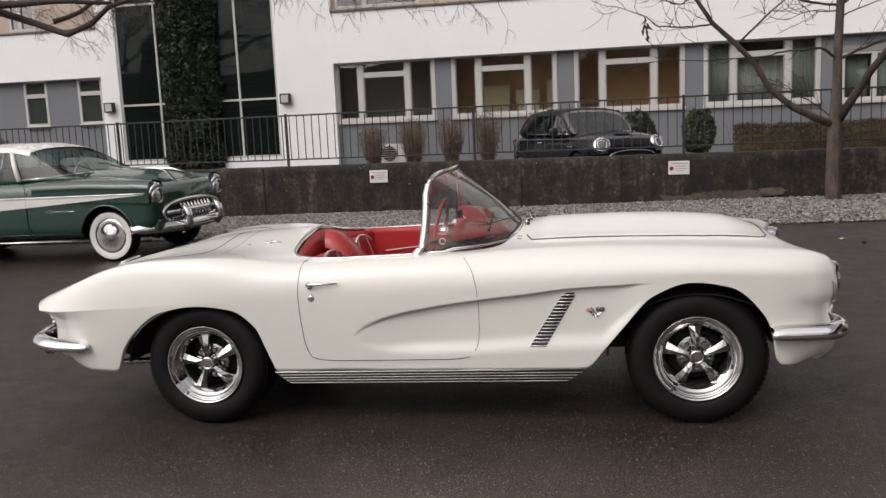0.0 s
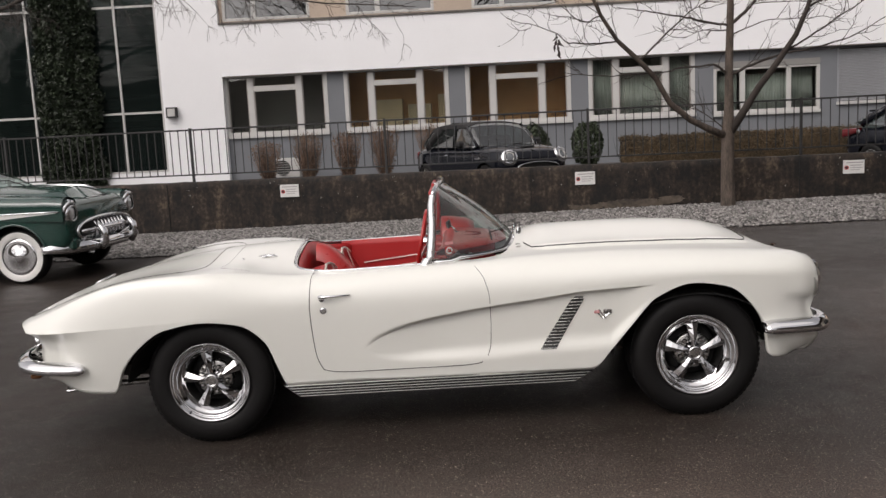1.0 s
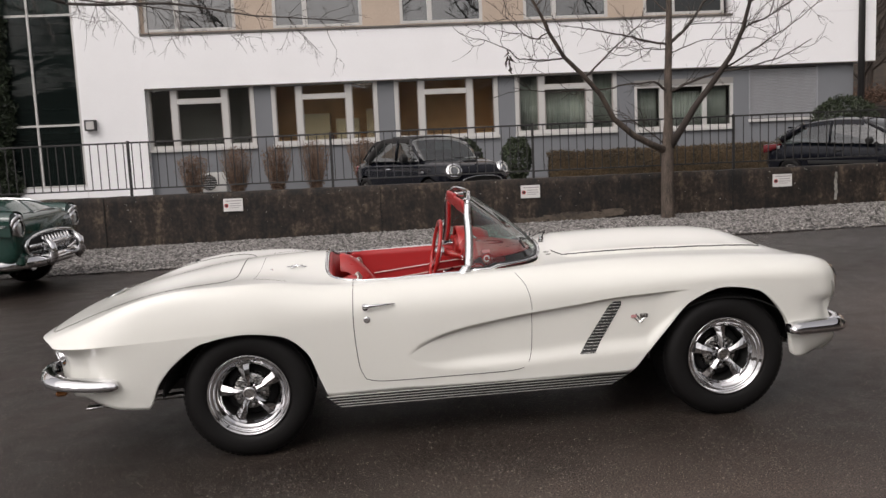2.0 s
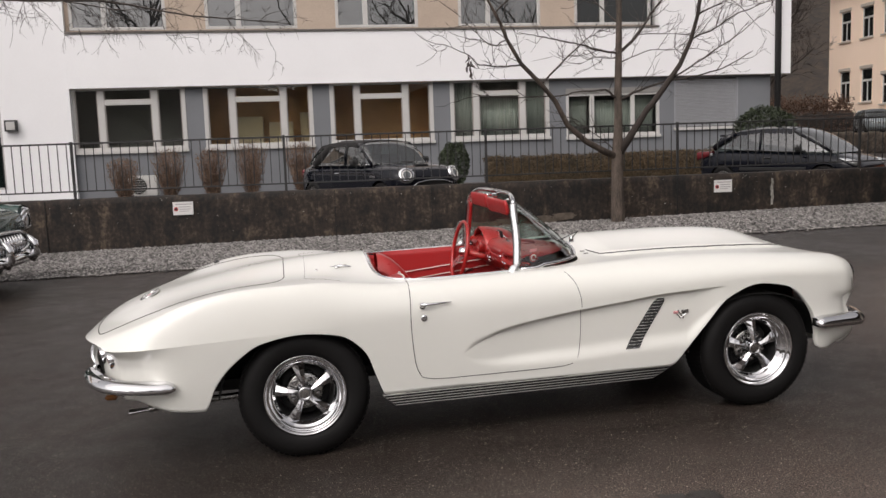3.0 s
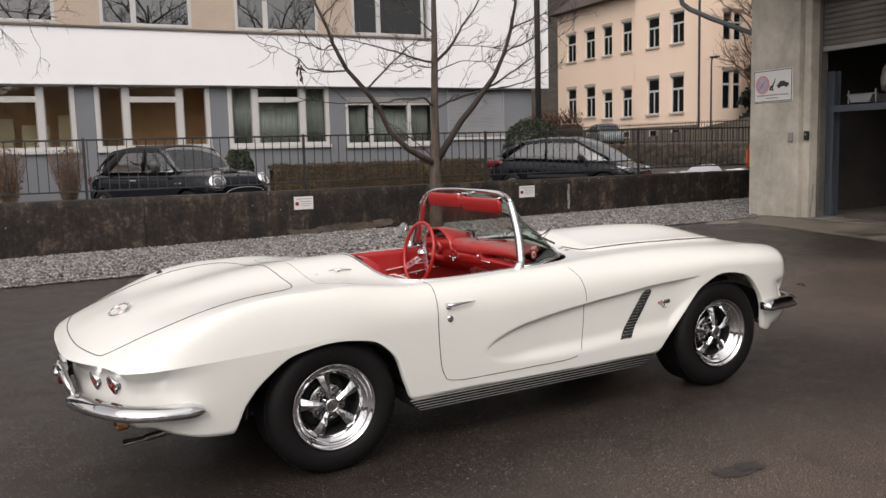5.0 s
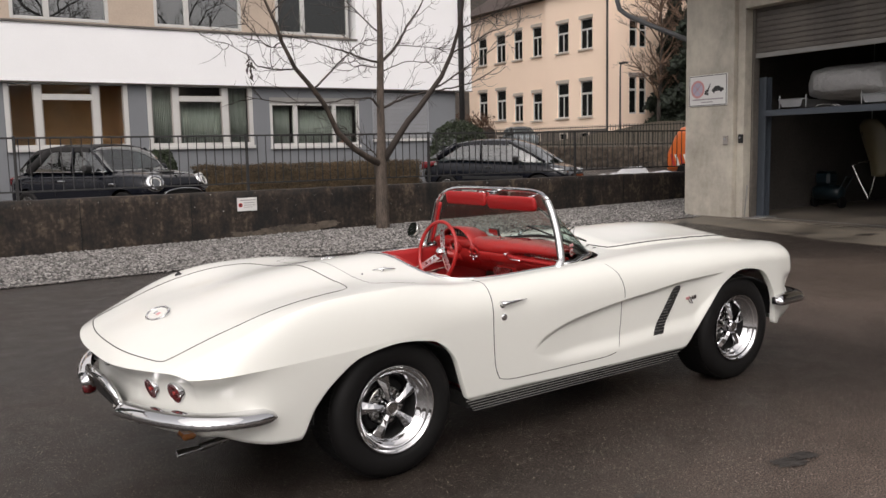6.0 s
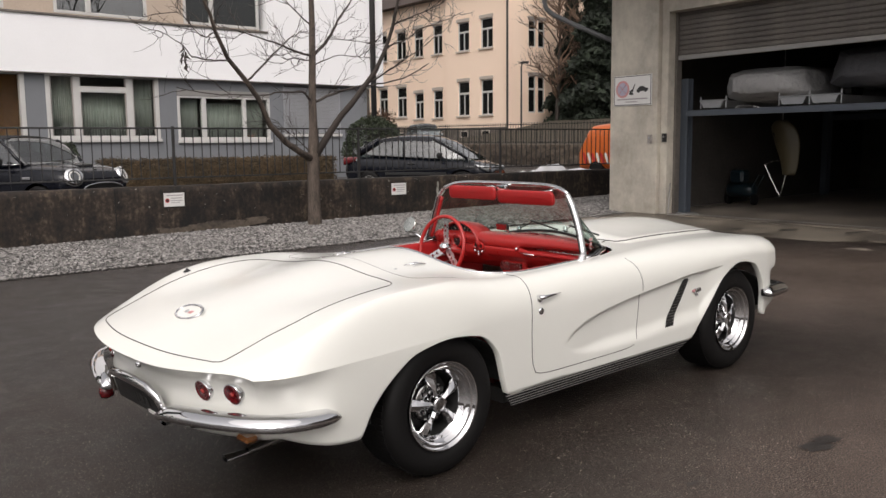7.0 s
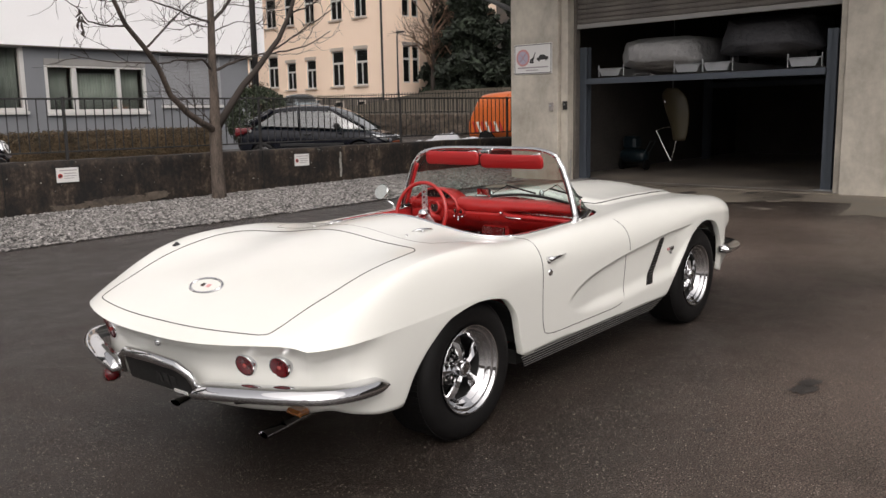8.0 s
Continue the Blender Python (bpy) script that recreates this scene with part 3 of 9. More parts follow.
def scatter(name, count, place, size, material, m, label, category):
    """Loose stones, each a squashed, turned octahedron-like lump with its own tone."""
    rng = np.random.default_rng(7)
    base = np.array([(1, 0, 0), (-1, 0, 0), (0, 1, 0), (0, -1, 0), (0, 0, 1), (0, 0, -1),
                     (.6, .6, .5), (-.6, .55, .5), (.55, -.6, .5), (-.55, -.6, .5)])
    tri = [(4, 0, 6), (4, 6, 2), (4, 2, 7), (4, 7, 1), (4, 1, 9), (4, 9, 3), (4, 3, 8), (4, 8, 0), (0, 2, 6), (2, 1, 7), (1, 3, 9), (3, 0, 8),
           (5, 2, 0), (5, 1, 2), (5, 3, 1), (5, 0, 3)]
    vs, fs = [], []
    for i in range(count):
        u, v, z = place(rng)
        s = size * rng.uniform(0.45, 1.5)
        a = rng.uniform(0, math.tau)
        b = base * rng.uniform(0.7, 1.25, base.shape) * (s, s * rng.uniform(0.6, 1), s * rng.uniform(0.4, 0.8))
        ca, sa = math.cos(a), math.sin(a)
        tilt = rng.uniform(-0.5, 0.5)
        x, y, zz = b[:, 0] * ca - b[:, 1] * sa, b[:, 0] * sa + b[:, 1] * ca, b[:, 2]
        zz = zz + tilt * x
        n = len(vs)
        vs += [(u + p, v + q, z + r) for p, q, r in zip(x, y, zz)]
        fs += [(n + p, n + q, n + r) for p, q, r in tri]
    me = bpy.data.meshes.new(name)
    me.from_pydata(vs, [], fs)
    me.materials.append(material)
    ob = new(name, me)
    ob.matrix_world = m
    return tagged(ob, label, category, kind="stuff")


def islands(material, low, high):
    """Gives each loose piece its own tone."""
    t = material.node_tree
    b = t.nodes["Principled BSDF"]
    src = b.inputs["Base Color"].links[0].from_socket
    g, r, h = t.nodes.new("ShaderNodeNewGeometry"), t.nodes.new("ShaderNodeMapRange"), t.nodes.new("ShaderNodeHueSaturation")
    r.inputs[3].default_value, r.inputs[4].default_value = low, high
    t.links.new(g.outputs["Random Per Island"], r.inputs[0])
    t.links.new(r.outputs[0], h.inputs["Value"])
    t.links.new(src, h.inputs["Color"])
    t.links.new(h.outputs[0], b.inputs["Base Color"])


islands(STONE, 0.25, 1.45)


def gravel_place(rng):
    u = rng.uniform(-16, 12.5)
    v = 7.04 + 3.16 * rng.uniform(0, 1) ** 1.15 if u < 9.3 else rng.uniform(7.75, 10.2)
    if rng.uniform() < 0.02:
        v -= rng.uniform(0, 0.25)
    return u, v, 0.018 + 0.0157 * u + 0.03 * smoothstep(7.1, 7.6, v)


scatter("gravel", 70000, gravel_place, 0.021, STONE, SITE, "loose grey and white angular gravel stones", "gravel")


# ---- retaining wall with its fence ----
def concrete_wall(u0, u1, v0, v1, z0, z1, nu, nz, rough=0.012):
    """A cast wall with a slightly uneven face and a chipped top edge."""
    rows = []
    us = np.linspace(u0, u1, nu)
    prof = [(v0, z) for z in np.linspace(z0, z1 - 0.02, nz)] + [(v0 + 0.02, z1), (v1 - 0.02, z1), (v1, z1 - 0.02), (v1, z0)]
    for k, (v, z) in enumerate(prof):
        rows.append([(u, v + rough * noise.noise((u * 2.2, z * 3, 0)) + 0.4 * rough * noise.noise((u * 9, z * 9, 4)),
                      z + (0.012 * noise.noise((u * 3.1, 0, 7)) if nz <= k < nz + 2 else 0)) for u in us])
    return weld(grid(rows))


wall = solid("wall_retaining", concrete_wall(-17, 26, 10.22, 10.52, -0.5, 0.87, 300, 14), OLD_CONCRETE, SITE,
             "low dark weathered concrete retaining wall with moss", "wall", kind="structure", smooth=True)
for u in (-6.2, -1.2, 0.55, 5.2, 10.2):
    part("joint", box(u - 0.006, u + 0.006, 10.205, 10.23, -0.3, 0.86), WELL, wall, "dark vertical joint in the wall")
# lime streak and lichen on the wall
LIME = surface("lime_streak", (0.42, 0.41, 0.38), 0.9, dark=(0.16, 0.15, 0.13), scale=8, fine=40, amount=0.8)
bm = bmesh.new()
for k in range(9):
    z = 0.72 - 0.055 * k
    w = 0.018 + 0.016 * abs(noise.noise((k * 0.9, 2, 0)))
    o = 0.03 * noise.noise((k * 0.8, 5, 0))
    box(7.08 + o - w, 7.08 + o + w, 10.204, 10.23, z - 0.034, z + 0.034, bm=bm)
part("lime_streak", bm, LIME, wall, "pale lime streak running down the wall")
bm = bmesh.new()
rng = np.random.default_rng(3)
for k in range(130):
    u, z, r = rng.uniform(-12, 9), 0.84 - 0.7 * rng.uniform(0, 1) ** 1.7, 0.003 + 0.009 * rng.uniform(0, 1) ** 3
    tube([(u, 10.202, z), (u + 0.001, 10.225, z)], r, 6, bm=bm)
part("lichen", bm, LIME, wall, "pale lichen spots")
PATCH = surface("paler_concrete_patch", (0.125, 0.10, 0.078), 0.85, dark=(0.03, 0.024, 0.019), scale=1.8, fine=14, amount=0.9, bump=0.4)
def wall_blot(u, z, a, b):
    bm = bmesh.new()
    ring = []
    for k in range(72):
        t = math.tau * k / 72
        c, s = math.cos(t), math.sin(t)
        q = 1 + 0.45 * noise.noise((c * 1.6 + u, s * 1.6, 0)) + 0.3 * noise.noise((c * 5, s * 5, u)) + 0.15 * noise.noise((c * 14, s * 14, u))
        ring.append(bm.verts.new((u + a * q * c, 10.207, z + b * q * s)))
    bm.faces.new(ring)
    part("worn_patch", bm, PATCH, wall, "paler worn patch low on the wall")


for u, z, a, b in ((2.3, 0.16, 0.55, 0.09), (1.5, 0.12, 0.3, 0.05), (3.0, 0.2, 0.28, 0.07)):
    wall_blot(u, z, a, b)

fence = thing("fence", SITE, "dark iron railing with thin upright bars on the wall", "fence")
part("top_rail", box(-17, 13.5, 10.335, 10.365, 1.82, 1.85, 0.004), IRON, fence)
part("bottom_rail", box(-17, 13.5, 10.335, 10.365, 0.99, 1.015, 0.003), IRON, fence)
bar_me = mesh_of("bar", box(-0.007, 0.007, -0.007, 0.007, 1.0, 1.83), IRON)
post_me = mesh_of("post", box(-0.022, 0.022, -0.022, 0.022, 0.8, 1.87, 0.004), IRON)
posts = [-16.7 + 3.66 * k for k in range(9)]
for u in posts:
    share("post", post_me, fence, Matrix.Translation((u, 10.35, 0)))
u = -16.9
while u < 13.4:
    if min(abs(u - q) for q in posts) > 0.05:
        share("bar", bar_me, fence, Matrix.Translation((u, 10.35, 0)))
    u += 0.152


def parking_sign(u):
    s = thing("parking_sign", SITE @ Matrix.Translation((u + 0.175, 10.2, 0.64)), "small white parking sign with a red spot on the wall", "sign", "signs on the wall")
    part("plate", box(-0.175, 0.175, -0.008, 0.008, -0.115, 0.115, 0.003), SIGN_WHITE, s)
    part("red_spot", lathe([(0.0, -0.004), (0.036, -0.004), (0.036, 0.002)], 24, centre=(-0.12, -0.009, -0.01)), SIGN_RED, s, "dark red printed spot")
    part("black_disc", lathe([(0.0, -0.002), (0.022, -0.002), (0.022, 0.002)], 16, centre=(-0.12, -0.012, -0.01)), SIGN_DARK, s, "dark print on the red spot")
    part("print", boxes([(-0.13, 0.15, -0.0105, -0.006, 0.066, 0.082), (-0.06, 0.13, -0.0105, -0.006, 0.02, 0.034),
                         (-0.06, 0.14, -0.0105, -0.006, -0.02, -0.008), (-0.06, 0.1, -0.0105, -0.006, -0.055, -0.045)]), SIGN_FADED, s, "grey bars of small print")
    for x in (-0.16, 0.16):
        part("screw", lathe([(0.0, -0.013), (0.005, -0.012), (0.006, -0.006)], 8, centre=(x, 0, 0.1)), GALV, s)
    return s


for u in (-4.04, 1.34, 5.92):
    parking_sign(u)


# ---- office building ----
VF = 23.4
office = thing("office_building", FAC, "white and grey rendered office building with ribbon windows", "building")
low_open = [(-19.85, -18.9, 2.12, 3.74), (-17.68, -16.7, 2.12, 3.74), (-8.02, -4.55, 1.80, 3.74), (-4.0, -0.53, 1.80, 3.74), (0.02, 3.47, 1.80, 3.74),
            (4.04, 7.5, 1.80, 3.74), (8.1, 11.52, 1.75, 3.40), (12.07, 14.5, 1.95, 3.66)]
up_open = [(-20.1, -19.05, 5.52, 7.6), (-7.85, -4.97, 5.52, 7.6), (-3.77, -0.9, 5.52, 7.6), (0.33, 3.04, 5.52, 7.6), (4.4, 7.22, 5.52, 7.6), (8.43, 11.18, 5.52, 7.6)]
for u0, u1, lo in ((-30, -16.45, low_open[:2]), (-8.1, 15.75, low_open[2:])):
    part("ground_floor_wall", holed(u0, u1, -0.6, 3.74, VF, VF + 0.3, lo), RENDER_GREY, office, "grey rendered ground floor wall")
each("white_band", [(-30, -16.602, VF - 0.22, VF + 0.3, 3.745, 5.44), (-7.978, 16.4, VF - 0.22, VF + 0.3, 3.745, 5.44)], RENDER_WHITE, office, "white rendered band")
for u0, u1, hi in ((-30, -16.602, up_open[:1]), (-7.978, 11.18, up_open[1:])):
    part("upper_wall", holed(u0, u1, 5.445, 7.9, VF - 0.06, VF + 0.24, hi), SAND_PANEL, office, "sand-coloured panels between the windows")
# unseen above 7.9 m; carried up to 16 m to block sky light
each("white_end_wall", [(11.4, 16.4, VF - 0.22, VF + 0.3, 5.445, 16.0), (-30, -16.602, VF - 0.22, VF + 0.3, 7.905, 16.0), (-7.978, 11.4, VF - 0.22, VF + 0.3, 7.905, 16.0)], RENDER_WHITE, office, "white rendered wall")
each("upper_sill", [(-30, -16.61, VF - 0.27, VF - 0.05, 5.40, 5.47), (-7.97, 11.42, VF - 0.27, VF - 0.05, 5.40, 5.47)], SHUTTER_DIRTY, office, "thin metal ledge under the upper windows", 0.01)
each("drip_edge", [(-30, -16.61, VF - 0.235, VF - 0.1, 3.715, 3.745), (-7.97, 16.42, VF - 0.235, VF - 0.1, 3.715, 3.745)], SHUTTER_DIRTY, office, "dark drip edge under the band")
each("side_wall", [(16.1, 16.4, VF + 0.3, VF + 14, 3.745, 16.0), (15.45, 15.75, VF + 0.3, VF + 14, -0.6, 3.74)], RENDER_WHITE, office)
each("back_wall", [(-30, 16.4, VF + 13.7, VF + 14, -0.6, 16.0), (-30.3, -30, VF, VF + 14, -0.6, 16.0)], RENDER_GREY, office)
part("roof", boxes([(-30.5, 16.8, VF - 0.6, VF + 14.4, 16.0, 16.3)]), ROOF, office, "flat dark roof")
part("floor_slab", boxes([(-30, 15.7, VF + 4.1, VF + 13.7, 3.8, 5.4), (-30, -16.6, VF + 0.3, VF + 4.1, 3.8, 5.4), (-7.98, 15.7, VF + 0.3, VF + 4.1, 3.8, 5.4)]), CONCRETE_DARK, office)
part("downpipe", tube([(15.86, VF - 0.30, 16), (15.86, VF - 0.30, 0.2)], 0.11, 10), IRON, office, "dark metal downpipe", smooth=True)


def pane_part(parent, a, b, c, d, v, mat):
    p = part("pane", box(a, b, v, v + 0.012, c, d), mat, parent)
    p.visible_shadow = False
    return p


def ribbon_window(n, a, c, d, w, room, room_label):
    """White triple window: two narrow side lights and a wide middle with a top light."""
    m = FAC @ Matrix.Translation((a, 0, 0))
    win = thing(f"window_{n}", m, "white triple window with wide middle light and transom", "window", kind="structure")
    v0, v1 = VF - 0.02, VF + 0.10
    part("window_frame", boxes([(0, 0.13, v0, v1, c, d), (w - 0.13, w, v0, v1, c, d), (0.13, w - 0.13, v0, v1, d - 0.06, d), (0.13, w - 0.13, v0, v1, c, c + 0.10)], 0.008), FRAME_WHITE, win)
    f = w / 3.47
    x1, x2, x3, x4 = 0.80 * f, 1.0 * f, 2.42 * f, 2.62 * f
    for p, q in ((x1, x2), (x3, x4)):
        part("mullion", box(p, q, v0 + 0.002, v1 - 0.002, c + 0.102, d - 0.062, 0.008), FRAME_WHITE, win)
    t0, t1 = d - 0.52, d - 0.34
    part("transom", box(x2 + 0.002, x3 - 0.002, v0 + 0.004, v1 - 0.004, t0, t1, 0.008), FRAME_WHITE, win)
    for p, q, e, g in ((0.13, x1, c + 0.1, d - 0.06), (x4, w - 0.13, c + 0.1, d - 0.06), (x2, x3, c + 0.1, t0), (x2, x3, t1, d - 0.06)):
        part("sash", boxes([(p, p + 0.035, v0 + 0.03, v1 - 0.01, e, g), (q - 0.035, q, v0 + 0.03, v1 - 0.01, e, g)]), FRAME_GREY, win)
        pane_part(win, p + 0.02, q - 0.02, e, g, VF + 0.05, PANE)
    part("window_sill", box(-0.02, w + 0.02, VF - 0.10, VF + 0.02, c - 0.10, c + 0.002, 0.008), FRAME_WHITE, win)
    # the room seen behind
    r = bmesh.new()
    box(-0.2, w + 0.25, VF + 1.7, VF + 1.8, 0.5, 3.79, bm=r)
    box(-0.24, -0.2, VF + 0.3, VF + 1.8, 0.5, 3.79, bm=r)
    box(w + 0.25, w + 0.29, VF + 0.3, VF + 1.8, 0.5, 3.79, bm=r)
    box(-0.24, w + 0.29, VF + 0.3, VF + 1.8, 0.45, 0.5, bm=r)
    solid(f"wall_room_{n}", r, room, m, room_label, "room wall", kind="structure")
    return win


for n, (a, b, c, d) in enumerate(low_open[2:6], 1):
    ribbon_window(n, a, c, d, b - a, {1: ROOM_DARK, 2: ROOM_WARM, 3: ROOM_WARM, 4: ROOM_DARK}[n], "plain wall of the office behind the window")


def curtain(n, a, b, c, d, v):
    rows = []
    k = 90
    for z in (c, d):
        rows.append([(a + (b - a) * i / k, v + 0.03 * math.sin(i * 1.15) + 0.015 * noise.noise((i * 0.35, n, 0)), z) for i in range(k + 1)])
    ob = solid("curtain", grid(rows), CURTAIN, FAC, "pale green pleated curtain behind the window", "curtain", "office curtains", smooth=True)
    ob.modifiers.new("thickness", "SOLIDIFY").thickness = 0.006


for n, (a, b, c, d) in enumerate(((4.1, 5.05, 1.8, 3.7), (5.1, 6.5, 1.8, 3.2), (6.6, 7.4, 1.8, 3.7), (8.2, 8.95, 1.75, 3.3), (10.7, 11.4, 1.75, 3.3), (9.05, 10.62, 1.75, 3.0))):
    curtain(n, a, b, c, d, VF + 0.35)
for a, w, z in ((-3.1, 0.9, 1.1), (-2.0, 0.8, 0.9), (-0.95, 0.5, 1.2)):
    cab = thing("office_cabinet", FAC @ Matrix.Translation((a, VF + 1.25, 0.5)), "cream office cabinet against the back wall", "cabinet", "office cabinets")
    part("body", box(0, w, 0, 0.38, 0, z + 1.2, 0.01), ROOM_CREAM, cab)
    for k in (0, 1):
        part("door", box(0.01 + k * w / 2, w / 2 - 0.01 + k * w / 2, -0.02, -0.001, 0.06, z + 1.14, 0.004), ROOM_CREAM, cab)

# lower window with a blind box, next to the shuttered one
def lower_window(n, a, b, c, d):
    m = FAC @ Matrix.Translation((a, 0, 0))
    w = b - a
    win = thing(f"window_{n}", m, "white three-light window under a grey blind box", "window", kind="structure")
    v0, v1 = VF - 0.01, VF + 0.1
    part("blind_box", box(0.002, w - 0.002, VF - 0.03, VF + 0.2, d - 0.2, d - 0.002, 0.008), SHUTTER, win, "grey blind box")
    t = d - 0.205
    part("window_frame", boxes([(0, 0.1, v0, v1, c, t), (w - 0.1, w, v0, v1, c, t), (0.1, w - 0.1, v0, v1, t - 0.06, t), (0.1, w - 0.1, v0, v1, c, c + 0.09)], 0.008), FRAME_WHITE, win)
    xs = [0.1, 0.86, 1.02, 2.36, 2.5, w - 0.1]
    for p, q in ((xs[1], xs[2]), (xs[3], xs[4])):
        part("mullion", box(p, q, v0 + 0.002, v1 - 0.002, c + 0.092, t - 0.062, 0.008), FRAME_WHITE, win)
    for p, q in ((xs[0], xs[1]), (xs[2], xs[3]), (xs[4], xs[5])):
        pane_part(win, p, q, c + 0.08, t - 0.05, VF + 0.05, PANE)
    part("window_sill", box(-0.02, w + 0.02, VF - 0.10, VF + 0.02, c - 0.10, c + 0.002, 0.008), FRAME_WHITE, win)
    r = bmesh.new()
    box(-0.2, w + 0.2, VF + 2.6, VF + 1.8, 0.5, 3.79, bm=r)
    box(-0.24, -0.2, VF + 0.3, VF + 1.8, 0.5, 3.79, bm=r)
    box(w + 0.2, w + 0.24, VF + 0.3, VF + 1.8, 0.5, 3.79, bm=r)
    solid(f"wall_room_{n}", r, ROOM_DARK, m, "plain wall of the office behind the window", "room wall", kind="structure")


lower_window(5, *low_open[6])

# closed roller shutter
a, b, c, d = low_open[7]
sw = thing("window_6", FAC @ Matrix.Translation((a, 0, 0)), "window closed by a pale roller shutter", "window", kind="structure")
slat_me = mesh_of("slat", boxes([(0.04, b - a - 0.04, VF + 0.02, VF + 0.05, 0.004, 0.046)], 0.006), SHUTTER_PALE)
z = c + 0.02
while z < d - 0.05:
    share("slat", slat_me, sw, Matrix.Translation((0, 0, z)))
    z += 0.05
part("window_frame", boxes([(0, 0.05, VF - 0.01, VF + 0.06, c, d), (b - a - 0.05, b - a, VF - 0.01, VF + 0.06, c, d)]), SHUTTER_PALE, sw)
part("window_sill", box(-0.02, b - a + 0.02, VF - 0.1, VF + 0.02, c - 0.1, c + 0.002, 0.008), FRAME_WHITE, sw)
part("backing", box(0, b - a, VF + 0.06, VF + 0.08, c, d), CONCRETE_DARK, sw)


def upper_window(n, a, b, c, d, split):
    w = b - a
    win = thing(f"window_{n}", FAC @ Matrix.Translation((a, 0, 0)), "tall white upper window with two lights", "window", kind="structure")
    v0, v1 = VF - 0.07, VF + 0.03
    part("window_frame", boxes([(0, 0.1, v0, v1, c, d), (w - 0.1, w, v0, v1, c, d), (0.1, w - 0.1, v0, v1, d - 0.08, d), (0.1, w - 0.1, v0, v1, c, c + 0.09)], 0.008), FRAME_WHITE, win)
    part("mullion", box(split * w, split * w + 0.16, v0 + 0.002, v1 - 0.002, c + 0.092, d - 0.082, 0.008), FRAME_WHITE, win)
    for p, q in ((0.1, split * w), (split * w + 0.16, w - 0.1)):
        pane_part(win, p, q, c + 0.08, d - 0.07, VF - 0.01, PANE_SKY if n < 12 else PANE_DARK)
    # no blind hangs here: a dark sheet stands in for the unlit room
    part("blind", box(0.05, w - 0.05, VF + 0.5, VF + 0.52, c, d), ROOM_DARK, win, "dark sheet in place of the unlit room")


for n, (a, b, c, d) in enumerate(up_open, 7):
    upper_window(n, a, b, c, d, 0.33)
for n, (a, b, c, d) in enumerate(low_open[:2], 20):
    win = thing(f"window_{n}", FAC @ Matrix.Translation((a, 0, 0)), "narrow white window of the far wing", "window", kind="structure")
    w = b - a
    part("window_frame", boxes([(0, 0.1, VF - 0.02, VF + 0.08, c, d), (w - 0.1, w, VF - 0.02, VF + 0.08, c, d), (0.1, w - 0.1, VF - 0.02, VF + 0.08, d - 0.08, d),
                                (0.1, w - 0.1, VF - 0.02, VF + 0.08, c, c + 0.1), (0.1, w - 0.1, VF - 0.02, VF + 0.08, d - 0.6, d - 0.45)], 0.006), FRAME_WHITE, win)
    pane_part(win, 0.1, w - 0.1, c + 0.1, d - 0.6, VF + 0.04, PANE_GREY)
    pane_part(win, 0.1, w - 0.1, d - 0.45, d - 0.08, VF + 0.04, PANE_GREY)
    part("window_sill", box(-0.02, w + 0.02, VF - 0.10, VF + 0.02, c - 0.08, c + 0.002, 0.008), FRAME_WHITE, win)

# tall stair glazing set flush in the white wall of the office building
tower = thing("stair_tower", FAC, "white stair tower with tall dark glazing", "building")
VT = VF - 0.22
each("wall", [(-16.60, -15.92, VT, VT + 0.5, -0.4, 16), (-10.02, -7.98, VT, VT + 0.5, -0.4, 16), (-16.60, -7.98, VT + 4.0, VT + 4.3, -0.4, 16), (-15.92, -10.02, VT - 0.03, VT + 0.3, -0.4, 0.72),
              (-16.60, -16.30, VT + 0.5, VT + 4.0, -0.4, 16), (-9.65, -9.35, VT + 0.5, VT + 4.0, -0.4, 16)], RENDER_WHITE, tower, "white rendered wall")
BAYS = ((-15.88, -14.40), (-14.40, -11.42), (-11.42, -10.06))
for u in (-15.88, -14.40, -11.42, -10.06):
    part("mullion", box(u - 0.037, u + 0.037, VT + 0.04, VT + 0.16, 0.78, 16, 0.006), FRAME_WHITE, tower, "pale metal glazing bar")
part("glazing_sill", box(-15.92, -10.02, VT - 0.05, VT + 0.17, 0.723, 0.778, 0.006), FRAME_WHITE, tower, "pale metal sill")
for z in (2.70, 6.15, 9.0):
    for p, q in BAYS:
        part("transom", box(p + 0.038, q - 0.038, VT + 0.05, VT + 0.15, z - 0.035, z + 0.035), FRAME_WHITE, tower, "pale metal glazing bar")
for p, q in BAYS:
    for z0, z1 in ((0.78, 2.665), (2.735, 6.115), (6.185, 8.965), (9.035, 16)):
        g = part("pane", box(p + 0.037, q - 0.037, VT + 0.09, VT + 0.105, z0, z1), STAIR_PANE, tower, "dark reflecting pane")
        g.visible_shadow = False
each("landing", [(-15.9, -10.1, VT + 1.6, VT + 3.98, z, z + 0.2) for z in (0.5, 2.3, 4.2, 6.1)], CONCRETE_DARK, tower)
for z in (2.3, 4.2):
    each("stair_rail", [(-15.8, -10.2, VT + 1.62, VT + 1.66, z + 1.0, z + 1.05), (-15.8, -10.2, VT + 1.62, VT + 1.66, z + 0.6, z + 0.63)], GALV, tower)


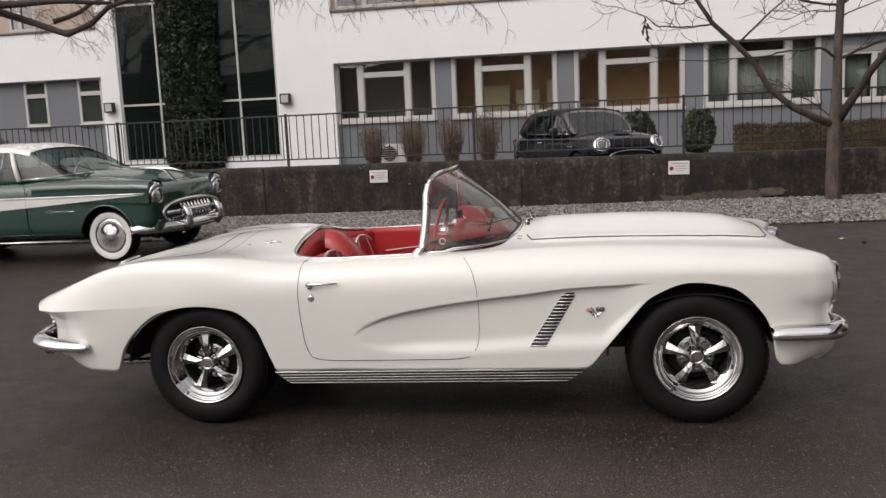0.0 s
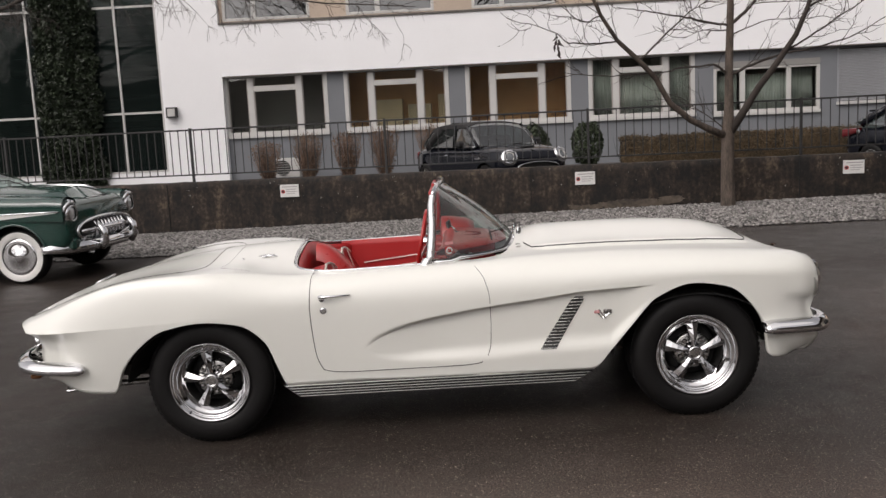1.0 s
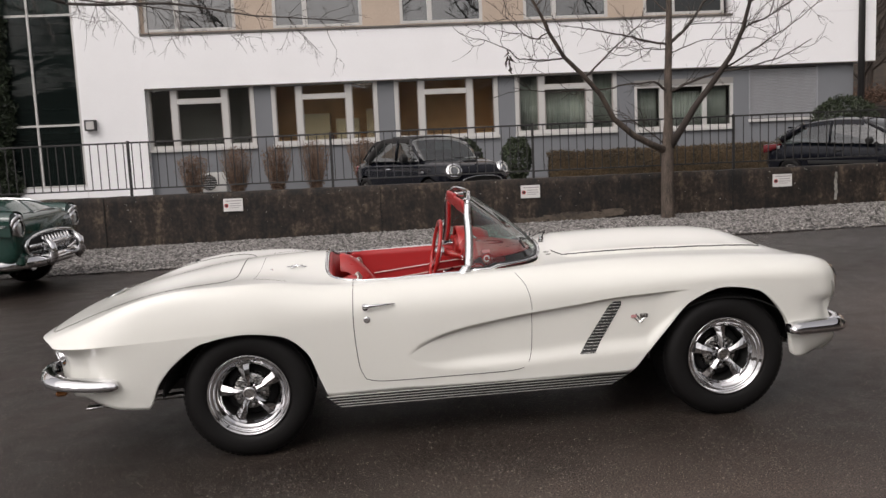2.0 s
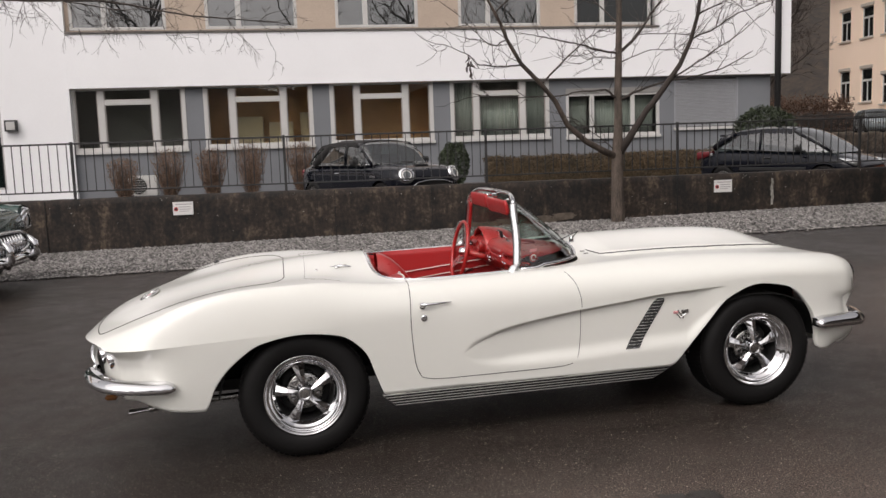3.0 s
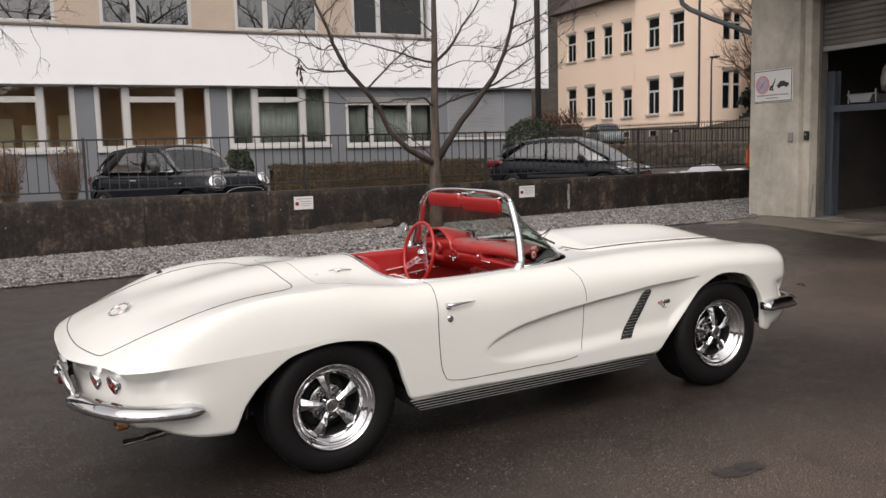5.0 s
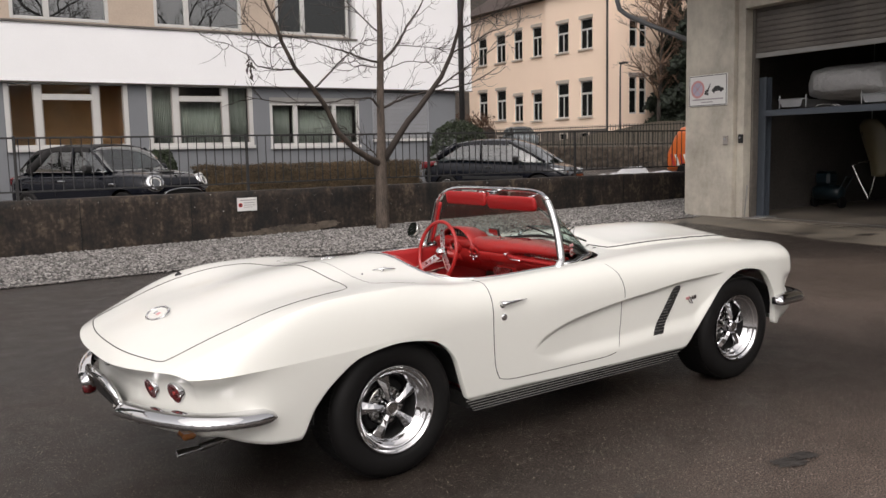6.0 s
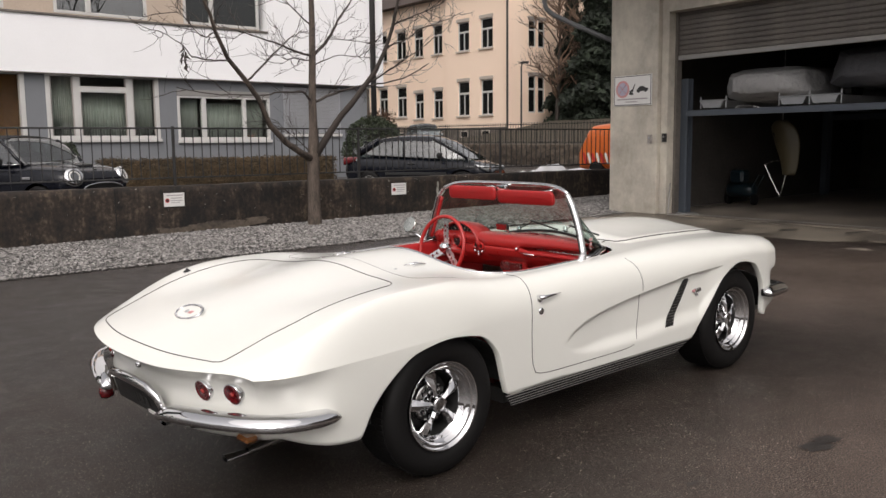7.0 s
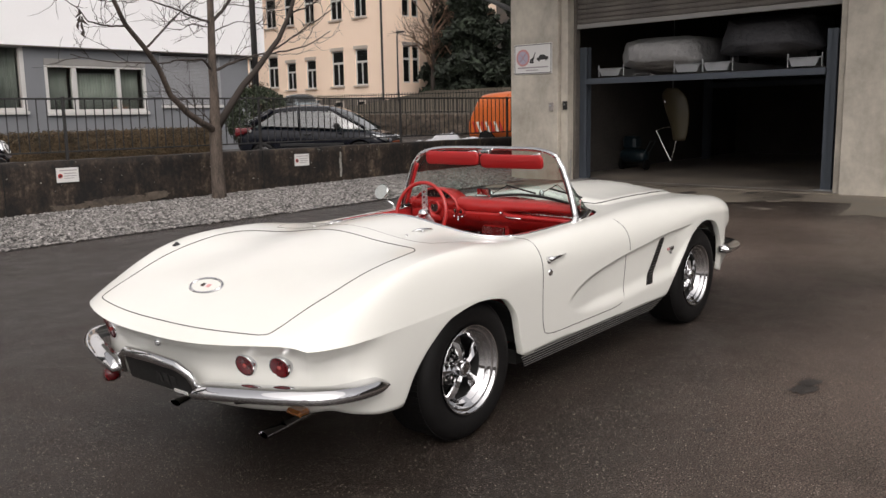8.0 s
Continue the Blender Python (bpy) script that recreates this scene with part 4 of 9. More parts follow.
def wall_lamp(u):
    lamp = thing("wall_lamp", FAC @ Matrix.Translation((u, VT, 2.66)), "square grey outdoor lamp on the white wall", "lamp", "wall lamps")
    part("housing", boxes([(-0.17, 0.17, -0.06, 0.0, -0.17, 0.17), (-0.17, 0.17, -0.2, -0.06, 0.13, 0.17), (-0.17, 0.17, -0.2, -0.06, -0.17, -0.13),
                           (-0.17, -0.13, -0.2, -0.06, -0.13, 0.13), (0.13, 0.17, -0.2, -0.06, -0.13, 0.13)], 0.008), IRON, lamp, "dark metal housing")
    part("diffuser", box(-0.13, 0.13, -0.19, -0.06, -0.13, 0.13, 0.01), FRAME_WHITE, lamp, "frosted glass")


wall_lamp(-16.3)
wall_lamp(-9.72)


# ---- foliage ----
def leaves(name, count, place, size, material, parent=None, m=None, label="", category="", kind="", seed=1):
    """Many small bent leaves, each of two folded halves."""
    rng = np.random.default_rng(seed)
    vs, fs = [], []
    for i in range(count):
        p = Vector(place(rng))
        s = size * rng.uniform(0.6, 1.4)
        d = Vector(rng.normal(size=3)).normalized()
        e = d.orthogonal().normalized()
        e.rotate(Matrix.Rotation(rng.uniform(0, math.tau), 3, d))
        n = d.cross(e)
        k = len(vs)
        vs += [tuple(p - d * s), tuple(p + e * s * 0.5 + n * s * 0.25), tuple(p + d * s), tuple(p - e * s * 0.5 + n * s * 0.25), ]
        fs += [(k, k + 1, k + 2), (k, k + 2, k + 3)]
    me = bpy.data.meshes.new(name)
    me.from_pydata(vs, [], fs)
    me.materials.append(material)
    ob = new(name, me)
    if parent:
        ob.parent = parent
    if m:
        ob.matrix_world = m
    return tagged(ob, label, category, kind=kind)


for leaf_mat in (IVY, BOX_LEAF, HEDGE_LEAF, DRY_LEAF, FIR):
    islands(leaf_mat, 0.55, 1.5)

ivy = thing("ivy", FAC @ Matrix.Translation((-13.15, VT - 0.02, 0.3)), "dense dark ivy climbing the glazing", "climbing plant")


def ivy_place(rng):
    z = rng.uniform(0, 9)
    w = 0.98 + 0.26 * noise.noise((z * 0.9, 1, 0)) + 0.12 * noise.noise((z * 3, 2, 0))
    x = rng.uniform(-1, 1) * w + 0.15 * noise.noise((z * 0.5, 9, 0)) + rng.normal() * 0.05
    bulge = 0.32 * (1 - (x / (w + 0.1)) ** 2) + 0.16 * noise.noise((x * 2.5, z * 1.8, 3))
    return x, -max(0.02, bulge) + 0.06 * rng.uniform(-1, 1), z


leaves("leaf_mass", 20000, ivy_place, 0.085, IVY, ivy, label="small dark ivy leaves", kind="stuff")
part("stem", tube([(0.1 * math.sin(z), -0.02, z) for z in np.linspace(0, 9, 30)], 0.04, 8), BARK_DARK, ivy)


def round_bush(u, v, r, h, mat, label, count=2600, twig=0):
    b = thing("bush", SITE @ Matrix.Translation((u, v, 0.3)), label, "bush")

    def place(rng):
        d = Vector(rng.normal(size=3)).normalized()
        q = rng.uniform(0.6, 1.0) ** 0.4 * (1 + 0.16 * noise.noise(d * 2.3 + Vector((u, v, 0))))
        return r * q * d.x, r * q * d.y, h * 0.52 + h * 0.5 * q * d.z
    leaves("crown", count, place, 0.055, mat, b, label="clipped leafy crown", seed=int(abs(u * 10)) + 1)
    bm = bmesh.new()
    rng = np.random.default_rng(int(abs(u * 7)) + 2)
    for k in range(7):
        a = rng.uniform(0, math.tau)
        tube([(0.05 * math.cos(a), 0.05 * math.sin(a), 0), (0.3 * r * math.cos(a), 0.3 * r * math.sin(a), h * 0.4), (0.75 * r * math.cos(a), 0.75 * r * math.sin(a), h * 0.75)], [0.02, 0.014, 0.005], 5, bm=bm)
    part("trunk", bm, BARK_DARK, b)
    return b


round_bush(0.69, 17.9, 0.43, 1.36, BOX_LEAF, "clipped round evergreen bush beside the parked car")
round_bush(2.33, 20.9, 0.46, 1.36, BOX_LEAF, "clipped tall round evergreen bush by the office wall")
round_bush(12.4, 21.0, 1.05, 2.15, BOX_LEAF, "large round evergreen bush at the building corner", 6000)


def bare_shrub(u, v, h, seed):
    """A bundle of upright russet twigs."""
    s = thing("bare_shrub", SITE @ Matrix.Translation((u, v, 0.3)), "upright russet shrub with dry twigs", "shrub", "shrubs by the office wall")
    rng = np.random.default_rng(seed)
    bm = bmesh.new()
    for k in range(110):
        a, lean = rng.uniform(0, math.tau), rng.uniform(0.06, 0.52)
        b = rng.uniform(0.0, 0.12)
        hh = h * rng.uniform(0.55, 1.0)
        pts = [(b * math.cos(a), b * math.sin(a), 0)]
        for q in (0.35, 0.7, 1.0):
            pts.append(((b + lean * q) * math.cos(a) + rng.normal() * 0.03, (b + lean * q) * math.sin(a) + rng.normal() * 0.03, hh * q))
        tube(pts, [0.010, 0.008, 0.006, 0.003], 4, bm=bm)
    part("twig_mass", bm, DRY_LEAF, s)

    def place(rng):
        a, q, z = rng.uniform(0, math.tau), rng.uniform(0, 1) ** 0.6, rng.uniform(0.1, 1)
        r = (0.16 + 0.5 * z * (1.1 - 0.5 * z)) * q
        return r * math.cos(a), r * math.sin(a), z * h * (1 - 0.15 * q)
    leaves("leaf_mass", 2000, place, 0.028, DRY_LEAF, s, label="dry russet leaves", seed=seed)


for k, (u, h) in enumerate(((-7.4, 1.3), (-6.1, 1.5), (-4.9, 1.5), (-3.75, 1.6), (-2.3, 1.6))):
    bare_shrub(u, 20.5, h, 20 + k)
bare_shrub(-17.8, 16.5, 1.5, 40)

hedge = thing("hedge", SITE @ Matrix.Translation((3.3, 21.0, 0.3)), "low clipped brown and green hedge along the office wall", "hedge")


def hedge_place(rng):
    x = rng.uniform(0, 7.4)
    top = 0.80 + 0.06 * noise.noise((x * 1.5, 0, 0))
    side = rng.integers(0, 3)
    y, z = (rng.uniform(-0.4, 0.4), top) if side == 0 else (-0.42 + 0.07 * noise.noise((x * 2, 4, 0)), rng.uniform(0, top)) if side == 1 else (rng.uniform(-0.4, 0.4), rng.uniform(0, top))
    return x, y + rng.normal() * 0.05, z + rng.normal() * 0.04


leaves("leaf_mass", 26000, hedge_place, 0.03, HEDGE_LEAF, hedge, label="small brown and green leaves")
bm = bmesh.new()
rng = np.random.default_rng(6)
for k in range(160):
    x = rng.uniform(0, 7.4)
    tube([(x, 0, 0), (x + rng.normal() * 0.1, rng.normal() * 0.15, 0.5), (x + rng.normal() * 0.2, rng.normal() * 0.25, 0.88)], [0.012, 0.008, 0.003], 4, bm=bm)
part("twig_mass", bm, BARK_DARK, hedge)
rows = [[(x, y * (1 + 0.12 * noise.noise((x * 1.7, y * 3, z))), z * (1 + 0.05 * noise.noise((x * 2, 3, y)))) for x in np.linspace(0.05, 7.35, 70)] for y, z in ((-0.33, 0.0), (-0.34, 0.5), (-0.28, 0.72), (0.28, 0.72), (0.33, 0.0))]
part("core", grid(rows), HEDGE_LEAF, hedge, "dense inner leaves", smooth=True)


# ---- bare trees ----
def limb(bm, start, end, r0, r1, bend=0.15, steps=7, rng=None):
    """A crooked tapering limb. Gives the points along it."""
    a, b = Vector(start), Vector(end)
    d = b - a
    pts = []
    o = Vector(rng.normal(size=3))
    for i in range(steps + 1):
        t = i / steps
        off = Vector((noise.noise(o + Vector((t * 2.2, 0, 0))), noise.noise(o + Vector((0, t * 2.2, 5))), noise.noise(o + Vector((7, 0, t * 2.2))))) * d.length * bend * math.sin(math.pi * min(1, t * 0.9 + 0.05))
        pts.append(a + d * t + off)
    tube(pts, [r0 + (r1 - r0) * i / steps for i in range(steps + 1)], 7 if r0 > 0.03 else 4, bm=bm)
    return pts


def twigs(bm, pts, r, length, depth, rng, up=0.35, count=5, bend=0.22, fork=4):
    for i in range(count):
        k = 1 + int(rng.uniform(0.15, 1) * (len(pts) - 2))
        p = pts[k]
        along = (pts[min(k + 1, len(pts) - 1)] - pts[k - 1]).normalized()
        side = Vector(rng.normal(size=3))
        side = (side - side.dot(along) * along).normalized()
        d = (along * 0.75 + side * 0.8 + Vector((0, 0, up))).normalized()
        q = limb(bm, p, p + d * length * rng.uniform(0.55, 1.15), r, max(0.0025, r * 0.35), bend, 5, rng)
        if depth > 0:
            twigs(bm, q, max(0.0035, r * 0.55), length * 0.55, depth - 1, rng, up, fork, bend, fork)


rng = np.random.default_rng(12)
tree = thing("bare_tree", SITE @ Matrix.Translation((3.95, 9.6, 0.0)), "bare young tree with forked grey trunk in the gravel", "tree")
bm = bmesh.new()
trunk_pts = [(-0.09, 0, -0.2), (-0.10, 0, 0.12), (-0.11, 0, 0.7), (-0.10, 0, 1.3), (-0.08, 0.0, 1.8), (-0.08, 0.01, 2.3), (-0.06, 0, 3.1), (-0.05, 0, 3.6), (-0.04, 0.02, 4.3), (-0.06, 0.05, 5.3), (-0.10, 0, 6.6)]
tube(trunk_pts, [0.165, 0.125, 0.108, 0.105, 0.075, 0.068, 0.060, 0.052, 0.044, 0.030, 0.014], 12, bm=bm)
part("trunk", bm, BARK, tree, "ridged grey-brown trunk", smooth=True)
left = [Vector(p) for p in ((-0.10, 0, 1.27), (-0.41, -0.13, 1.40), (-0.75, -0.27, 1.57), (-1.11, -0.40, 1.86), (-1.35, -0.54, 2.26), (-1.63, -0.68, 2.55), (-1.98, -0.81, 2.87), (-2.24, -0.97, 3.25), (-2.35, -1.08, 3.47), (-2.57, -1.21, 3.83), (-2.85, -1.35, 4.9))]
right = [Vector(p) for p in ((-0.08, 0, 1.30), (0.18, -0.16, 1.77), (0.31, -0.31, 2.04), (0.44, -0.47, 2.25), (0.62, -0.62, 2.55), (0.75, -0.78, 2.80), (0.87, -0.93, 3.17), (0.92, -1.09, 3.54), (0.94, -1.24, 3.98), (0.98, -1.4, 5.0))]
part("limb", tube(left, [0.066, 0.058, 0.052, 0.046, 0.042, 0.039, 0.034, 0.029, 0.026, 0.021, 0.008], 9), BARK, tree, smooth=True)
part("limb", tube(right, [0.072, 0.060, 0.056, 0.052, 0.047, 0.040, 0.034, 0.029, 0.023, 0.008], 9), BARK_DARK, tree, smooth=True)


def bough(pts, r):
    """A thin branch that bends through its joints and tapers to its tip."""
    fine = []
    pts = [Vector(p) for p in pts]
    ks = list(range(len(pts)))
    fs = [through_points(ks, [p[i] for p in pts]) for i in range(3)]
    for t in np.linspace(0, len(pts) - 1, 4 * len(pts)):
        p = Vector([f(t) for f in fs])
        fine.append(p + Vector((noise.noise(p * 7), noise.noise(p * 7 + Vector((9, 0, 0))), noise.noise(p * 7 + Vector((0, 9, 0))))) * 0.022)
    part("branch", tube(fine, [r * (1 - 0.75 * k / (len(fine) - 1)) for k in range(len(fine))], 6), BARK_DARK, tree, smooth=True)
    return fine


mains = [
    bough([(-1.98, -0.83, 2.85), (-2.42, -1.07, 2.81), (-2.72, -1.3, 2.82), (-3.02, -1.53, 2.99), (-3.38, -1.75, 3.1)], 0.016),
    bough([(-1.62, -0.68, 2.55), (-1.2, -0.63, 2.93), (-0.81, -0.57, 3.26), (-0.5, -0.5, 3.46)], 0.018),
    bough([(-0.10, 0, 2.30), (-0.39, -0.16, 2.45), (-0.83, -0.32, 2.42), (-1.31, -0.48, 2.35), (-2.11, -0.64, 2.33), (-2.82, -0.8, 2.42)], 0.022),
    bough([(-0.06, 0, 2.28), (0.33, -0.06, 2.45), (0.71, -0.12, 2.56), (1.29, -0.18, 2.65), (1.78, -0.24, 2.78), (2.28, -0.3, 3.05)], 0.028),
    bough([(-0.08, 0, 3.07), (-0.51, -0.12, 3.16), (-0.97, -0.25, 3.25), (-1.51, -0.38, 3.35), (-1.94, -0.5, 3.41)], 0.022),
    bough([(-0.11, 0, 1.36), (-0.38, -0.07, 1.58), (-0.69, -0.13, 1.79), (-0.92, -0.2, 1.97)], 0.012),
    bough([(-0.06, 0, 3.08), (0.32, 0.1, 3.42), (0.62, 0.2, 3.8), (0.98, 0.3, 4.23), (1.3, 0.4, 4.9)], 0.030),
    bough([(-0.08, 0, 3.0), (-0.49, -0.2, 3.0), (-0.9, -0.4, 2.87)], 0.012),
    bough([(0.90, -0.92, 3.2), (1.25, -0.97, 3.35), (1.56, -1.03, 3.54), (1.93, -1.1, 3.69), (2.4, -1.2, 3.9)], 0.018),
    bough([(0.93, -1.1, 3.58), (1.33, -1.2, 3.76), (1.76, -1.3, 3.95), (2.2, -1.3, 4.2)], 0.014),
    bough([(0.64, -0.63, 2.57), (1.05, -0.68, 2.81), (1.51, -0.75, 3.11), (1.78, -0.82, 3.28), (2.14, -0.9, 3.6)], 0.018),
    bough([(-0.06, 0, 3.60), (-0.31, 0.2, 3.91), (-0.52, 0.4, 4.24), (-0.8, 0.5, 4.8)], 0.016),
    bough([(-0.06, 0, 2.93), (0.68, 0.25, 3.16), (1.43, 0.5, 3.17)], 0.012),
    bough([(0.35, 0.11, 3.42), (1.0, 0.25, 3.44), (1.54, 0.4, 3.42)], 0.010),
    bough([(-2.24, -0.97, 3.25), (-2.51, -1.17, 3.13), (-2.78, -1.33, 3.31), (-3.16, -1.5, 3.66)], 0.012),
    bough([(-2.45, -1.14, 3.65), (-2.1, -1.0, 4.0), (-1.6, -0.9, 4.6)], 0.014),
]


def spray(bm, pts, r, length, depth, count, lift=0.10):
    """Short side twigs that leave a branch at wide angles, curve up and fork again."""
    for i in range(count):
        k = 1 + int(rng.uniform(0.1, 1) * (len(pts) - 2))
        p, along = pts[k], (pts[min(k + 1, len(pts) - 1)] - pts[k - 1]).normalized()
        side = Vector(rng.normal(size=3))
        side = (side - side.dot(along) * along).normalized()
        ln = length * rng.uniform(0.4, 1.2)
        d = (along * 0.8 + side * rng.uniform(0.5, 1.1)).normalized()
        q = [p]
        for j in range(6):
            d = (d + Vector((0, 0, lift)) + 0.22 * Vector(rng.normal(size=3))).normalized()
            q.append(q[-1] + d * ln / 6)
        tube(q, [r * (1 - 0.11 * j) for j in range(7)], 4, bm=bm)
        if depth:
            spray(bm, q, r * 0.65, length * 0.45, depth - 1, 3, lift)


bm = bmesh.new()
for q in mains + [left[4:], right[4:], [Vector(p) for p in trunk_pts[6:]]]:
    spray(bm, q, 0.0062, 0.75, 1, 9)
tagged(part("twig_mass", bm, BARK_DARK, tree), "fine bare twigs", kind="stuff")
bm = bmesh.new()
for k in range(9):
    x, z = -2.93 + (0.05 if k < 6 else 0.16) * rng.uniform(-1, 1), 2.95 - (0.055 * k if k < 6 else 0.10) + 0.03 * rng.normal()
    tube([(x, -1.5, z), (x + 0.03 * rng.normal(), -1.48, z - 0.05), (x + 0.04 * rng.normal(), -1.5, z - 0.11)], [0.006, 0.020, 0.004], 5, bm=bm)
tagged(part("dry_pod", bm, BARK_DARK, tree), "dark dry seed pods hanging from a twig", kind="stuff")

# large old tree by the stair tower, whose branches hang into the picture
rng = np.random.default_rng(31)
old = thing("old_tree", SITE @ Matrix.Translation((-19.5, 16.0, 0.3)), "large bare old tree with spreading drooping branches", "tree")
bm = bmesh.new()
main = limb(bm, (0, 0, -0.3), (0.6, 0.3, 5.2), 0.42, 0.3, 0.05, 8, rng)
part("trunk", bm, BARK_DARK, old, smooth=True)
bm = bmesh.new()
arms = [limb(bm, main[-1], (5.5, 1.4, 5.1), 0.15, 0.05, 0.07, 9, rng), limb(bm, main[-1], (3.0, 0.5, 7.5), 0.2, 0.08, 0.1, 8, rng),
        limb(bm, (3.6, 1.2, 4.7), (5.6, 2.2, 5.6), 0.08, 0.03, 0.1, 6, rng)]
arms.append(limb(bm, arms[1][-1], (10, 1.5, 5.3), 0.09, 0.04, 0.06, 9, rng))
arms.append(limb(bm, arms[3][-1], (17.2, 2.0, 4.6), 0.04, 0.010, 0.05, 9, rng))
arms.append(limb(bm, arms[3][-2], (13.5, 0.8, 4.8), 0.03, 0.010, 0.06, 8, rng))
part("limb", bm, BARK_DARK, old, smooth=True)
low_limb = [Vector(p) for p in ((0.6, 0.3, 5.1), (1.84, 1.1, 5.1), (2.97, 1.2, 4.7), (4.06, 1.2, 4.3), (4.85, 1.25, 4.56), (5.5, 1.2, 4.98), (6.3, 1.2, 5.15), (8.2, 1.1, 5.9))]
part("limb", tube(low_limb, [0.15, 0.12, 0.10, 0.09, 0.085, 0.07, 0.06, 0.03], 9), BARK_DARK, old, "gnarled hanging limb", smooth=True)
bm = bmesh.new()
for q in arms + [arms[3], arms[4], arms[5], low_limb, low_limb[2:], low_limb[3:]]:
    spray(bm, q, 0.009, 1.3, 2, 15, -0.09)
tagged(part("twig_mass", bm, BARK_DARK, old), "fine drooping twigs", kind="stuff")

# air conditioner before the office wall
ac = thing("air_conditioner", SITE @ Matrix.Translation((-7.25, 22.2, 0.3)), "cream outdoor air conditioner unit by the office wall", "air conditioner")
part("body", box(-0.43, 0.43, -0.16, 0.16, 0.06, 0.68, 0.015), FRAME_WHITE, ac)
part("grille", lathe([(0.25, -0.165), (0.25, -0.18), (0.0, -0.18)], 32, centre=(-0.12, 0, 0.36)), PLASTIC_BLACK, ac, "dark round fan grille")
for k in range(6):
    part("grille_bar", box(-0.36, 0.12, -0.192, -0.184, 0.16 + 0.075 * k, 0.17 + 0.075 * k), FRAME_WHITE, ac)
for x in (-0.35, 0.35):
    part("foot", box(x - 0.03, x + 0.03, -0.16, 0.16, 0, 0.059), GALV, ac)

# ---- garage with car lifts ----
ZINC = surface("weathered_zinc", (0.20, 0.205, 0.21), 0.5, metal=0.5, scale=5, fine=50, amount=0.5)
UG = 9.45
garage = thing("garage_building", SITE, "raw concrete garage building with an open roller door", "building")
def cast(u0, u1, v0, v1, z0, z1, n=10):
    bm = box(u0, u1, v0, v1, z0, z1, 0.012)
    return bm


part("column", cast(UG, UG + 0.5, 6.48, 7.64, -0.6, 5.4), COLUMN, garage, "wide raw concrete column with stains")
part("jamb", box(UG + 0.10, UG + 0.5, 6.32, 6.478, -0.6, 5.4, 0.01), COLUMN, garage, "stepped concrete door jamb")
part("column", cast(UG, UG + 0.5, -2.2, 1.2, -0.6, 5.4), COLUMN, garage, "wide raw concrete column with stains")
part("jamb", box(UG + 0.10, UG + 0.5, 1.202, 1.32, -0.6, 5.4, 0.01), COLUMN, garage, "stepped concrete door jamb")
part("lintel", box(UG + 0.06, UG + 0.5, 1.322, 6.318, 3.9, 5.4), COLUMN, garage, "concrete lintel")
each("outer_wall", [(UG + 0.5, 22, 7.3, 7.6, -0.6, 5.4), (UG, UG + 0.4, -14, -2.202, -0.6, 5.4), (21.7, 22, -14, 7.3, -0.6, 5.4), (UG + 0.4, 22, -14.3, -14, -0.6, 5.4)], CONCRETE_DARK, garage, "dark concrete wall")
each("inner_wall", [(UG + 0.502, 21.7, 6.9, 7.298, -0.3, 4.4), (UG + 0.502, 21.7, -1.6, -1.2, -0.3, 4.4), (18.0, 18.3, -1.2, 6.9, -0.3, 4.4)], GARAGE_WALL, garage, "dark inner wall")
bm = box(UG - 0.02, 21.7, -1.2, 7.2, -0.3, 0.165)
for q in bm.verts:
    if q.co.z > 0:
        q.co.z += 0.0157 * (q.co.x - UG)        # level, while the yard's frame falls away
part("garage_floor", bm, GARAGE_FLOOR, garage, "stained damp concrete floor")
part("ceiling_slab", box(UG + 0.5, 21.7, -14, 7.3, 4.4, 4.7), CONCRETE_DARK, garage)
# overhang lengthened out of view to shade the column tops; gutter follows
part("roof", box(UG - 2.1, 22.4, -14.5, 8.35, 5.4, 5.65, 0.02), ROOF, garage, "roof edge drawn far out to shade the columns")
part("gutter", tube([(UG - 2.15, v, 5.38) for v in np.linspace(-14, 8.9, 20)], 0.08, 10), ZINC, garage, "grey metal gutter", smooth=True)
part("downpipe", tube([(UG - 2.1, 8.75, 5.36), (UG - 1.9, 8.75, 5.26), (UG - 0.9, 8.75, 5.16), (UG - 0.72, 8.75, 5.0), (UG - 0.70, 8.8, 4.35), (UG - 0.66, 8.78, 4.2), (UG - 0.55, 8.68, 4.08), (UG - 0.35, 8.3, 3.86), (UG + 0.1, 7.66, 3.5), (UG + 0.2, 7.70, 3.38), (UG + 0.2, 7.70, 0.1)], 0.047, 10), ZINC, garage, "crooked grey downpipe", smooth=True)

door = thing("door_1", SITE, "half-raised dirty roller door of the garage", "garage door", kind="structure")
slat = mesh_of("slat", boxes([(UG + 0.33, UG + 0.37, 1.33, 6.31, 0.003, 0.086), (UG + 0.322, UG + 0.331, 1.33, 6.31, 0.02, 0.066)], 0.006), SHUTTER_DIRTY)
z = 3.12
while z < 3.95:
    share("slat", slat, door, Matrix.Translation((0, 0, z)))
    z += 0.09
part("bottom_bar", box(UG + 0.31, UG + 0.38, 1.33, 6.31, 3.03, 3.115, 0.008), SHUTTER, door, "pale bottom bar")
for v in (1.324, 6.262):
    part("guide_rail", box(UG + 0.28, UG + 0.42, v, v + 0.05, 0.16, 4.0), SHUTTER_DIRTY, door)
part("threshold_rail", box(UG + 0.3, UG + 0.38, 1.33, 6.31, 0.16, 0.172), GALV, door, "steel rail in the floor")

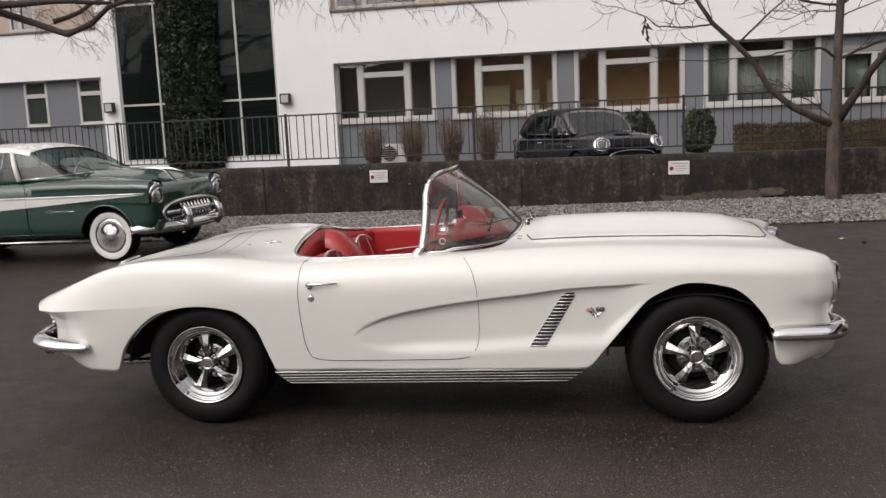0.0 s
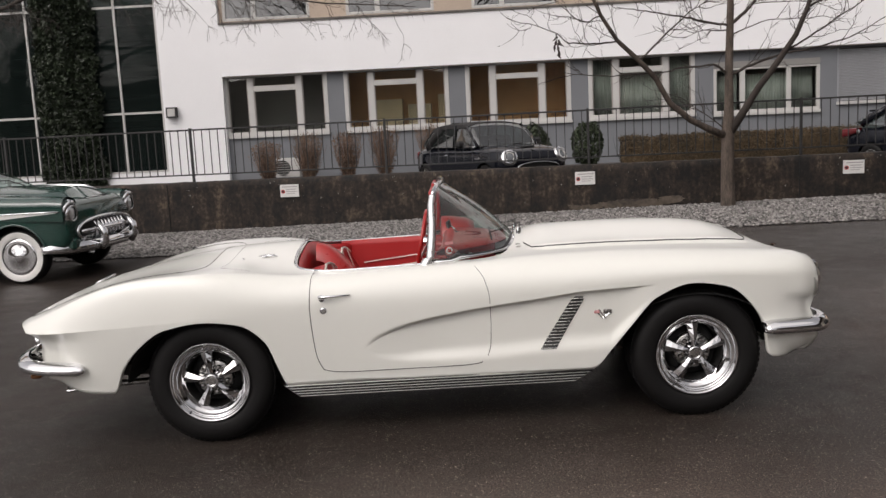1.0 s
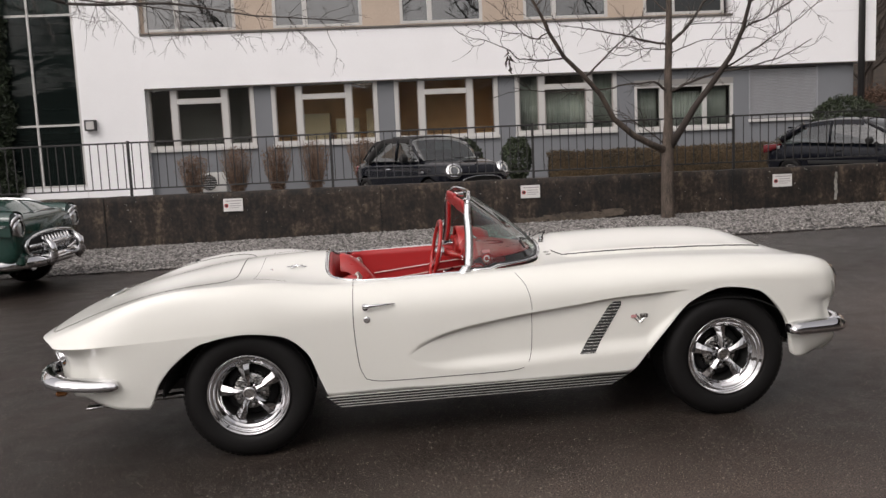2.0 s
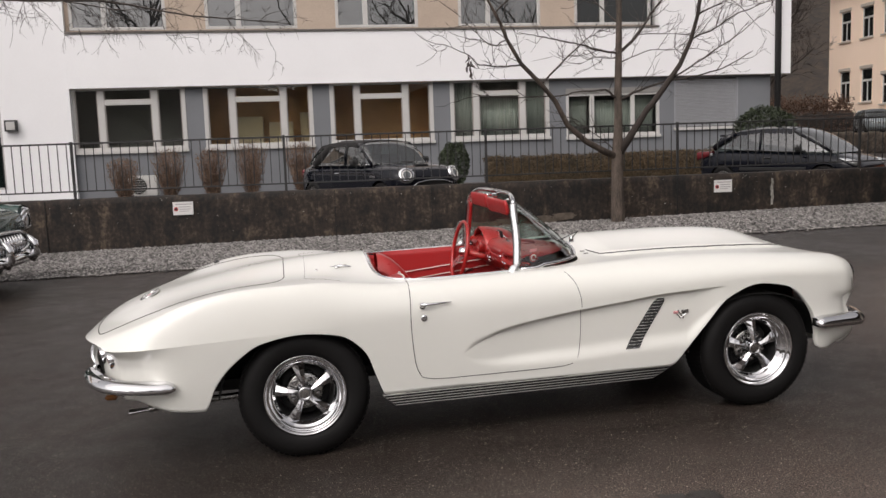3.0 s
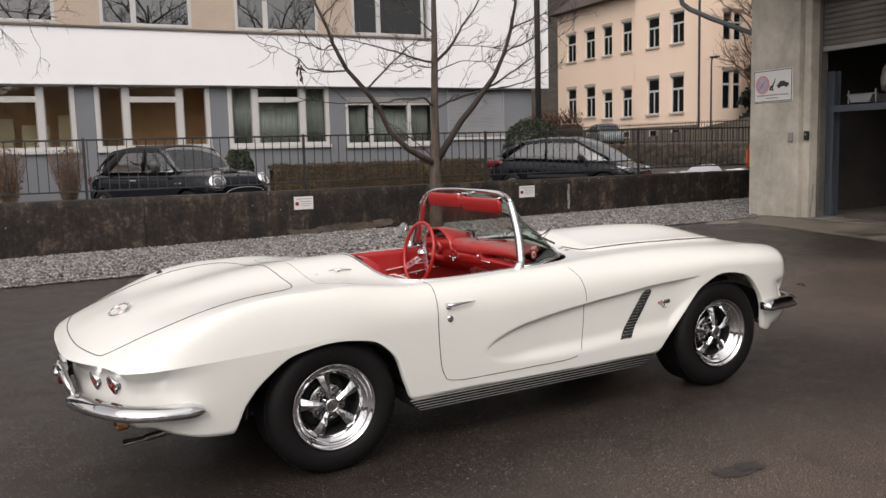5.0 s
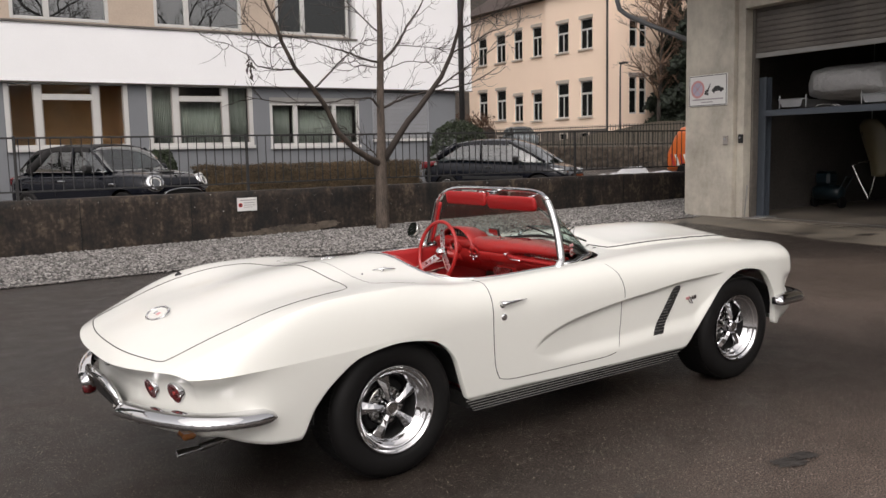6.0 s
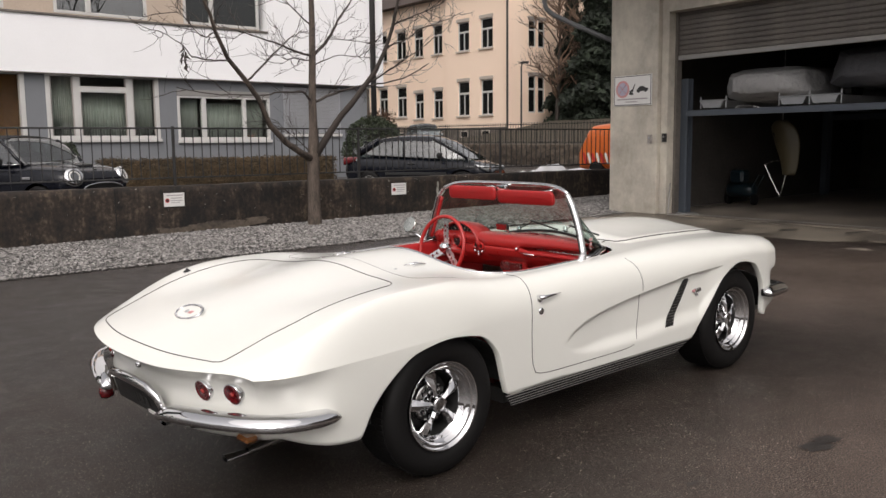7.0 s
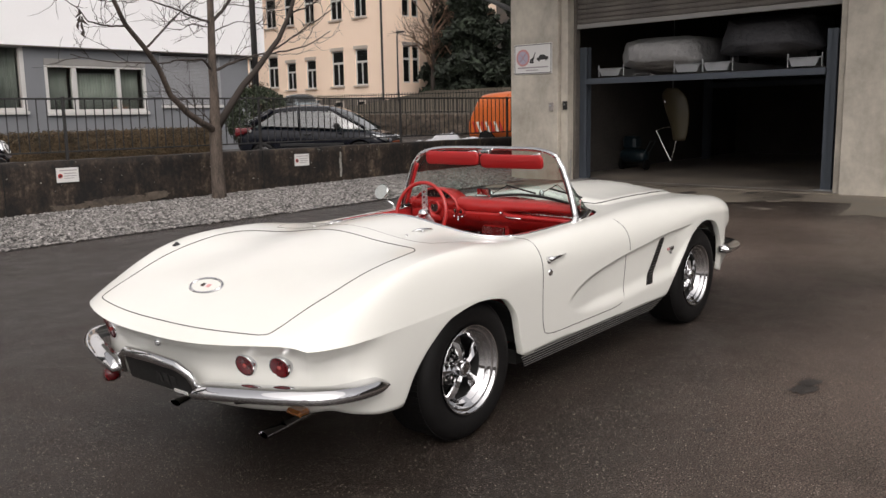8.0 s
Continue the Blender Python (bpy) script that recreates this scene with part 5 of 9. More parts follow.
for v, z, n in ((6.62, 1.58, "switch_box"), (6.36, 1.60, "lock_box")):
    sb = thing(n, SITE @ Matrix.Translation((UG if v > 6.47 else UG + 0.1, v, z)), "small grey switch box on the concrete", "switch", "switches")
    part("body", box(-0.05, 0.0, -0.045, 0.045, -0.08, 0.08, 0.008), PLASTIC_BLACK if v < 6.47 else FRAME_GREY, sb)
    part("button", lathe([(0.0, -0.062), (0.018, -0.06), (0.02, -0.05)], 14, "x", centre=(0, 0, 0.02)), GALV, sb)

# tow-away sign
tow = thing("tow_away_sign", SITE @ Matrix.Translation((UG - 0.012, 7.07, 2.51)), "white no-stopping sign with a tow truck on the column", "sign")
part("plate", box(-0.008, 0.008, -0.465, 0.465, -0.29, 0.29, 0.004), SIGN_WHITE, tow)
part("border", boxes([(-0.011, -0.007, -0.45, 0.45, 0.265, 0.277), (-0.011, -0.007, -0.45, 0.45, -0.277, -0.265), (-0.011, -0.007, -0.45, -0.438, -0.264, 0.264), (-0.011, -0.007, 0.438, 0.45, -0.264, 0.264)]), SIGN_DARK, tow, "thin dark border")
part("disc", lathe([(0.0, -0.010), (0.15, -0.010), (0.15, -0.004)], 40, "x", centre=(0, 0.24, 0.03)), SIGN_MAUVE, tow, "faded blue disc")
part("ring", lathe([(0.125, -0.013), (0.165, -0.013), (0.165, -0.004)], 40, "x", centre=(0, 0.24, 0.03)), SIGN_PINK, tow, "faded red ring")
bm = bmesh.new()
for s in (1, -1):
    tube([(-0.013, 0.24 + 0.09 * s, -0.06), (-0.013, 0.24 - 0.09 * s, 0.12)], 0.011, 6, bm=bm, flat=0.2)
part("cross", bm, SIGN_PINK, tow, "faded red cross")
bm = bmesh.new()
def plate(pts, bm):
    bm.faces.new([bm.verts.new((-0.0105, -y, z)) for y, z in pts])
plate([(-0.07, -0.01), (0.0, 0.02), (0.06, 0.125), (0.075, 0.12), (0.035, 0.02), (0.02, -0.03), (-0.05, -0.05)], bm)
plate([(0.10, 0.0), (0.14, 0.03), (0.18, 0.07), (0.27, 0.075), (0.32, 0.04), (0.38, 0.03), (0.385, -0.015), (0.11, -0.03)], bm)
part("tow_truck_print", bm, SIGN_DARK, tow, "black crane and car print")
for y, z in ((-0.05, -0.055), (0.0, -0.065), (0.155, -0.03), (0.325, -0.02)):
    part("wheel_print", lathe([(0.0, -0.0115), (0.026, -0.0115), (0.026, -0.004)], 18, "x", centre=(0, -y, z)), SIGN_DARK, tow)
part("print", boxes([(-0.0105, -0.006, -0.37, 0.37, -0.175, -0.15), (-0.0105, -0.006, -0.13, 0.16, -0.225, -0.205)]), SIGN_FADED, tow, "grey bars of small print")

# four-post lift
def holed_tray(v):
    """A runway with its turned-up sides, as one folded sheet."""
    prof = [(v, 2.26), (v + 0.05, 2.14), (v + 0.43, 2.14), (v + 0.48, 2.26), (v + 0.47, 2.26), (v + 0.425, 2.15), (v + 0.055, 2.15), (v + 0.01, 2.26)]
    bm = grid([[(u, y, z) for y, z in prof] for u in (9.94, 15.5)], loop=True)
    for k in (0, 1):
        bm.verts.ensure_lookup_table()
        bm.faces.new([bm.verts[8 * k + i] for i in range(8)])
    bmesh.ops.recalc_face_normals(bm, faces=bm.faces)
    return bm



lift = thing("car_lift", SITE, "blue-grey steel car lift with raised platform", "car lift")
for u, v in ((9.98, 6.2), (9.98, 1.55), (15.6, 6.5), (15.6, 1.5)):
    part("post", boxes([(u - 0.09, u + 0.09, v - 0.012, v + 0.012, 0.165, 2.69), (u - 0.09, u - 0.07, v - 0.08, v + 0.08, 0.165, 2.69), (u + 0.05, u + 0.07, v - 0.08, v + 0.08, 0.165, 2.69)]), LIFT_STEEL, lift)
    part("base_plate", box(u - 0.16, u + 0.16, v - 0.16, v + 0.16, 0.166, 0.185, 0.003), GALV, lift)
part("cross_beam", box(9.84, 9.92, 1.62, 6.12, 1.99, 2.10, 0.006), LIFT_STEEL, lift, "blue-grey cross beam")
part("cross_beam", box(15.5, 15.6, 1.6, 6.4, 1.97, 2.10, 0.006), LIFT_STEEL, lift)
for v in (5.38, 3.79, 3.24, 1.76):
    part("runway", holed_tray(v), GALV, lift, "galvanised runway tray")
    bm = bmesh.new()
    lo = [(9.925, v + 0.005, 2.252), (9.925, v + 0.052, 2.135), (9.925, v + 0.428, 2.135), (9.925, v + 0.475, 2.252)]
    near, back = [bm.verts.new(p) for p in lo], [bm.verts.new((p[0] + 0.012, p[1], p[2])) for p in lo]
    bm.faces.new(near)
    bm.faces.new(back[::-1])
    for i in range(4):
        bm.faces.new((near[i], near[(i + 1) % 4], back[(i + 1) % 4], back[i]))
    bmesh.ops.recalc_face_normals(bm, faces=bm.faces)
    part("end_plate", bm, GALV, lift, "galvanised end plate of the runway")
    part("wheel_stop", box(9.93, 10.02, v - 0.04, v + 0.52, 2.255, 2.28, 0.006), GALV, lift, "pale wheel stop bar")
    for y in (v - 0.03, v + 0.51):
        part("pin", tube([(9.97, y, 2.12), (9.97, y, 2.34)], 0.012, 8), GALV, lift, "upright steel pin")


def covered_car(u, v, w, top_w, ln, z0, h, mat, label, power):
    """A car wholly hidden under a tight cover: a rounded box with folds, its lower edge gathered in."""
    rows = []
    for i in range(81):
        t = i / 80
        end = min(1.0, 0.55 + 0.45 * math.sin(math.pi / 2 * min(1, min(t, 1 - t) * 9)))
        rise = 1 + 0.10 * math.sin(math.pi * t)
        ring = []
        for k in range(49):
            a = math.tau * (k / 48) - math.pi / 2
            c, s = math.cos(a), math.sin(a)
            y, z = math.copysign(abs(c) ** (2 / power), c), math.copysign(abs(s) ** (2 / power), s)
            half = (w + (top_w - w) * (z * 0.5 + 0.5)) / 2
            q = 1 + 0.05 * noise.noise((t * 9, k * 0.45, u)) + 0.035 * noise.noise((t * 30, k * 0.5, u + 3)) + 0.03 * abs(noise.noise((t * 14 + k * 0.3, k * 0.9, u + 7)))
            ring.append((t * ln, y * half * end * q, h / 2 + z * h / 2 * end * rise * q))
        rows.append(ring)
    bm = weld(grid(rows), 1e-3)
    bmesh.ops.holes_fill(bm, edges=[e for e in bm.edges if e.is_boundary])
    c = thing("covered_car", SITE @ Matrix.Translation((u, v, z0)), label, "covered car", "covered cars on the lift")
    part("cover", bm, mat, c, smooth=True)
    for x in (0.7, ln - 0.8):
        for y in (-w * 0.36, w * 0.36):
            part("wheel", lathe([(0.0, -0.08), (0.2, -0.08), (0.24, 0.0), (0.2, 0.08), (0.0, 0.08)], 20, "y", centre=(x, y, 2.39 - z0)), TYRE, c)


covered_car(10.2, 4.92, 1.68, 1.55, 3.9, 2.26, 0.56, SHEET, "car wrapped in a grey plastic sheet on the lift", 4.2)
covered_car(10.5, 2.98, 1.92, 1.55, 4.2, 2.44, 0.62, SHEET_DARK, "car under a dark cloth cover on the lift", 7.0)
# cloths left on the beam
bm = bmesh.new()
rows = [[(9.86 + 0.22 * j / 8, 4.72 + 0.36 * i / 14, 2.105 + 0.05 * abs(noise.noise((i * 0.45, j * 0.5, 0))) + 0.03 * math.sin(math.pi * i / 14)) for i in range(15)] for j in range(9)]
solid("cloth", weld(grid(rows, bm)), SHEET, SITE, "crumpled white rag lying on the lift", "cloth")

# a car door hanging in the dark, and clutter at the back wall
hang = thing("hanging_car_door", SITE @ Matrix.Translation((12.0, 5.4, 0.0)), "pale car door hung up with its chrome window frame down", "car door")
DOOR_TAN = surface("dull_tan_door_paint", (0.085, 0.068, 0.036), 0.5, scale=3, fine=20, amount=0.4, coat=0.2)
left_edge, right_edge = through_points([0.85, 1.1, 1.5, 1.8, 1.92], [0.02, 0.07, 0.22, 0.30, 0.2]), through_points([0.85, 1.0, 1.4, 1.75, 1.92], [-0.25, -0.30, -0.33, -0.24, -0.05])
rows = []
for z in np.linspace(0.85, 1.92, 18):
    a, b = left_edge(z), right_edge(z)
    rows.append([(-0.05 * math.sin(math.pi * k / 12), a + (b - a) * k / 12, z) for k in range(13)])
ob = part("skin", weld(grid(rows)), DOOR_TAN, hang, "tan painted door skin", smooth=True)
ob.modifiers.new("thickness", "SOLIDIFY").thickness = 0.05
part("window_frame", tube([(0, 0.04, 1.12), (0, 0.2, 1.13), (0, 0.41, 1.05), (0, 0.25, 0.75), (0, 0.06, 0.43), (0, 0.0, 0.62), (0, -0.05, 0.86)], 0.013, 6), CHROME_DULL, hang, "chrome window frame")
part("door_handle", tube([(-0.07, 0.2, 1.68), (-0.08, 0.17, 1.62)], 0.012, 6), CHROME, hang)
part("hook", tube([(0, 0.05, 1.9), (0, 0.05, 4.4)], 0.008, 5), GALV, hang)

trolley = thing("tool_trolley", SITE @ Matrix.Translation((12.2, 6.45, 0.206)), "dark blue compressor trolley by the garage wall", "trolley")
BLUE = surface("dark_blue_paint", (0.006, 0.016, 0.022), 0.4, scale=4, fine=40, amount=0.4)
part("tank", lathe([(0.0, -0.32), (0.11, -0.30), (0.15, -0.24), (0.15, 0.24), (0.11, 0.30), (0.0, 0.32)], 24, "y", centre=(0, 0, 0.30)), BLUE, trolley, smooth=True)
part("motor", box(-0.15, 0.15, -0.10, 0.22, 0.45, 0.72, 0.05), BLUE, trolley)
part("handle", tube([(0.1, -0.28, 0.32), (0.1, -0.45, 0.62), (-0.1, -0.45, 0.62), (-0.1, -0.28, 0.32)], 0.012, 6), BLUE, trolley)
for v in (-0.3, 0.3):
    part("wheel", lathe([(0.0, -0.03), (0.11, -0.03), (0.11, 0.03), (0.0, 0.03)], 20, "y", centre=(0, v, 0.11)), TYRE, trolley)
cable = solid("cable", tube([(UG + 0.2, 6.30, 0.75), (UG + 0.15, 6.28, 0.45), (UG + 0.05, 6.22, 0.2), (UG - 0.1, 6.1, 0.18), (UG + 0.05, 5.9, 0.18), (UG + 0.4, 5.8, 0.18)], 0.012, 6), SHUTTER, SITE, "thin grey cable on the garage floor", "cable", smooth=True)
canister = thing("canister", SITE @ Matrix.Translation((UG + 0.68, 6.38, 0.176)), "small black canister in the door corner", "canister")
part("body", box(-0.12, 0.12, -0.09, 0.09, 0, 0.5, 0.03), PLASTIC_BLACK, canister)
part("cap", lathe([(0.0, 0.56), (0.04, 0.55), (0.04, 0.5)], 12, "z"), PLASTIC_BLACK, canister)

# ---- cream house and the street behind ----
UY = 44.5
house = thing("cream_house", SITE, "tall cream rendered old house with many windows", "house")
low = [(68.3, 69.9, 4.1, 7.0), (65.0, 66.65, 4.1, 7.0), (62.2, 63.65, 3.84, 6.3), (59.2, 60.65, 3.84, 6.4)]
low2 = [(54.7, 56.3, 3.9, 6.9), (51.55, 53.15, 3.9, 6.9)]
up = [(a, b, 9.65, 12.3) for a, b, c, d in low]
up2 = [(a, b, 9.5, 12.0) for a, b, c, d in low2]


side = [(46.42, 47.28, 4.05, 7.1), (47.52, 48.32, 4.05, 7.1), (46.42, 47.28, 9.5, 11.7), (47.52, 48.32, 9.5, 11.7), (50.6, 51.6, 4.05, 7.1), (50.6, 51.6, 9.5, 11.7)]
part("wall", holed(58.0, 71.7, 1.0, 14.5, UY, UY + 0.5, low + up, "x"), RENDER_YELLOW, house, "cream rendered wall")
part("wall", holed(49.75, 57.98, 1.0, 14.5, UY - 0.5, UY, low2 + up2, "x"), RENDER_YELLOW, house, "cream rendered wall")
part("side_wall", holed(UY + 0.02, UY + 14, 1.0, 14.5, 49.76, 50.25, side), RENDER_YELLOW, house, "cream rendered wall")
each("side_wall", [(UY + 13.5, UY + 14, 50.252, 71.7, 1.0, 14.5), (UY + 0.502, UY + 13.5, 71.2, 71.7, 1.0, 14.5)], RENDER_YELLOW, house)
bm = bmesh.new()
e0 = [bm.verts.new(p) for p in ((UY - 1.0, 49.2, 14.5), (UY + 14.6, 49.2, 14.5), (UY + 14.6, 72.2, 14.5), (UY - 1.0, 72.2, 14.5))]
e1 = [bm.verts.new(p) for p in ((UY + 4, 54, 18.4), (UY + 9.5, 54, 18.4), (UY + 9.5, 67.5, 18.4), (UY + 4, 67.5, 18.4))]
for k in range(4):
    bm.faces.new((e0[k], e0[(k + 1) % 4], e1[(k + 1) % 4], e1[k]))
bm.faces.new(e1)
bm.faces.new(e0[::-1])
part("roof", bm, ROOF, house, "dark hipped roof with wide eaves")
PLINTH = surface("grey_plinth_stone", (0.19, 0.165, 0.14), 0.85, dark=(0.09, 0.078, 0.066), scale=1.2, fine=9, amount=0.7, bump=0.4)
each("plinth", [(UY - 0.58, UY - 0.502, 49.7, 57.99, 1.0, 2.85), (UY - 0.08, UY - 0.002, 57.995, 71.75, 1.0, 2.85)], PLINTH, house, "grey stone plinth")
for v, u in ((52.4, UY - 0.58), (55.3, UY - 0.58), (59.9, UY - 0.08), (62.9, UY - 0.08), (65.8, UY - 0.08), (69.0, UY - 0.08)):
    cellar = part("window", holed(v - 0.62, v + 0.62, 1.95, 2.65, u - 0.04, u - 0.003, [(v - 0.45, v + 0.45, 2.08, 2.52)], "x"), LINTEL, house, "small cellar window with a pale surround")
    part("pane", box(u - 0.02, u - 0.008, v - 0.45, v + 0.45, 2.08, 2.52), PANE_DARK, cellar)
part("corner_pipe", tube([(UY - 0.6, 49.6, 1.5), (UY - 0.6, 49.6, 14.4)], 0.09, 8), IRON, house)



def house_window(v0, v1, z0, z1, u):
    w, h = v1 - v0, z1 - z0
    win = part("window", boxes([(u + 0.1, u + 0.2, v0, v0 + 0.1, z0, z1), (u + 0.1, u + 0.2, v1 - 0.1, v1, z0, z1), (u + 0.1, u + 0.2, v0 + 0.1, v1 - 0.1, z1 - 0.1, z1), (u + 0.1, u + 0.2, v0 + 0.1, v1 - 0.1, z0, z0 + 0.1)]), FRAME_WHITE, house, "tall casement window")
    part("crossbar", boxes([(u + 0.12, u + 0.19, v0 + 0.1, v1 - 0.1, z0 + h * 0.62, z0 + h * 0.68), (u + 0.12, u + 0.19, (v0 + v1) / 2 - 0.06, (v0 + v1) / 2 + 0.06, z0 + 0.1, z0 + h * 0.62)]), FRAME_WHITE, win)
    part("pane", box(u + 0.15, u + 0.16, v0 + 0.1, v1 - 0.1, z0 + 0.1, z1 - 0.1), PANE_DARK, win)
    part("lintel", box(u - 0.08, u + 0.02, v0 - 0.08, v1 + 0.08, z1 + 0.0, z1 + 0.26), LINTEL, win, "grey stone lintel")
    part("window_sill", box(u - 0.15, u + 0.05, v0 - 0.12, v1 + 0.12, z0 - 0.12, z0), LINTEL, win)
    # dark sheet closes the opening and gives the look of an unlit room
    part("reveal", box(u + 0.35, u + 0.4, v0, v1, z0, z1), ROOM_DARK, win, "dark sheet for the unlit room")


def side_window(u0, u1, z0, z1):
    h, v = z1 - z0, 49.76
    win = part("window", holed(u0, u1, z0, z1, v + 0.1, v + 0.2, [(u0 + 0.1, u1 - 0.1, z0 + 0.1, z1 - 0.1)]), FRAME_WHITE, house, "narrow casement window")
    part("crossbar", box(u0 + 0.1, u1 - 0.1, v + 0.12, v + 0.19, z0 + h * 0.62, z0 + h * 0.68), FRAME_WHITE, win)
    part("pane", box(u0 + 0.1, u1 - 0.1, v + 0.15, v + 0.16, z0 + 0.1, z1 - 0.1), PANE_DARK, win)
    part("lintel", box(u0 - 0.08, u1 + 0.08, v - 0.06, v + 0.02, z1, z1 + 0.3), FRAME_GREY, win, "grey stone lintel")
    # same dark sheet, room darkness put into its colour
    part("reveal", box(u0, u1, v + 0.35, v + 0.4, z0, z1), ROOM_DARK, win, "dark sheet for the unlit room")


for q in side:
    side_window(*q)
for q in low + up:
    house_window(*q, UY)
for q in low2 + up2:
    house_window(*q, UY - 0.5)

# stone wall under the street fence
stone_wall = solid("wall_stone", concrete_wall(-20, 20, 0, 0.4, -1.4, 0.0, 200, 14, 0.09), surface("rubble_stone", (0.15, 0.118, 0.088), 0.9, dark=(0.036, 0.029, 0.024), scale=2.2, fine=8, amount=0.9, bump=0.9, bump_scale=5, distance=0.08),
                   SITE @ Matrix.Translation((26.2, 38, 1.50)) @ pose(0, 0, 0, 0, 0, -90) @ pose(0, 0, 0, 0, 0.4, 0), "rough brown rubble stone wall with creeper", "wall", kind="structure", smooth=True)
rng = np.random.default_rng(77)
bm = bmesh.new()
for k in range(150):
    x, z = rng.uniform(-18, 18), rng.uniform(-1.1, 0.1)
    limb(bm, (x, -0.1, -1.3), (x + rng.normal() * 1.6, -0.14, z), 0.03, 0.010, 0.25, 6, rng)
creeper = solid("creeper", bm, BARK_DARK, stone_wall.matrix_world.copy(), "bare creeper stems on the stone wall", "creeper")
street_fence = thing("street_fence", SITE @ Matrix.Translation((26.4, 38, 1.50)) @ pose(0, 0, 0, 0, 0, -90) @ pose(0, 0, 0, 0, 0.4, 0), "dark iron fence on the stone wall", "fence")
part("top_rail", box(-20, 20, -0.02, 0.02, 1.0, 1.04), IRON, street_fence)
part("bottom_rail", box(-20, 20, -0.02, 0.02, 0.1, 0.14), IRON, street_fence)
sb_me = mesh_of("bar", box(-0.012, 0.012, -0.012, 0.012, 0.05, 1.12), IRON)
for k in range(200):
    share("bar", sb_me, street_fence, Matrix.Translation((-20 + 0.2 * k, 0, 0)))
hl = thing("street_lamp", SITE @ Matrix.Translation((38.5, 42.0, 1.9)), "slender grey street lamp before the house", "street lamp")
part("pole", tube([(0, 0, 0), (0, 0, 5.0), (0, -0.1, 5.25)], [0.07, 0.05, 0.045], 8), IRON, hl)
part("head", box(-0.12, 0.12, -0.7, 0.05, 5.22, 5.34, 0.03), IRON, hl)

# snow heaps by the wall
bm = bmesh.new()
for cx, cy, r, h in ((12.6, 12.4, 0.75, 0.58), (11.4, 12.2, 0.65, 0.52), (13.9, 12.7, 0.8, 0.52)):
    rows = []
    for j in range(10):
        a1 = math.pi / 2 * j / 9
        rad, up = math.cos(a1), math.sin(a1) ** 1.4
        rows.append([(cx + r * rad * math.cos(a) * (1.5 + 0.5 * noise.noise((math.cos(a) * 2, math.sin(a) * 2, cx))), cy + 0.6 * r * rad * math.sin(a), 0.28 + h * up * (1 + 0.35 * noise.noise((math.cos(a) * rad * 3, math.sin(a) * rad * 3, cx)))) for a in (math.tau * k / 28 for k in range(29))])
    grid(rows, bm)
solid("snow_heap", weld(bm), SNOW, SITE, "old heap of dirty snow behind the wall", "snow", kind="stuff", smooth=True)

# wooded hillside far behind
bm = bmesh.new()
rows = []
for j in range(14):
    rows.append([(u, 95 + j * 9 + 6 * noise.noise((u * 0.03, j, 0)), -2 + j * 5.0 + 3.5 * noise.noise((u * 0.06, j * 0.5, 2))) for u in range(-160, 260, 6)])
grid(rows, bm)
solid("backdrop_hill", weld(bm), WOODS, SITE, "brown winter woods on a far hillside", "backdrop", kind="structure", smooth=True)
rows = []
bm = bmesh.new()
for j in range(12):
    rows.append([(95 + j * 7 + 5 * noise.noise((v * 0.04, j, 9)), v, 2 + j * 5.0 + 3.5 * noise.noise((v * 0.06, j * 0.5, 5))) for v in range(-120, 110, 6)])
grid(rows, bm)
solid("backdrop_hill", weld(bm), WOODS, SITE, "brown winter woods on a far hillside", "backdrop", kind="structure", smooth=True)


# unseen wooded slope added behind the yard, so windows and paint mirror something dark
bm = bmesh.new()
rows = []
for j in range(9):
    rows.append([((58 + 4 * j) * math.cos(a), (58 + 4 * j) * math.sin(a) + 5, -2 + j * 1.7 + (1.6 * noise.noise((a * 14, j * 0.7, 3)) + 0.8 * noise.noise((a * 50, j, 6)) if j else 0)) for a in (radians(168 + 2 * k) for k in range(97))])
grid(rows, bm)
solid("backdrop_hill", weld(bm), WOODS, Matrix(), "unseen wooded slope added behind the yard to darken reflections", "backdrop", kind="structure", smooth=True)


def bare_crown(name, u, v, z, h, mat, label, seed):
    rng = np.random.default_rng(seed)
    t = thing(name, SITE @ Matrix.Translation((u, v, z)), label, "tree")
    bm = bmesh.new()
    m = limb(bm, (0, 0, -0.5), (0.2, 0.1, h), h * 0.02, h * 0.004, 0.04, 8, rng)
    part("trunk", bm, BARK_DARK, t)
    bm = bmesh.new()
    for k in range(26):
        p = m[2 + k % 6]
        a = rng.uniform(0, math.tau)
        e = Vector((math.cos(a) * h * 0.28, math.sin(a) * h * 0.28, p.z + h * rng.uniform(0.15, 0.4)))
        q = limb(bm, p, e, h * 0.008, h * 0.002, 0.15, 6, rng)
        twigs(bm, q, h * 0.0026, h * 0.16, 1, rng, 0.3, 6)
    part("crown", bm, mat, t, "bare brown crown")


def fir(u, v, z, h, seed):
    t = thing("fir_tree", SITE @ Matrix.Translation((u, v, z)), "dark green fir tree behind the street", "tree", "firs behind the street")
    part("trunk", tube([(0, 0, -0.5), (0, 0, h)], [h * 0.02, 0.02], 8), BARK_DARK, t)

    def place(rng):
        q = rng.uniform(0.05, 1)
        a = rng.uniform(0, math.tau)
        tier = 0.75 + 0.25 * math.sin(q * 38 + 0.8 * math.sin(a * 3))
        r = h * 0.24 * (1 - q) * tier * rng.uniform(0.2, 1) ** 0.5
        return r * math.cos(a), r * math.sin(a), q * h - 0.25 * r
    leaves("crown", 9000, place, 0.30, FIR, t, label="dark needled boughs", seed=seed)


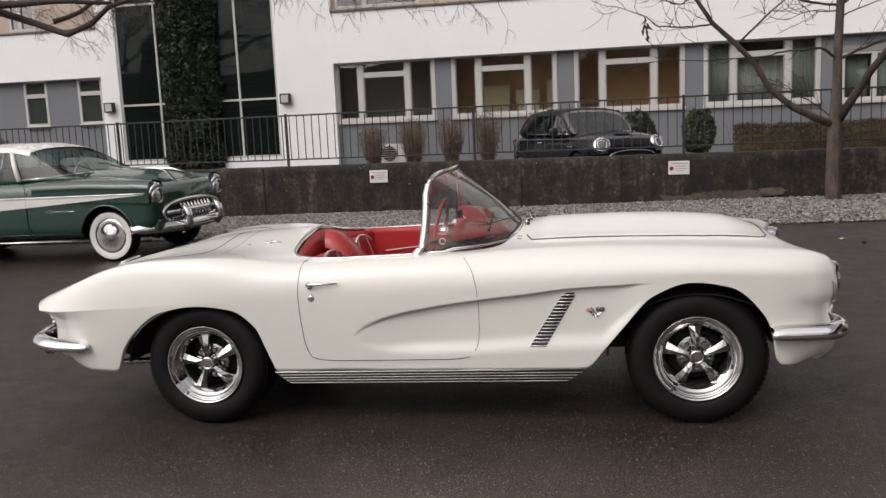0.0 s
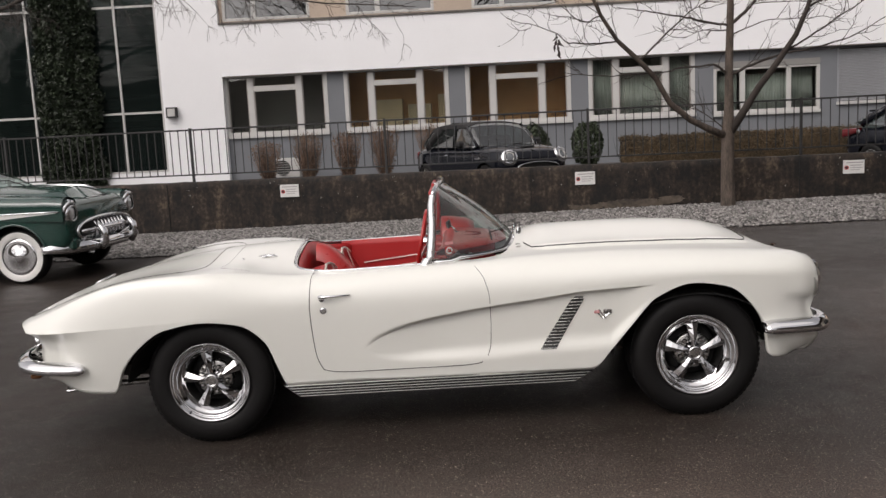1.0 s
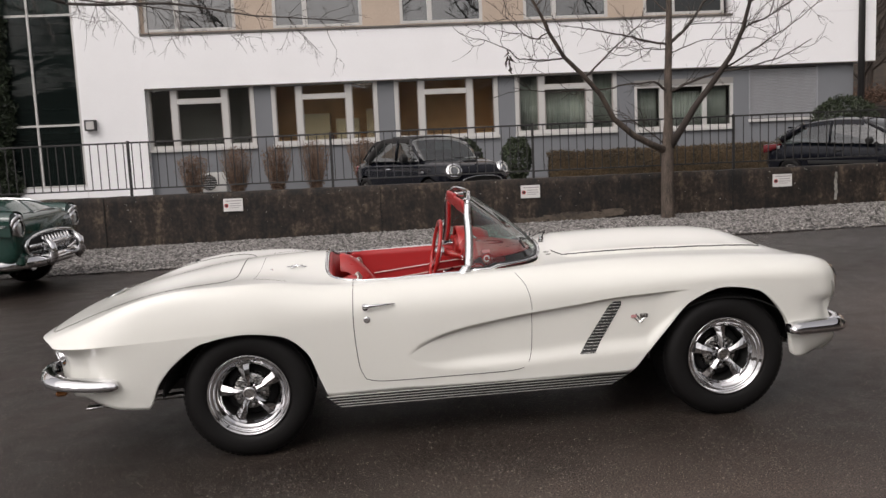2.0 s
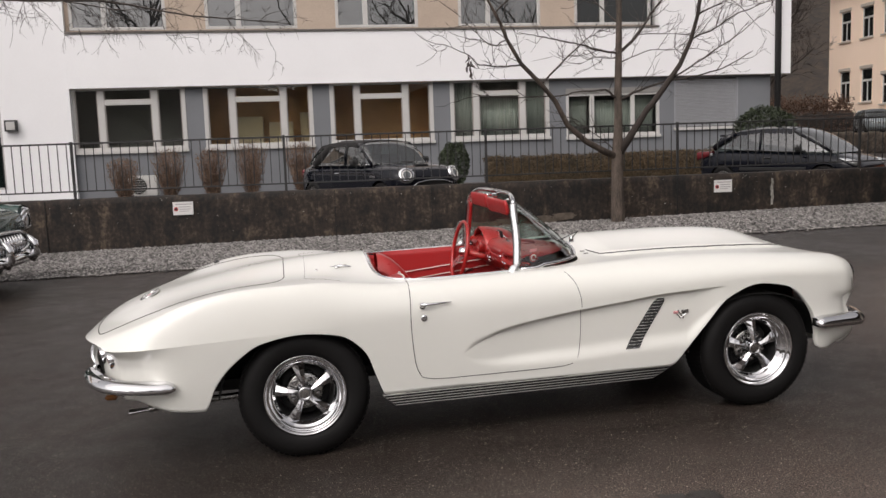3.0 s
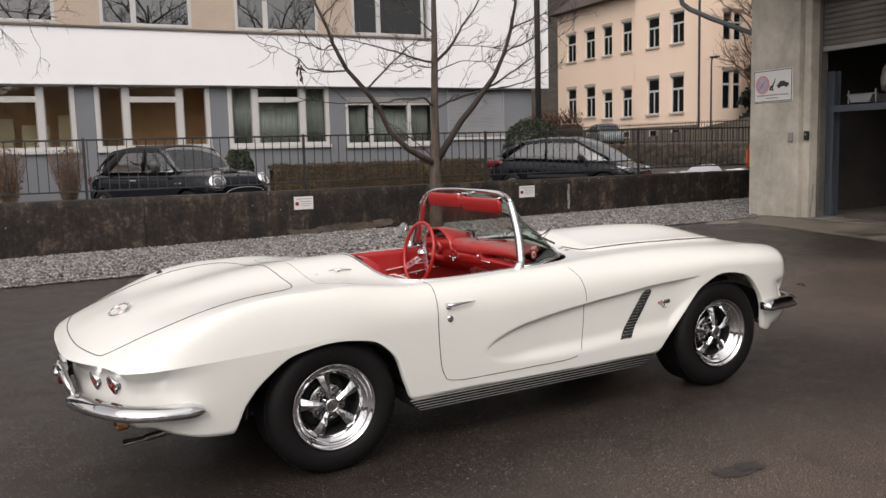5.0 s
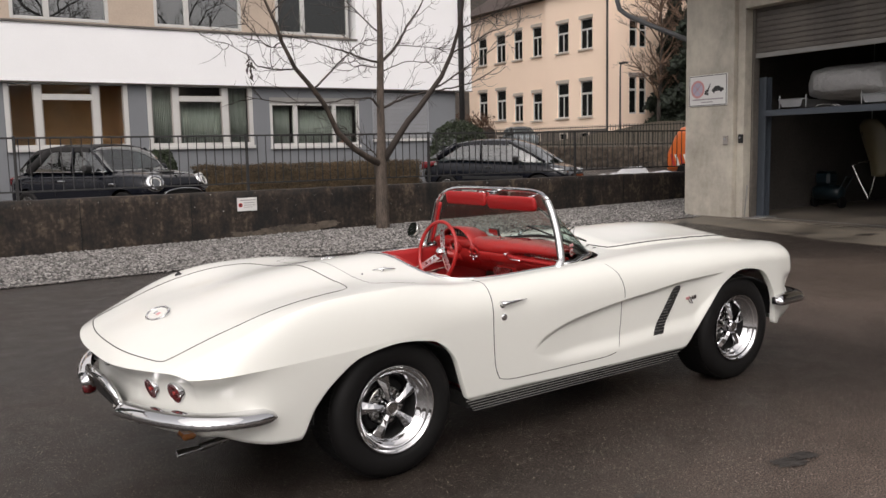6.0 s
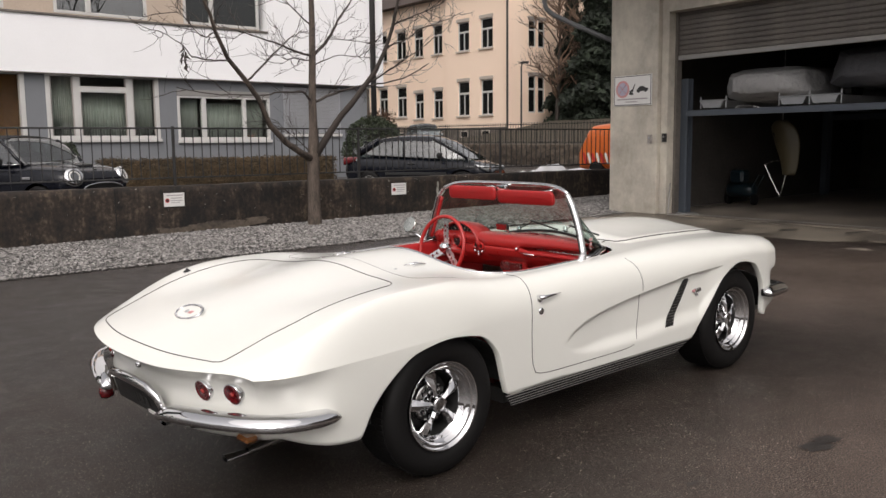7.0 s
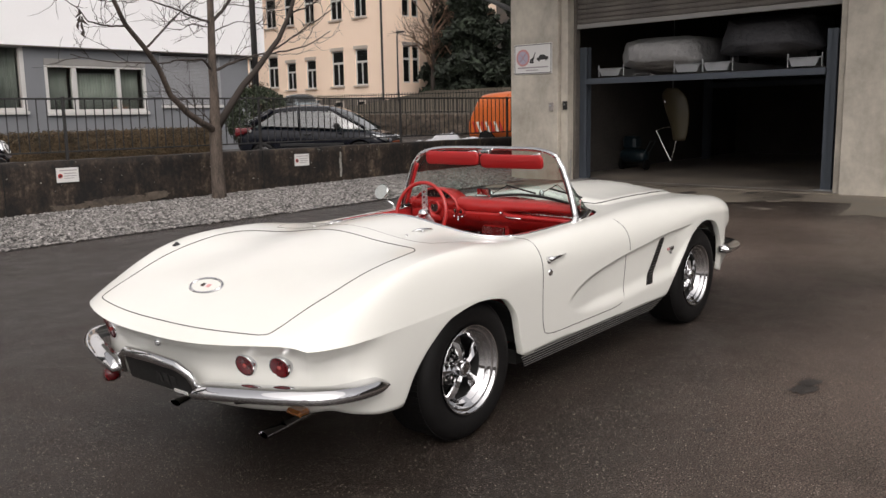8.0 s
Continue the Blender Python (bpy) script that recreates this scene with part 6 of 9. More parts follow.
for k, (u, v, z, h) in enumerate(((46.6, 42.3, 2.5, 15), (50.7, 45.8, 3, 17), (48.7, 47.0, 3, 12), (47, 37.3, 2, 15), (52, 38, 2.5, 18), (57.5, 42.5, 3, 20))):
    fir(u, v, z, h, 50 + k)
bare_crown("brown_tree", 46.5, 46.3, 3.0, 10, DRY_LEAF, "russet bare tree beside the cream house", 61)
bare_crown("brown_tree", 47.6, 45.0, 3.0, 9, DRY_LEAF, "russet bare tree beside the cream house", 66)
bare_crown("brown_tree", 40.0, 74.0, 2.5, 17, BARK_DARK, "tall bare tree beside the cream house", 62)
bare_crown("brown_tree", 35.0, 65.0, 2.0, 15, BARK_DARK, "tall bare tree beside the cream house", 63)
# unseen bare trees on the slope behind the yard, for the upper panes to mirror
for k, (x, y, h) in enumerate(((-26, -34, 15), (-12, -38, 17), (2, -33, 14), (14, -40, 17), (-40, -22, 16), (26, -36, 15))):
    bare_crown("brown_tree", x, y, -0.3, h, BARK_DARK, "bare tree on the slope behind the yard", 80 + k)
HEDGE_DRY = surface("dry_beech_leaf", (0.12, 0.062, 0.035), 0.8, dark=(0.05, 0.026, 0.016), scale=3, fine=14, amount=0.8, bump=0.1)
russet = thing("russet_hedge", SITE @ Matrix.Translation((34, 60, 1.4)), "tall russet beech hedge beside the house", "hedge")
leaves("leaf_mass", 9000, lambda r: (r.uniform(-2.5, 5.5), r.uniform(-0.8, 0.8), r.uniform(0, 2.8) * (1 + 0.1 * r.normal())), 0.09, HEDGE_DRY, russet, label="dry russet leaves")
part("core", tube([(x, 0, 1.2) for x in np.linspace(-2.4, 5.4, 12)], 0.7, 8), BARK_DARK, russet)
for u, v, r, s in ((7.37, 1.52, 0.08, 2.2), (8.22, 1.67, 0.075, 1.5), (9.12, 2.05, 0.05, 1.7), (9.25, 1.86, 0.03, 1.5), (7.72, 1.34, 0.03, 1.5), (7.6, 1.98, 0.03, 1.4), (8.45, 1.42, 0.03, 1.8), (8.15, 6.85, 0.34, 1.1)):
    scrap(u, v, r, s)


# a few fallen leaves on the yard
LEAF_DRY = surface("fallen_leaf_brown", (0.10, 0.05, 0.025), 0.7, dark=(0.04, 0.02, 0.012), scale=20, fine=90, amount=0.6, bump=0.2)
LEAF_PALE = surface("fallen_leaf_pale", (0.42, 0.34, 0.24), 0.7, scale=20, fine=90, amount=0.5, bump=0.2)
for k, (x, y) in enumerate(((4.9, 2.5), (4.05, 1.55), (4.5, 1.2), (4.0, 1.3), (3.6, 5.2), (3.75, 4.9), (2.6, 2.2), (2.2, 0.9))):
    rows = [[((i - 4) * 0.012, w * (0.028 * math.sin(math.pi * i / 8) + 0.001), 0.012 + 0.008 * math.cos(i + k) + 0.010 * w * w) for w in (-1, -0.5, 0, 0.5, 1)] for i in range(9)]
    lf = solid("fallen_leaf", grid(rows), LEAF_PALE if k % 3 == 1 else LEAF_DRY, pose(x, y, 0, 0, 0, 47 * k), "dry fallen leaf lying on the wet asphalt", "leaf", "fallen leaves", smooth=True)
    lf.modifiers.new("thickness", "SOLIDIFY").thickness = 0.0015

# ---- the white roadster ----
from mathutils.bvhtree import BVHTree

car = thing("roadster", Matrix.Translation((0, 0.015, 0)) @ Matrix.Diagonal((1, 1.03, 1, 1)), "cream white vintage open sports car with red interior and chrome wheels", "car")
TAIL, NOSE = -2.45, 1.80
crest_z = through_points([-2.385, -2.3, -2.07, -1.81, -1.535, -1.2, -0.97, -0.8, -0.6, -0.3, 0, 0.17, 0.36, 0.65, 0.94, 1.2, 1.49, 1.72, 1.84, 1.885],
                         [0.655, 0.699, 0.782, 0.879, 0.916, 0.918, 0.888, 0.872, 0.872, 0.878, 0.884, 0.889, 0.896, 0.902, 0.899, 0.888, 0.870, 0.850, 0.834, 0.815])
crest_y = through_points([-2.45, -2.07, -1.8, -1.3, -0.97, 0, 0.36, 0.9, 1.5, 1.8], [0.655, 0.765, 0.785, 0.765, 0.71, 0.70, 0.68, 0.66, 0.65, 0.62])
mid_z = through_points([-2.45, -2.4, -2.15, -1.855, -1.464, -1.2, -0.87, -0.75, 0.2, 0.39, 0.64, 0.96, 1.28, 1.5, 1.65, 1.75, 1.80],
                       [0.655, 0.695, 0.800, 0.868, 0.940, 0.965, 0.972, 0.960, 0.92, 0.950, 0.962, 0.963, 0.952, 0.932, 0.902, 0.865, 0.80])
dip_y = through_points([-2.45, -1.9, -1.2, -0.8, 0.3, 1.0, 1.8], [0.35, 0.42, 0.44, 0.46, 0.47, 0.45, 0.38])
dip_z = through_points([-2.42, -2.36, -2.07, -1.8, -1.5, -1.2, -0.87, 0.3, 0.64, 0.96, 1.28, 1.5, 1.72, 1.84],
                       [0.655, 0.695, 0.782, 0.860, 0.902, 0.918, 0.915, 0.905, 0.915, 0.912, 0.900, 0.880, 0.845, 0.80])
wide_z = through_points([-2.207, -1.9, -1.5, -1.3, -1.0, -0.7, -0.3, 0.3, 0.7, 1.0, 1.3, 1.6, 1.8, 1.95], [0.658, 0.668, 0.682, 0.689, 0.70, 0.70, 0.70, 0.72, 0.745, 0.762, 0.768, 0.75, 0.725, 0.70])
wide_y = through_points([-2.45, -2.43, -2.40, -2.35, -2.25, -2.0, -1.6, -1.3, -0.95, -0.6, 0, 0.5, 1.0, 1.28, 1.55, 1.70, 1.80], [0.768, 0.792, 0.808, 0.828, 0.848, 0.860, 0.862, 0.860, 0.842, 0.832, 0.835, 0.845, 0.862, 0.865, 0.85, 0.81, 0.735])
low_z = through_points([-2.6, -2.2, -2.05, -1.90, -1.802, -1.735, -1.645, -1.49, -1.295, -1.11, -0.972, -0.905, -0.878, -0.84, 0.70, 0.738, 0.828, 0.925, 1.07, 1.25, 1.425, 1.582, 1.635, 1.652, 1.668, 1.76, 1.95],
                       [0.385, 0.385, 0.350, 0.322, 0.314, 0.440, 0.545, 0.645, 0.674, 0.650, 0.545, 0.365, 0.306, 0.300, 0.300, 0.304, 0.400, 0.515, 0.670, 0.733, 0.706, 0.565, 0.450, 0.345, 0.312, 0.302, 0.36])
cove_top = through_points([-0.55, -0.467, -0.372, -0.218, 0.02, 0.205, 0.453, 0.678, 0.924, 1.1, 1.3], [0.478, 0.482, 0.538, 0.595, 0.639, 0.664, 0.690, 0.716, 0.728, 0.735, 0.74])
cove_low = through_points([-0.55, -0.467, -0.38, -0.232, 0.189, 0.468, 0.832, 1.3], [0.470, 0.472, 0.418, 0.386, 0.380, 0.394, 0.403, 0.41])
tail_under = through_points([0, 0.02, 0.06, 0.12, 0.18, 0.24, 0.32], [0, 0.028, 0.066, 0.080, 0.076, 0.080, 0.118])
nose_under = through_points([0, 0.05, 0.09, 0.125, 0.2, 0.25, 0.31, 0.36, 0.42], [0, -0.004, 0.002, 0.042, 0.036, 0.018, 0.0, 0.03, 0.10])



def eased(f, a, b, reach):
    """The same curve with its small waves ironed out, ends kept."""
    def g(x):
        w = min(reach, max(0.0, x - a), max(0.0, b - x))
        return sum(f(x + w * (k / 5 - 1)) * (1 + math.cos(math.pi * (k / 5 - 1))) for k in range(11)) / 10.0
    return g


crest_z, mid_z, wide_z = eased(crest_z, -2.385, 1.885, 0.22), eased(mid_z, -2.45, 1.80, 0.25), eased(wide_z, -2.2, 1.95, 0.2)


def sweep(s, y):
    y = abs(y)
    r = 0.26 * (max(0.0, -1.5 - s) / 0.95) ** 2 * (y / 0.85) ** 3.2
    f = 0.14 * (max(0.0, s - 1.2) / 0.6) ** 2 * (min(y, 0.8) / 0.75) ** 2
    return s + r + f


def cockpit_half(s):
    t = abs((s + 0.255) / 0.605)
    return 0.645 * (1 - t ** 5.5) ** (1 / 5.5) if t < 1 else 0.0


hood_half = through_points([0.44, 0.47, 0.55, 1.0, 1.5, 1.66, 1.70], [0.34, 0.46, 0.50, 0.49, 0.44, 0.40, 0.30])


def upper_row(s):
    """Points from the widest line over the crest to the middle, or to the cockpit's edge."""
    wy, cy, dy = wide_y(s), crest_y(s), dip_y(s)
    wx = sweep(s, wy)
    wz, cz, dz, mz = wide_z(wx), crest_z(sweep(s, cy)), dip_z(sweep(s, dy)), mid_z(s)
    cz = max(cz, wz + 0.004)
    ridge = smoothstep(-1.0, -1.75, s) + 0.0
    pts = []
    for k in range(15):
        a = math.pi / 2 * k / 14
        y = cy + (wy - cy) * math.cos(a) ** 0.92
        z = wz + (cz - wz) * math.sin(a) ** 0.95
        if ridge:
            t = k / 14
            y += ridge * (wy + (cy - wy) * t - y)
            z += ridge * (wz + (cz - wz) * (1 - (1 - t) ** 2.7) - z)
        pts.append((sweep(s, y), y, z))
    dip = 0.004 + 0.018 * smoothstep(-2.2, -1.7, s) * smoothstep(-0.8, -1.2, s) + 0.008 * smoothstep(0.3, 0.7, s) * smoothstep(1.75, 1.4, s)

    def over(y):
        t = math.pi * y / cy
        step = 0.022 * smoothstep(0.42, 0.56, s) * smoothstep(1.74, 1.5, s) * smoothstep(hood_half(s) + 0.022, hood_half(s) - 0.012, abs(y))
        return cz + (mz - cz) * (0.5 + 0.5 * math.cos(t)) - dip * math.sin(t) ** 2 + step
    yin = min(cockpit_half(s), cy - 0.03)
    for k in range(1, 33):
        y = cy + (yin - cy) * k / 32
        pts.append((sweep(s, y), y, over(y)))
    return pts


stations = list(np.linspace(TAIL, NOSE, 300))
for s0 in (-0.86, 0.35):
    stations += list(np.linspace(s0 - 0.03, s0 + 0.03, 25))
for s0 in (-0.91, 1.56, -1.81, 1.60):
    stations += list(np.linspace(s0 - 0.03, s0 + 0.03, 9))
stations = sorted(set(round(float(s), 5) for s in stations))
upper = [upper_row(s) for s in stations]

# the line from which the sides hang: tail, side, nose
perimeter = [("t", p) for p in upper[0][::-1]] + [("s", r[0]) for r in upper[1:-1]] + [("n", p) for p in upper[-1]]
flat = [Vector((p[0], p[1], 0)) for _, p in perimeter]


run = [0.0]
for a, b in zip(flat, flat[1:]):
    run.append(run[-1] + (b - a).length)


def plan_normal(i):
    """Which way is inwards, taken over a hand's width of the outline."""
    if i < 2:
        return Vector((1, 0, 0))
    if i > len(flat) - 3:
        return Vector((-1, 0, 0))
    reach = min(0.06, run[i], run[-1] - run[i])
    a, b = i, i
    while a > 0 and run[i] - run[a] < reach:
        a -= 1
    while b < len(flat) - 1 and run[b] - run[i] < reach:
        b += 1
    d = (flat[b] - flat[a]).normalized()
    return Vector((d.y, -d.x, 0))


lower = []
for i, (kind_of, p) in enumerate(perimeter):
    x, y, zw = p
    n = plan_normal(i)
    zs = low_z(x) if kind_of == "s" else (0.385 if kind_of == "t" else 0.31)
    zs = min(zs, zw - 0.012)
    span = zw - zs
    if kind_of == "s":
        k = smoothstep(-0.75, -0.47, x)
        zb, zt = zs + 0.35 * span, zs + 0.65 * span
        zb, zt = zb + (cove_low(x) - zb) * k, zt + (cove_top(x) - zt) * k
        zb = min(max(zb, zs + 0.002), zw - 0.009)
        zt = min(max(zt, zb + 0.003), zw - 0.005)
    else:
        zb, zt = zs + 0.35 * span, zs + 0.65 * span
    zl = list(np.linspace(zs, zb, 8)) + list(np.linspace(zb, zt - 0.0012, 18))[1:] + list(np.linspace(zt + 0.0012, zw, 8))
    deep = 0.026 * smoothstep(-0.47, -0.05, x) * smoothstep(1.06, 0.86, x) if kind_of == "s" else 0
    row = []
    for z in zl:
        drop = zw - z
        side = (0.028 + 0.022 * smoothstep(-0.95, -1.4, x)) * (max(0.0, drop) / 0.4) ** 1.4
        if kind_of == "n":
            u = nose_under(drop)
        elif kind_of == "t":
            u = tail_under(drop)
        else:
            w = smoothstep(-1.72, -2.15, x)
            u = side + (tail_under(drop) * (0.25 + 0.75 * smoothstep(-1.9, -2.2, x)) - side) * w
            g = smoothstep(1.68, 1.92, x)
            u += (nose_under(drop) - u) * g
        if deep and zb < z < zt:
            u += deep * smoothstep(0.0, 0.30, (z - zb) / max(1e-4, zt - zb))
        row.append((x + n.x * u, y + n.y * u, z))
    # turned-in lip
    lx, ly, lz = row[0]
    row.insert(0, (lx + n.x * 0.035, ly + n.y * 0.035, lz + 0.004))
    lower.append(row)

bm = bmesh.new()
top_side = bm.faces.layers.int.new("top_side")
grid(upper, bm)
for f in bm.faces:
    f[top_side] = 1
grid([r[::-1] for r in lower], bm)
for v in bm.verts:
    if abs(v.co.y) < 1e-4:
        v.co.y = 0
mirrored(bm)
bmesh.ops.remove_doubles(bm, verts=bm.verts, dist=2e-4)
bmesh.ops.recalc_face_normals(bm, faces=bm.faces)
bm.normal_update()
shell = BVHTree.FromBMesh(bm)

door_front = through_points([0.354, 0.368, 0.40, 0.462, 0.6, 0.70, 0.81, 0.886, 0.95], [0.09, 0.150, 0.186, 0.206, 0.213, 0.212, 0.190, 0.136, 0.10])
door_rear = through_points([0.354, 0.379, 0.42, 0.478, 0.69, 0.846, 0.95], [-0.60, -0.672, -0.700, -0.713, -0.725, -0.718, -0.71])
lid_half = through_points([-2.315, -2.307, -2.29, -2.26, -2.1, -1.95, -1.65, -1.48, -1.41, -1.375, -1.36], [0.572, 0.590, 0.602, 0.609, 0.624, 0.642, 0.645, 0.627, 0.58, 0.50, 0.42])


def lid_back(y):
    """The rear edge of the trunk lid: straight in the middle, coming forward at its corners."""
    return -2.386 + 0.068 * (abs(y) / 0.572) ** 2.4


def piece_of(c):
    if door_rear(c.z) < c.x < door_front(c.z) and c.z > 0.356 and abs(c.y) > 0.6:
        return "door_r" if c.y < 0 else "door_l"
    if c.z > 0.6 and abs(c.y) < 0.66:
        if lid_back(c.y) < c.x < -1.36 and abs(c.y) < (lid_half(c.x) if c.x > -2.315 else 0.572):
            return "lid"
        if 0.44 < c.x < 1.70 and abs(c.y) < hood_half(c.x):
            return "hood"
    return "body"


groups = {}
for f in bm.faces:
    groups.setdefault(piece_of(f.calc_center_median()), []).append(f)


def corner_normal(f, v):
    """Smooth everywhere, but for a crisp fold along the tail's ridge."""
    same = [g for g in v.link_faces if g[top_side] == f[top_side]]
    if len(same) == len(v.link_faces) or v.co.x > -1.0:
        return v.normal
    n = Vector()
    for g in same:
        n += g.normal * g.calc_area()
    return v.normal.lerp(n.normalized(), smoothstep(-1.0, -1.5, v.co.x)).normalized()


def shell_part(name, faces, parent, label):
    index, vs, ns, fs = {}, [], [], []
    for f in faces:
        row = []
        for v in f.verts:
            if v.index not in index:
                index[v.index] = len(vs)
                vs.append(tuple(v.co))
            row.append(index[v.index])
            ns.append(tuple(corner_normal(f, v)))
        fs.append(row)
    me = bpy.data.meshes.new(name)
    me.from_pydata(vs, [], fs)
    me.materials.append(CREAM)
    for p in me.polygons:
        p.use_smooth = True
    me.normals_split_custom_set(ns)
    ob = new(name, me)
    ob.parent = parent
    return tagged(ob, label)


bm.verts.index_update()
shell_part("body", groups["body"], car, "cream white fibreglass body shell")
door_r = shell_part("door", groups["door_r"], car, "cream door with a scooped side cove")
door_l = shell_part("door", groups["door_l"], car, "cream door with a scooped side cove")
lid = shell_part("trunk_lid", groups["lid"], car, "closed cream trunk lid")
hood = shell_part("hood", groups["hood"], car, "cream bonnet with a raised middle")
bm.free()


def on_top(x, y):
    hit = shell.ray_cast(Vector((x, y, 3)), Vector((0, 0, -1)))
    return hit[0] if hit[0] else Vector((x, y, 0.9))


def on_side(x, z, sign=-1):
    hit = shell.ray_cast(Vector((x, sign * 2.0, z)), Vector((0, -sign, 0)))
    return hit[0] if hit[0] else Vector((x, sign * 0.83, z))


def on_rear(y, z):
    hit = shell.ray_cast(Vector((-4, y, z)), Vector((1, 0, 0)))
    return (hit[0], hit[1]) if hit[0] else (Vector((-2.4, y, z)), Vector((-1, 0, 0)))


def seam(pts, parent, r=0.0022, mat=SEAM, name="gap"):
    return part(name, tube(pts, r, 5, caps=False), mat, parent, "thin panel gap" if mat is SEAM else "")


for sg, d in ((-1, door_r), (1, door_l)):
    zz = np.linspace(0.40, 0.872, 26)
    pts = [on_side(door_rear(z), z, sg) for z in zz[::-1]]
    pts += [on_side(x, 0.357 + 0.04 * abs((x + 0.25) / 0.46) ** 9, sg) for x in np.linspace(-0.68, 0.16, 30)]
    seam(pts, d)
    seam([on_side(door_front(z), z, sg) for z in zz], d, 0.0017)
    seam([on_top(door_rear(0.87), sg * y) for y in np.linspace(0.655, 0.76, 6)], d)
along = [-1.8375 - 0.4775 * math.cos(math.pi * k / 60) for k in range(61)]
pts = [on_top(x, -lid_half(x)) for x in along]
pts += [on_top(-1.36, y) for y in np.linspace(-0.42, 0.42, 20)]
pts += [on_top(x, lid_half(x)) for x in along[::-1]]
pts += [on_top(lid_back(y), y) for y in np.linspace(0.565, -0.565, 50)]
part("gap", tube(pts + pts[:1], 0.0027, 5, caps=False), SEAM, lid, "thin panel gap")
seam([on_top(-1.24 - 0.02 * abs(y / 0.6) ** 3 + 0.20 * max(0, abs(y) - 0.56) / 0.1, y) for y in np.linspace(-0.66, 0.66, 50)], car, 0.001)
pts = [on_top(x, -hood_half(x)) for x in np.linspace(0.44, 1.70, 40)] + [on_top(1.70, y) for y in np.linspace(-0.28, 0.28, 10)] + [on_top(x, hood_half(x)) for x in np.linspace(1.70, 0.44, 40)]
# tube thicker than the gap: paints in the shadow at the bonnet's step
part("gap", tube(pts + pts[:1], 0.0042, 5, caps=False), SEAM, hood, "dark bonnet gap, widened for the step's shadow")

# underside and wheel housings
part("underbody", boxes([(-2.0, 1.62, -0.45, 0.45, 0.31, 0.37), (-0.84, 0.70, -0.74, 0.74, 0.235, 0.309)]), UNDER, car, "black underside")
for x0 in (-1.295, 1.28):
    for sg in (-1, 1):
        rows = []
        for k in range(25):
            a = math.pi * (k / 24)
            rx, rz = 0.43, 0.30
            q = Vector((x0 + rx * math.cos(a), 0, 0.36 + rz * math.sin(a)))
            rows.append([(q.x, sg * 0.40, q.z), (q.x, sg * 0.80, q.z)])
        bm = grid(rows)
        bm.faces.new([bm.verts.new((x0 + 0.43 * math.cos(math.pi * k / 24), sg * 0.40, 0.36 + 0.30 * math.sin(math.pi * k / 24))) for k in range(25)])
        w = part("wheel_housing", bm, WELL, car, "black wheel housing")
        w.modifiers.new("thickness", "SOLIDIFY").thickness = 0.006


# wheels
WHEEL_CHROME = surface("worn_wheel_chrome", (0.62, 0.62, 0.63), 0.04, metal=1.0, dark=(0.60, 0.60, 0.61), scale=14, fine=70, amount=0.4, bump=0.0, rough_vary=0.025)
BARREL = surface("dark_wheel_barrel", (0.06, 0.06, 0.06), 0.45, metal=0.6, scale=8, fine=50, amount=0.4)


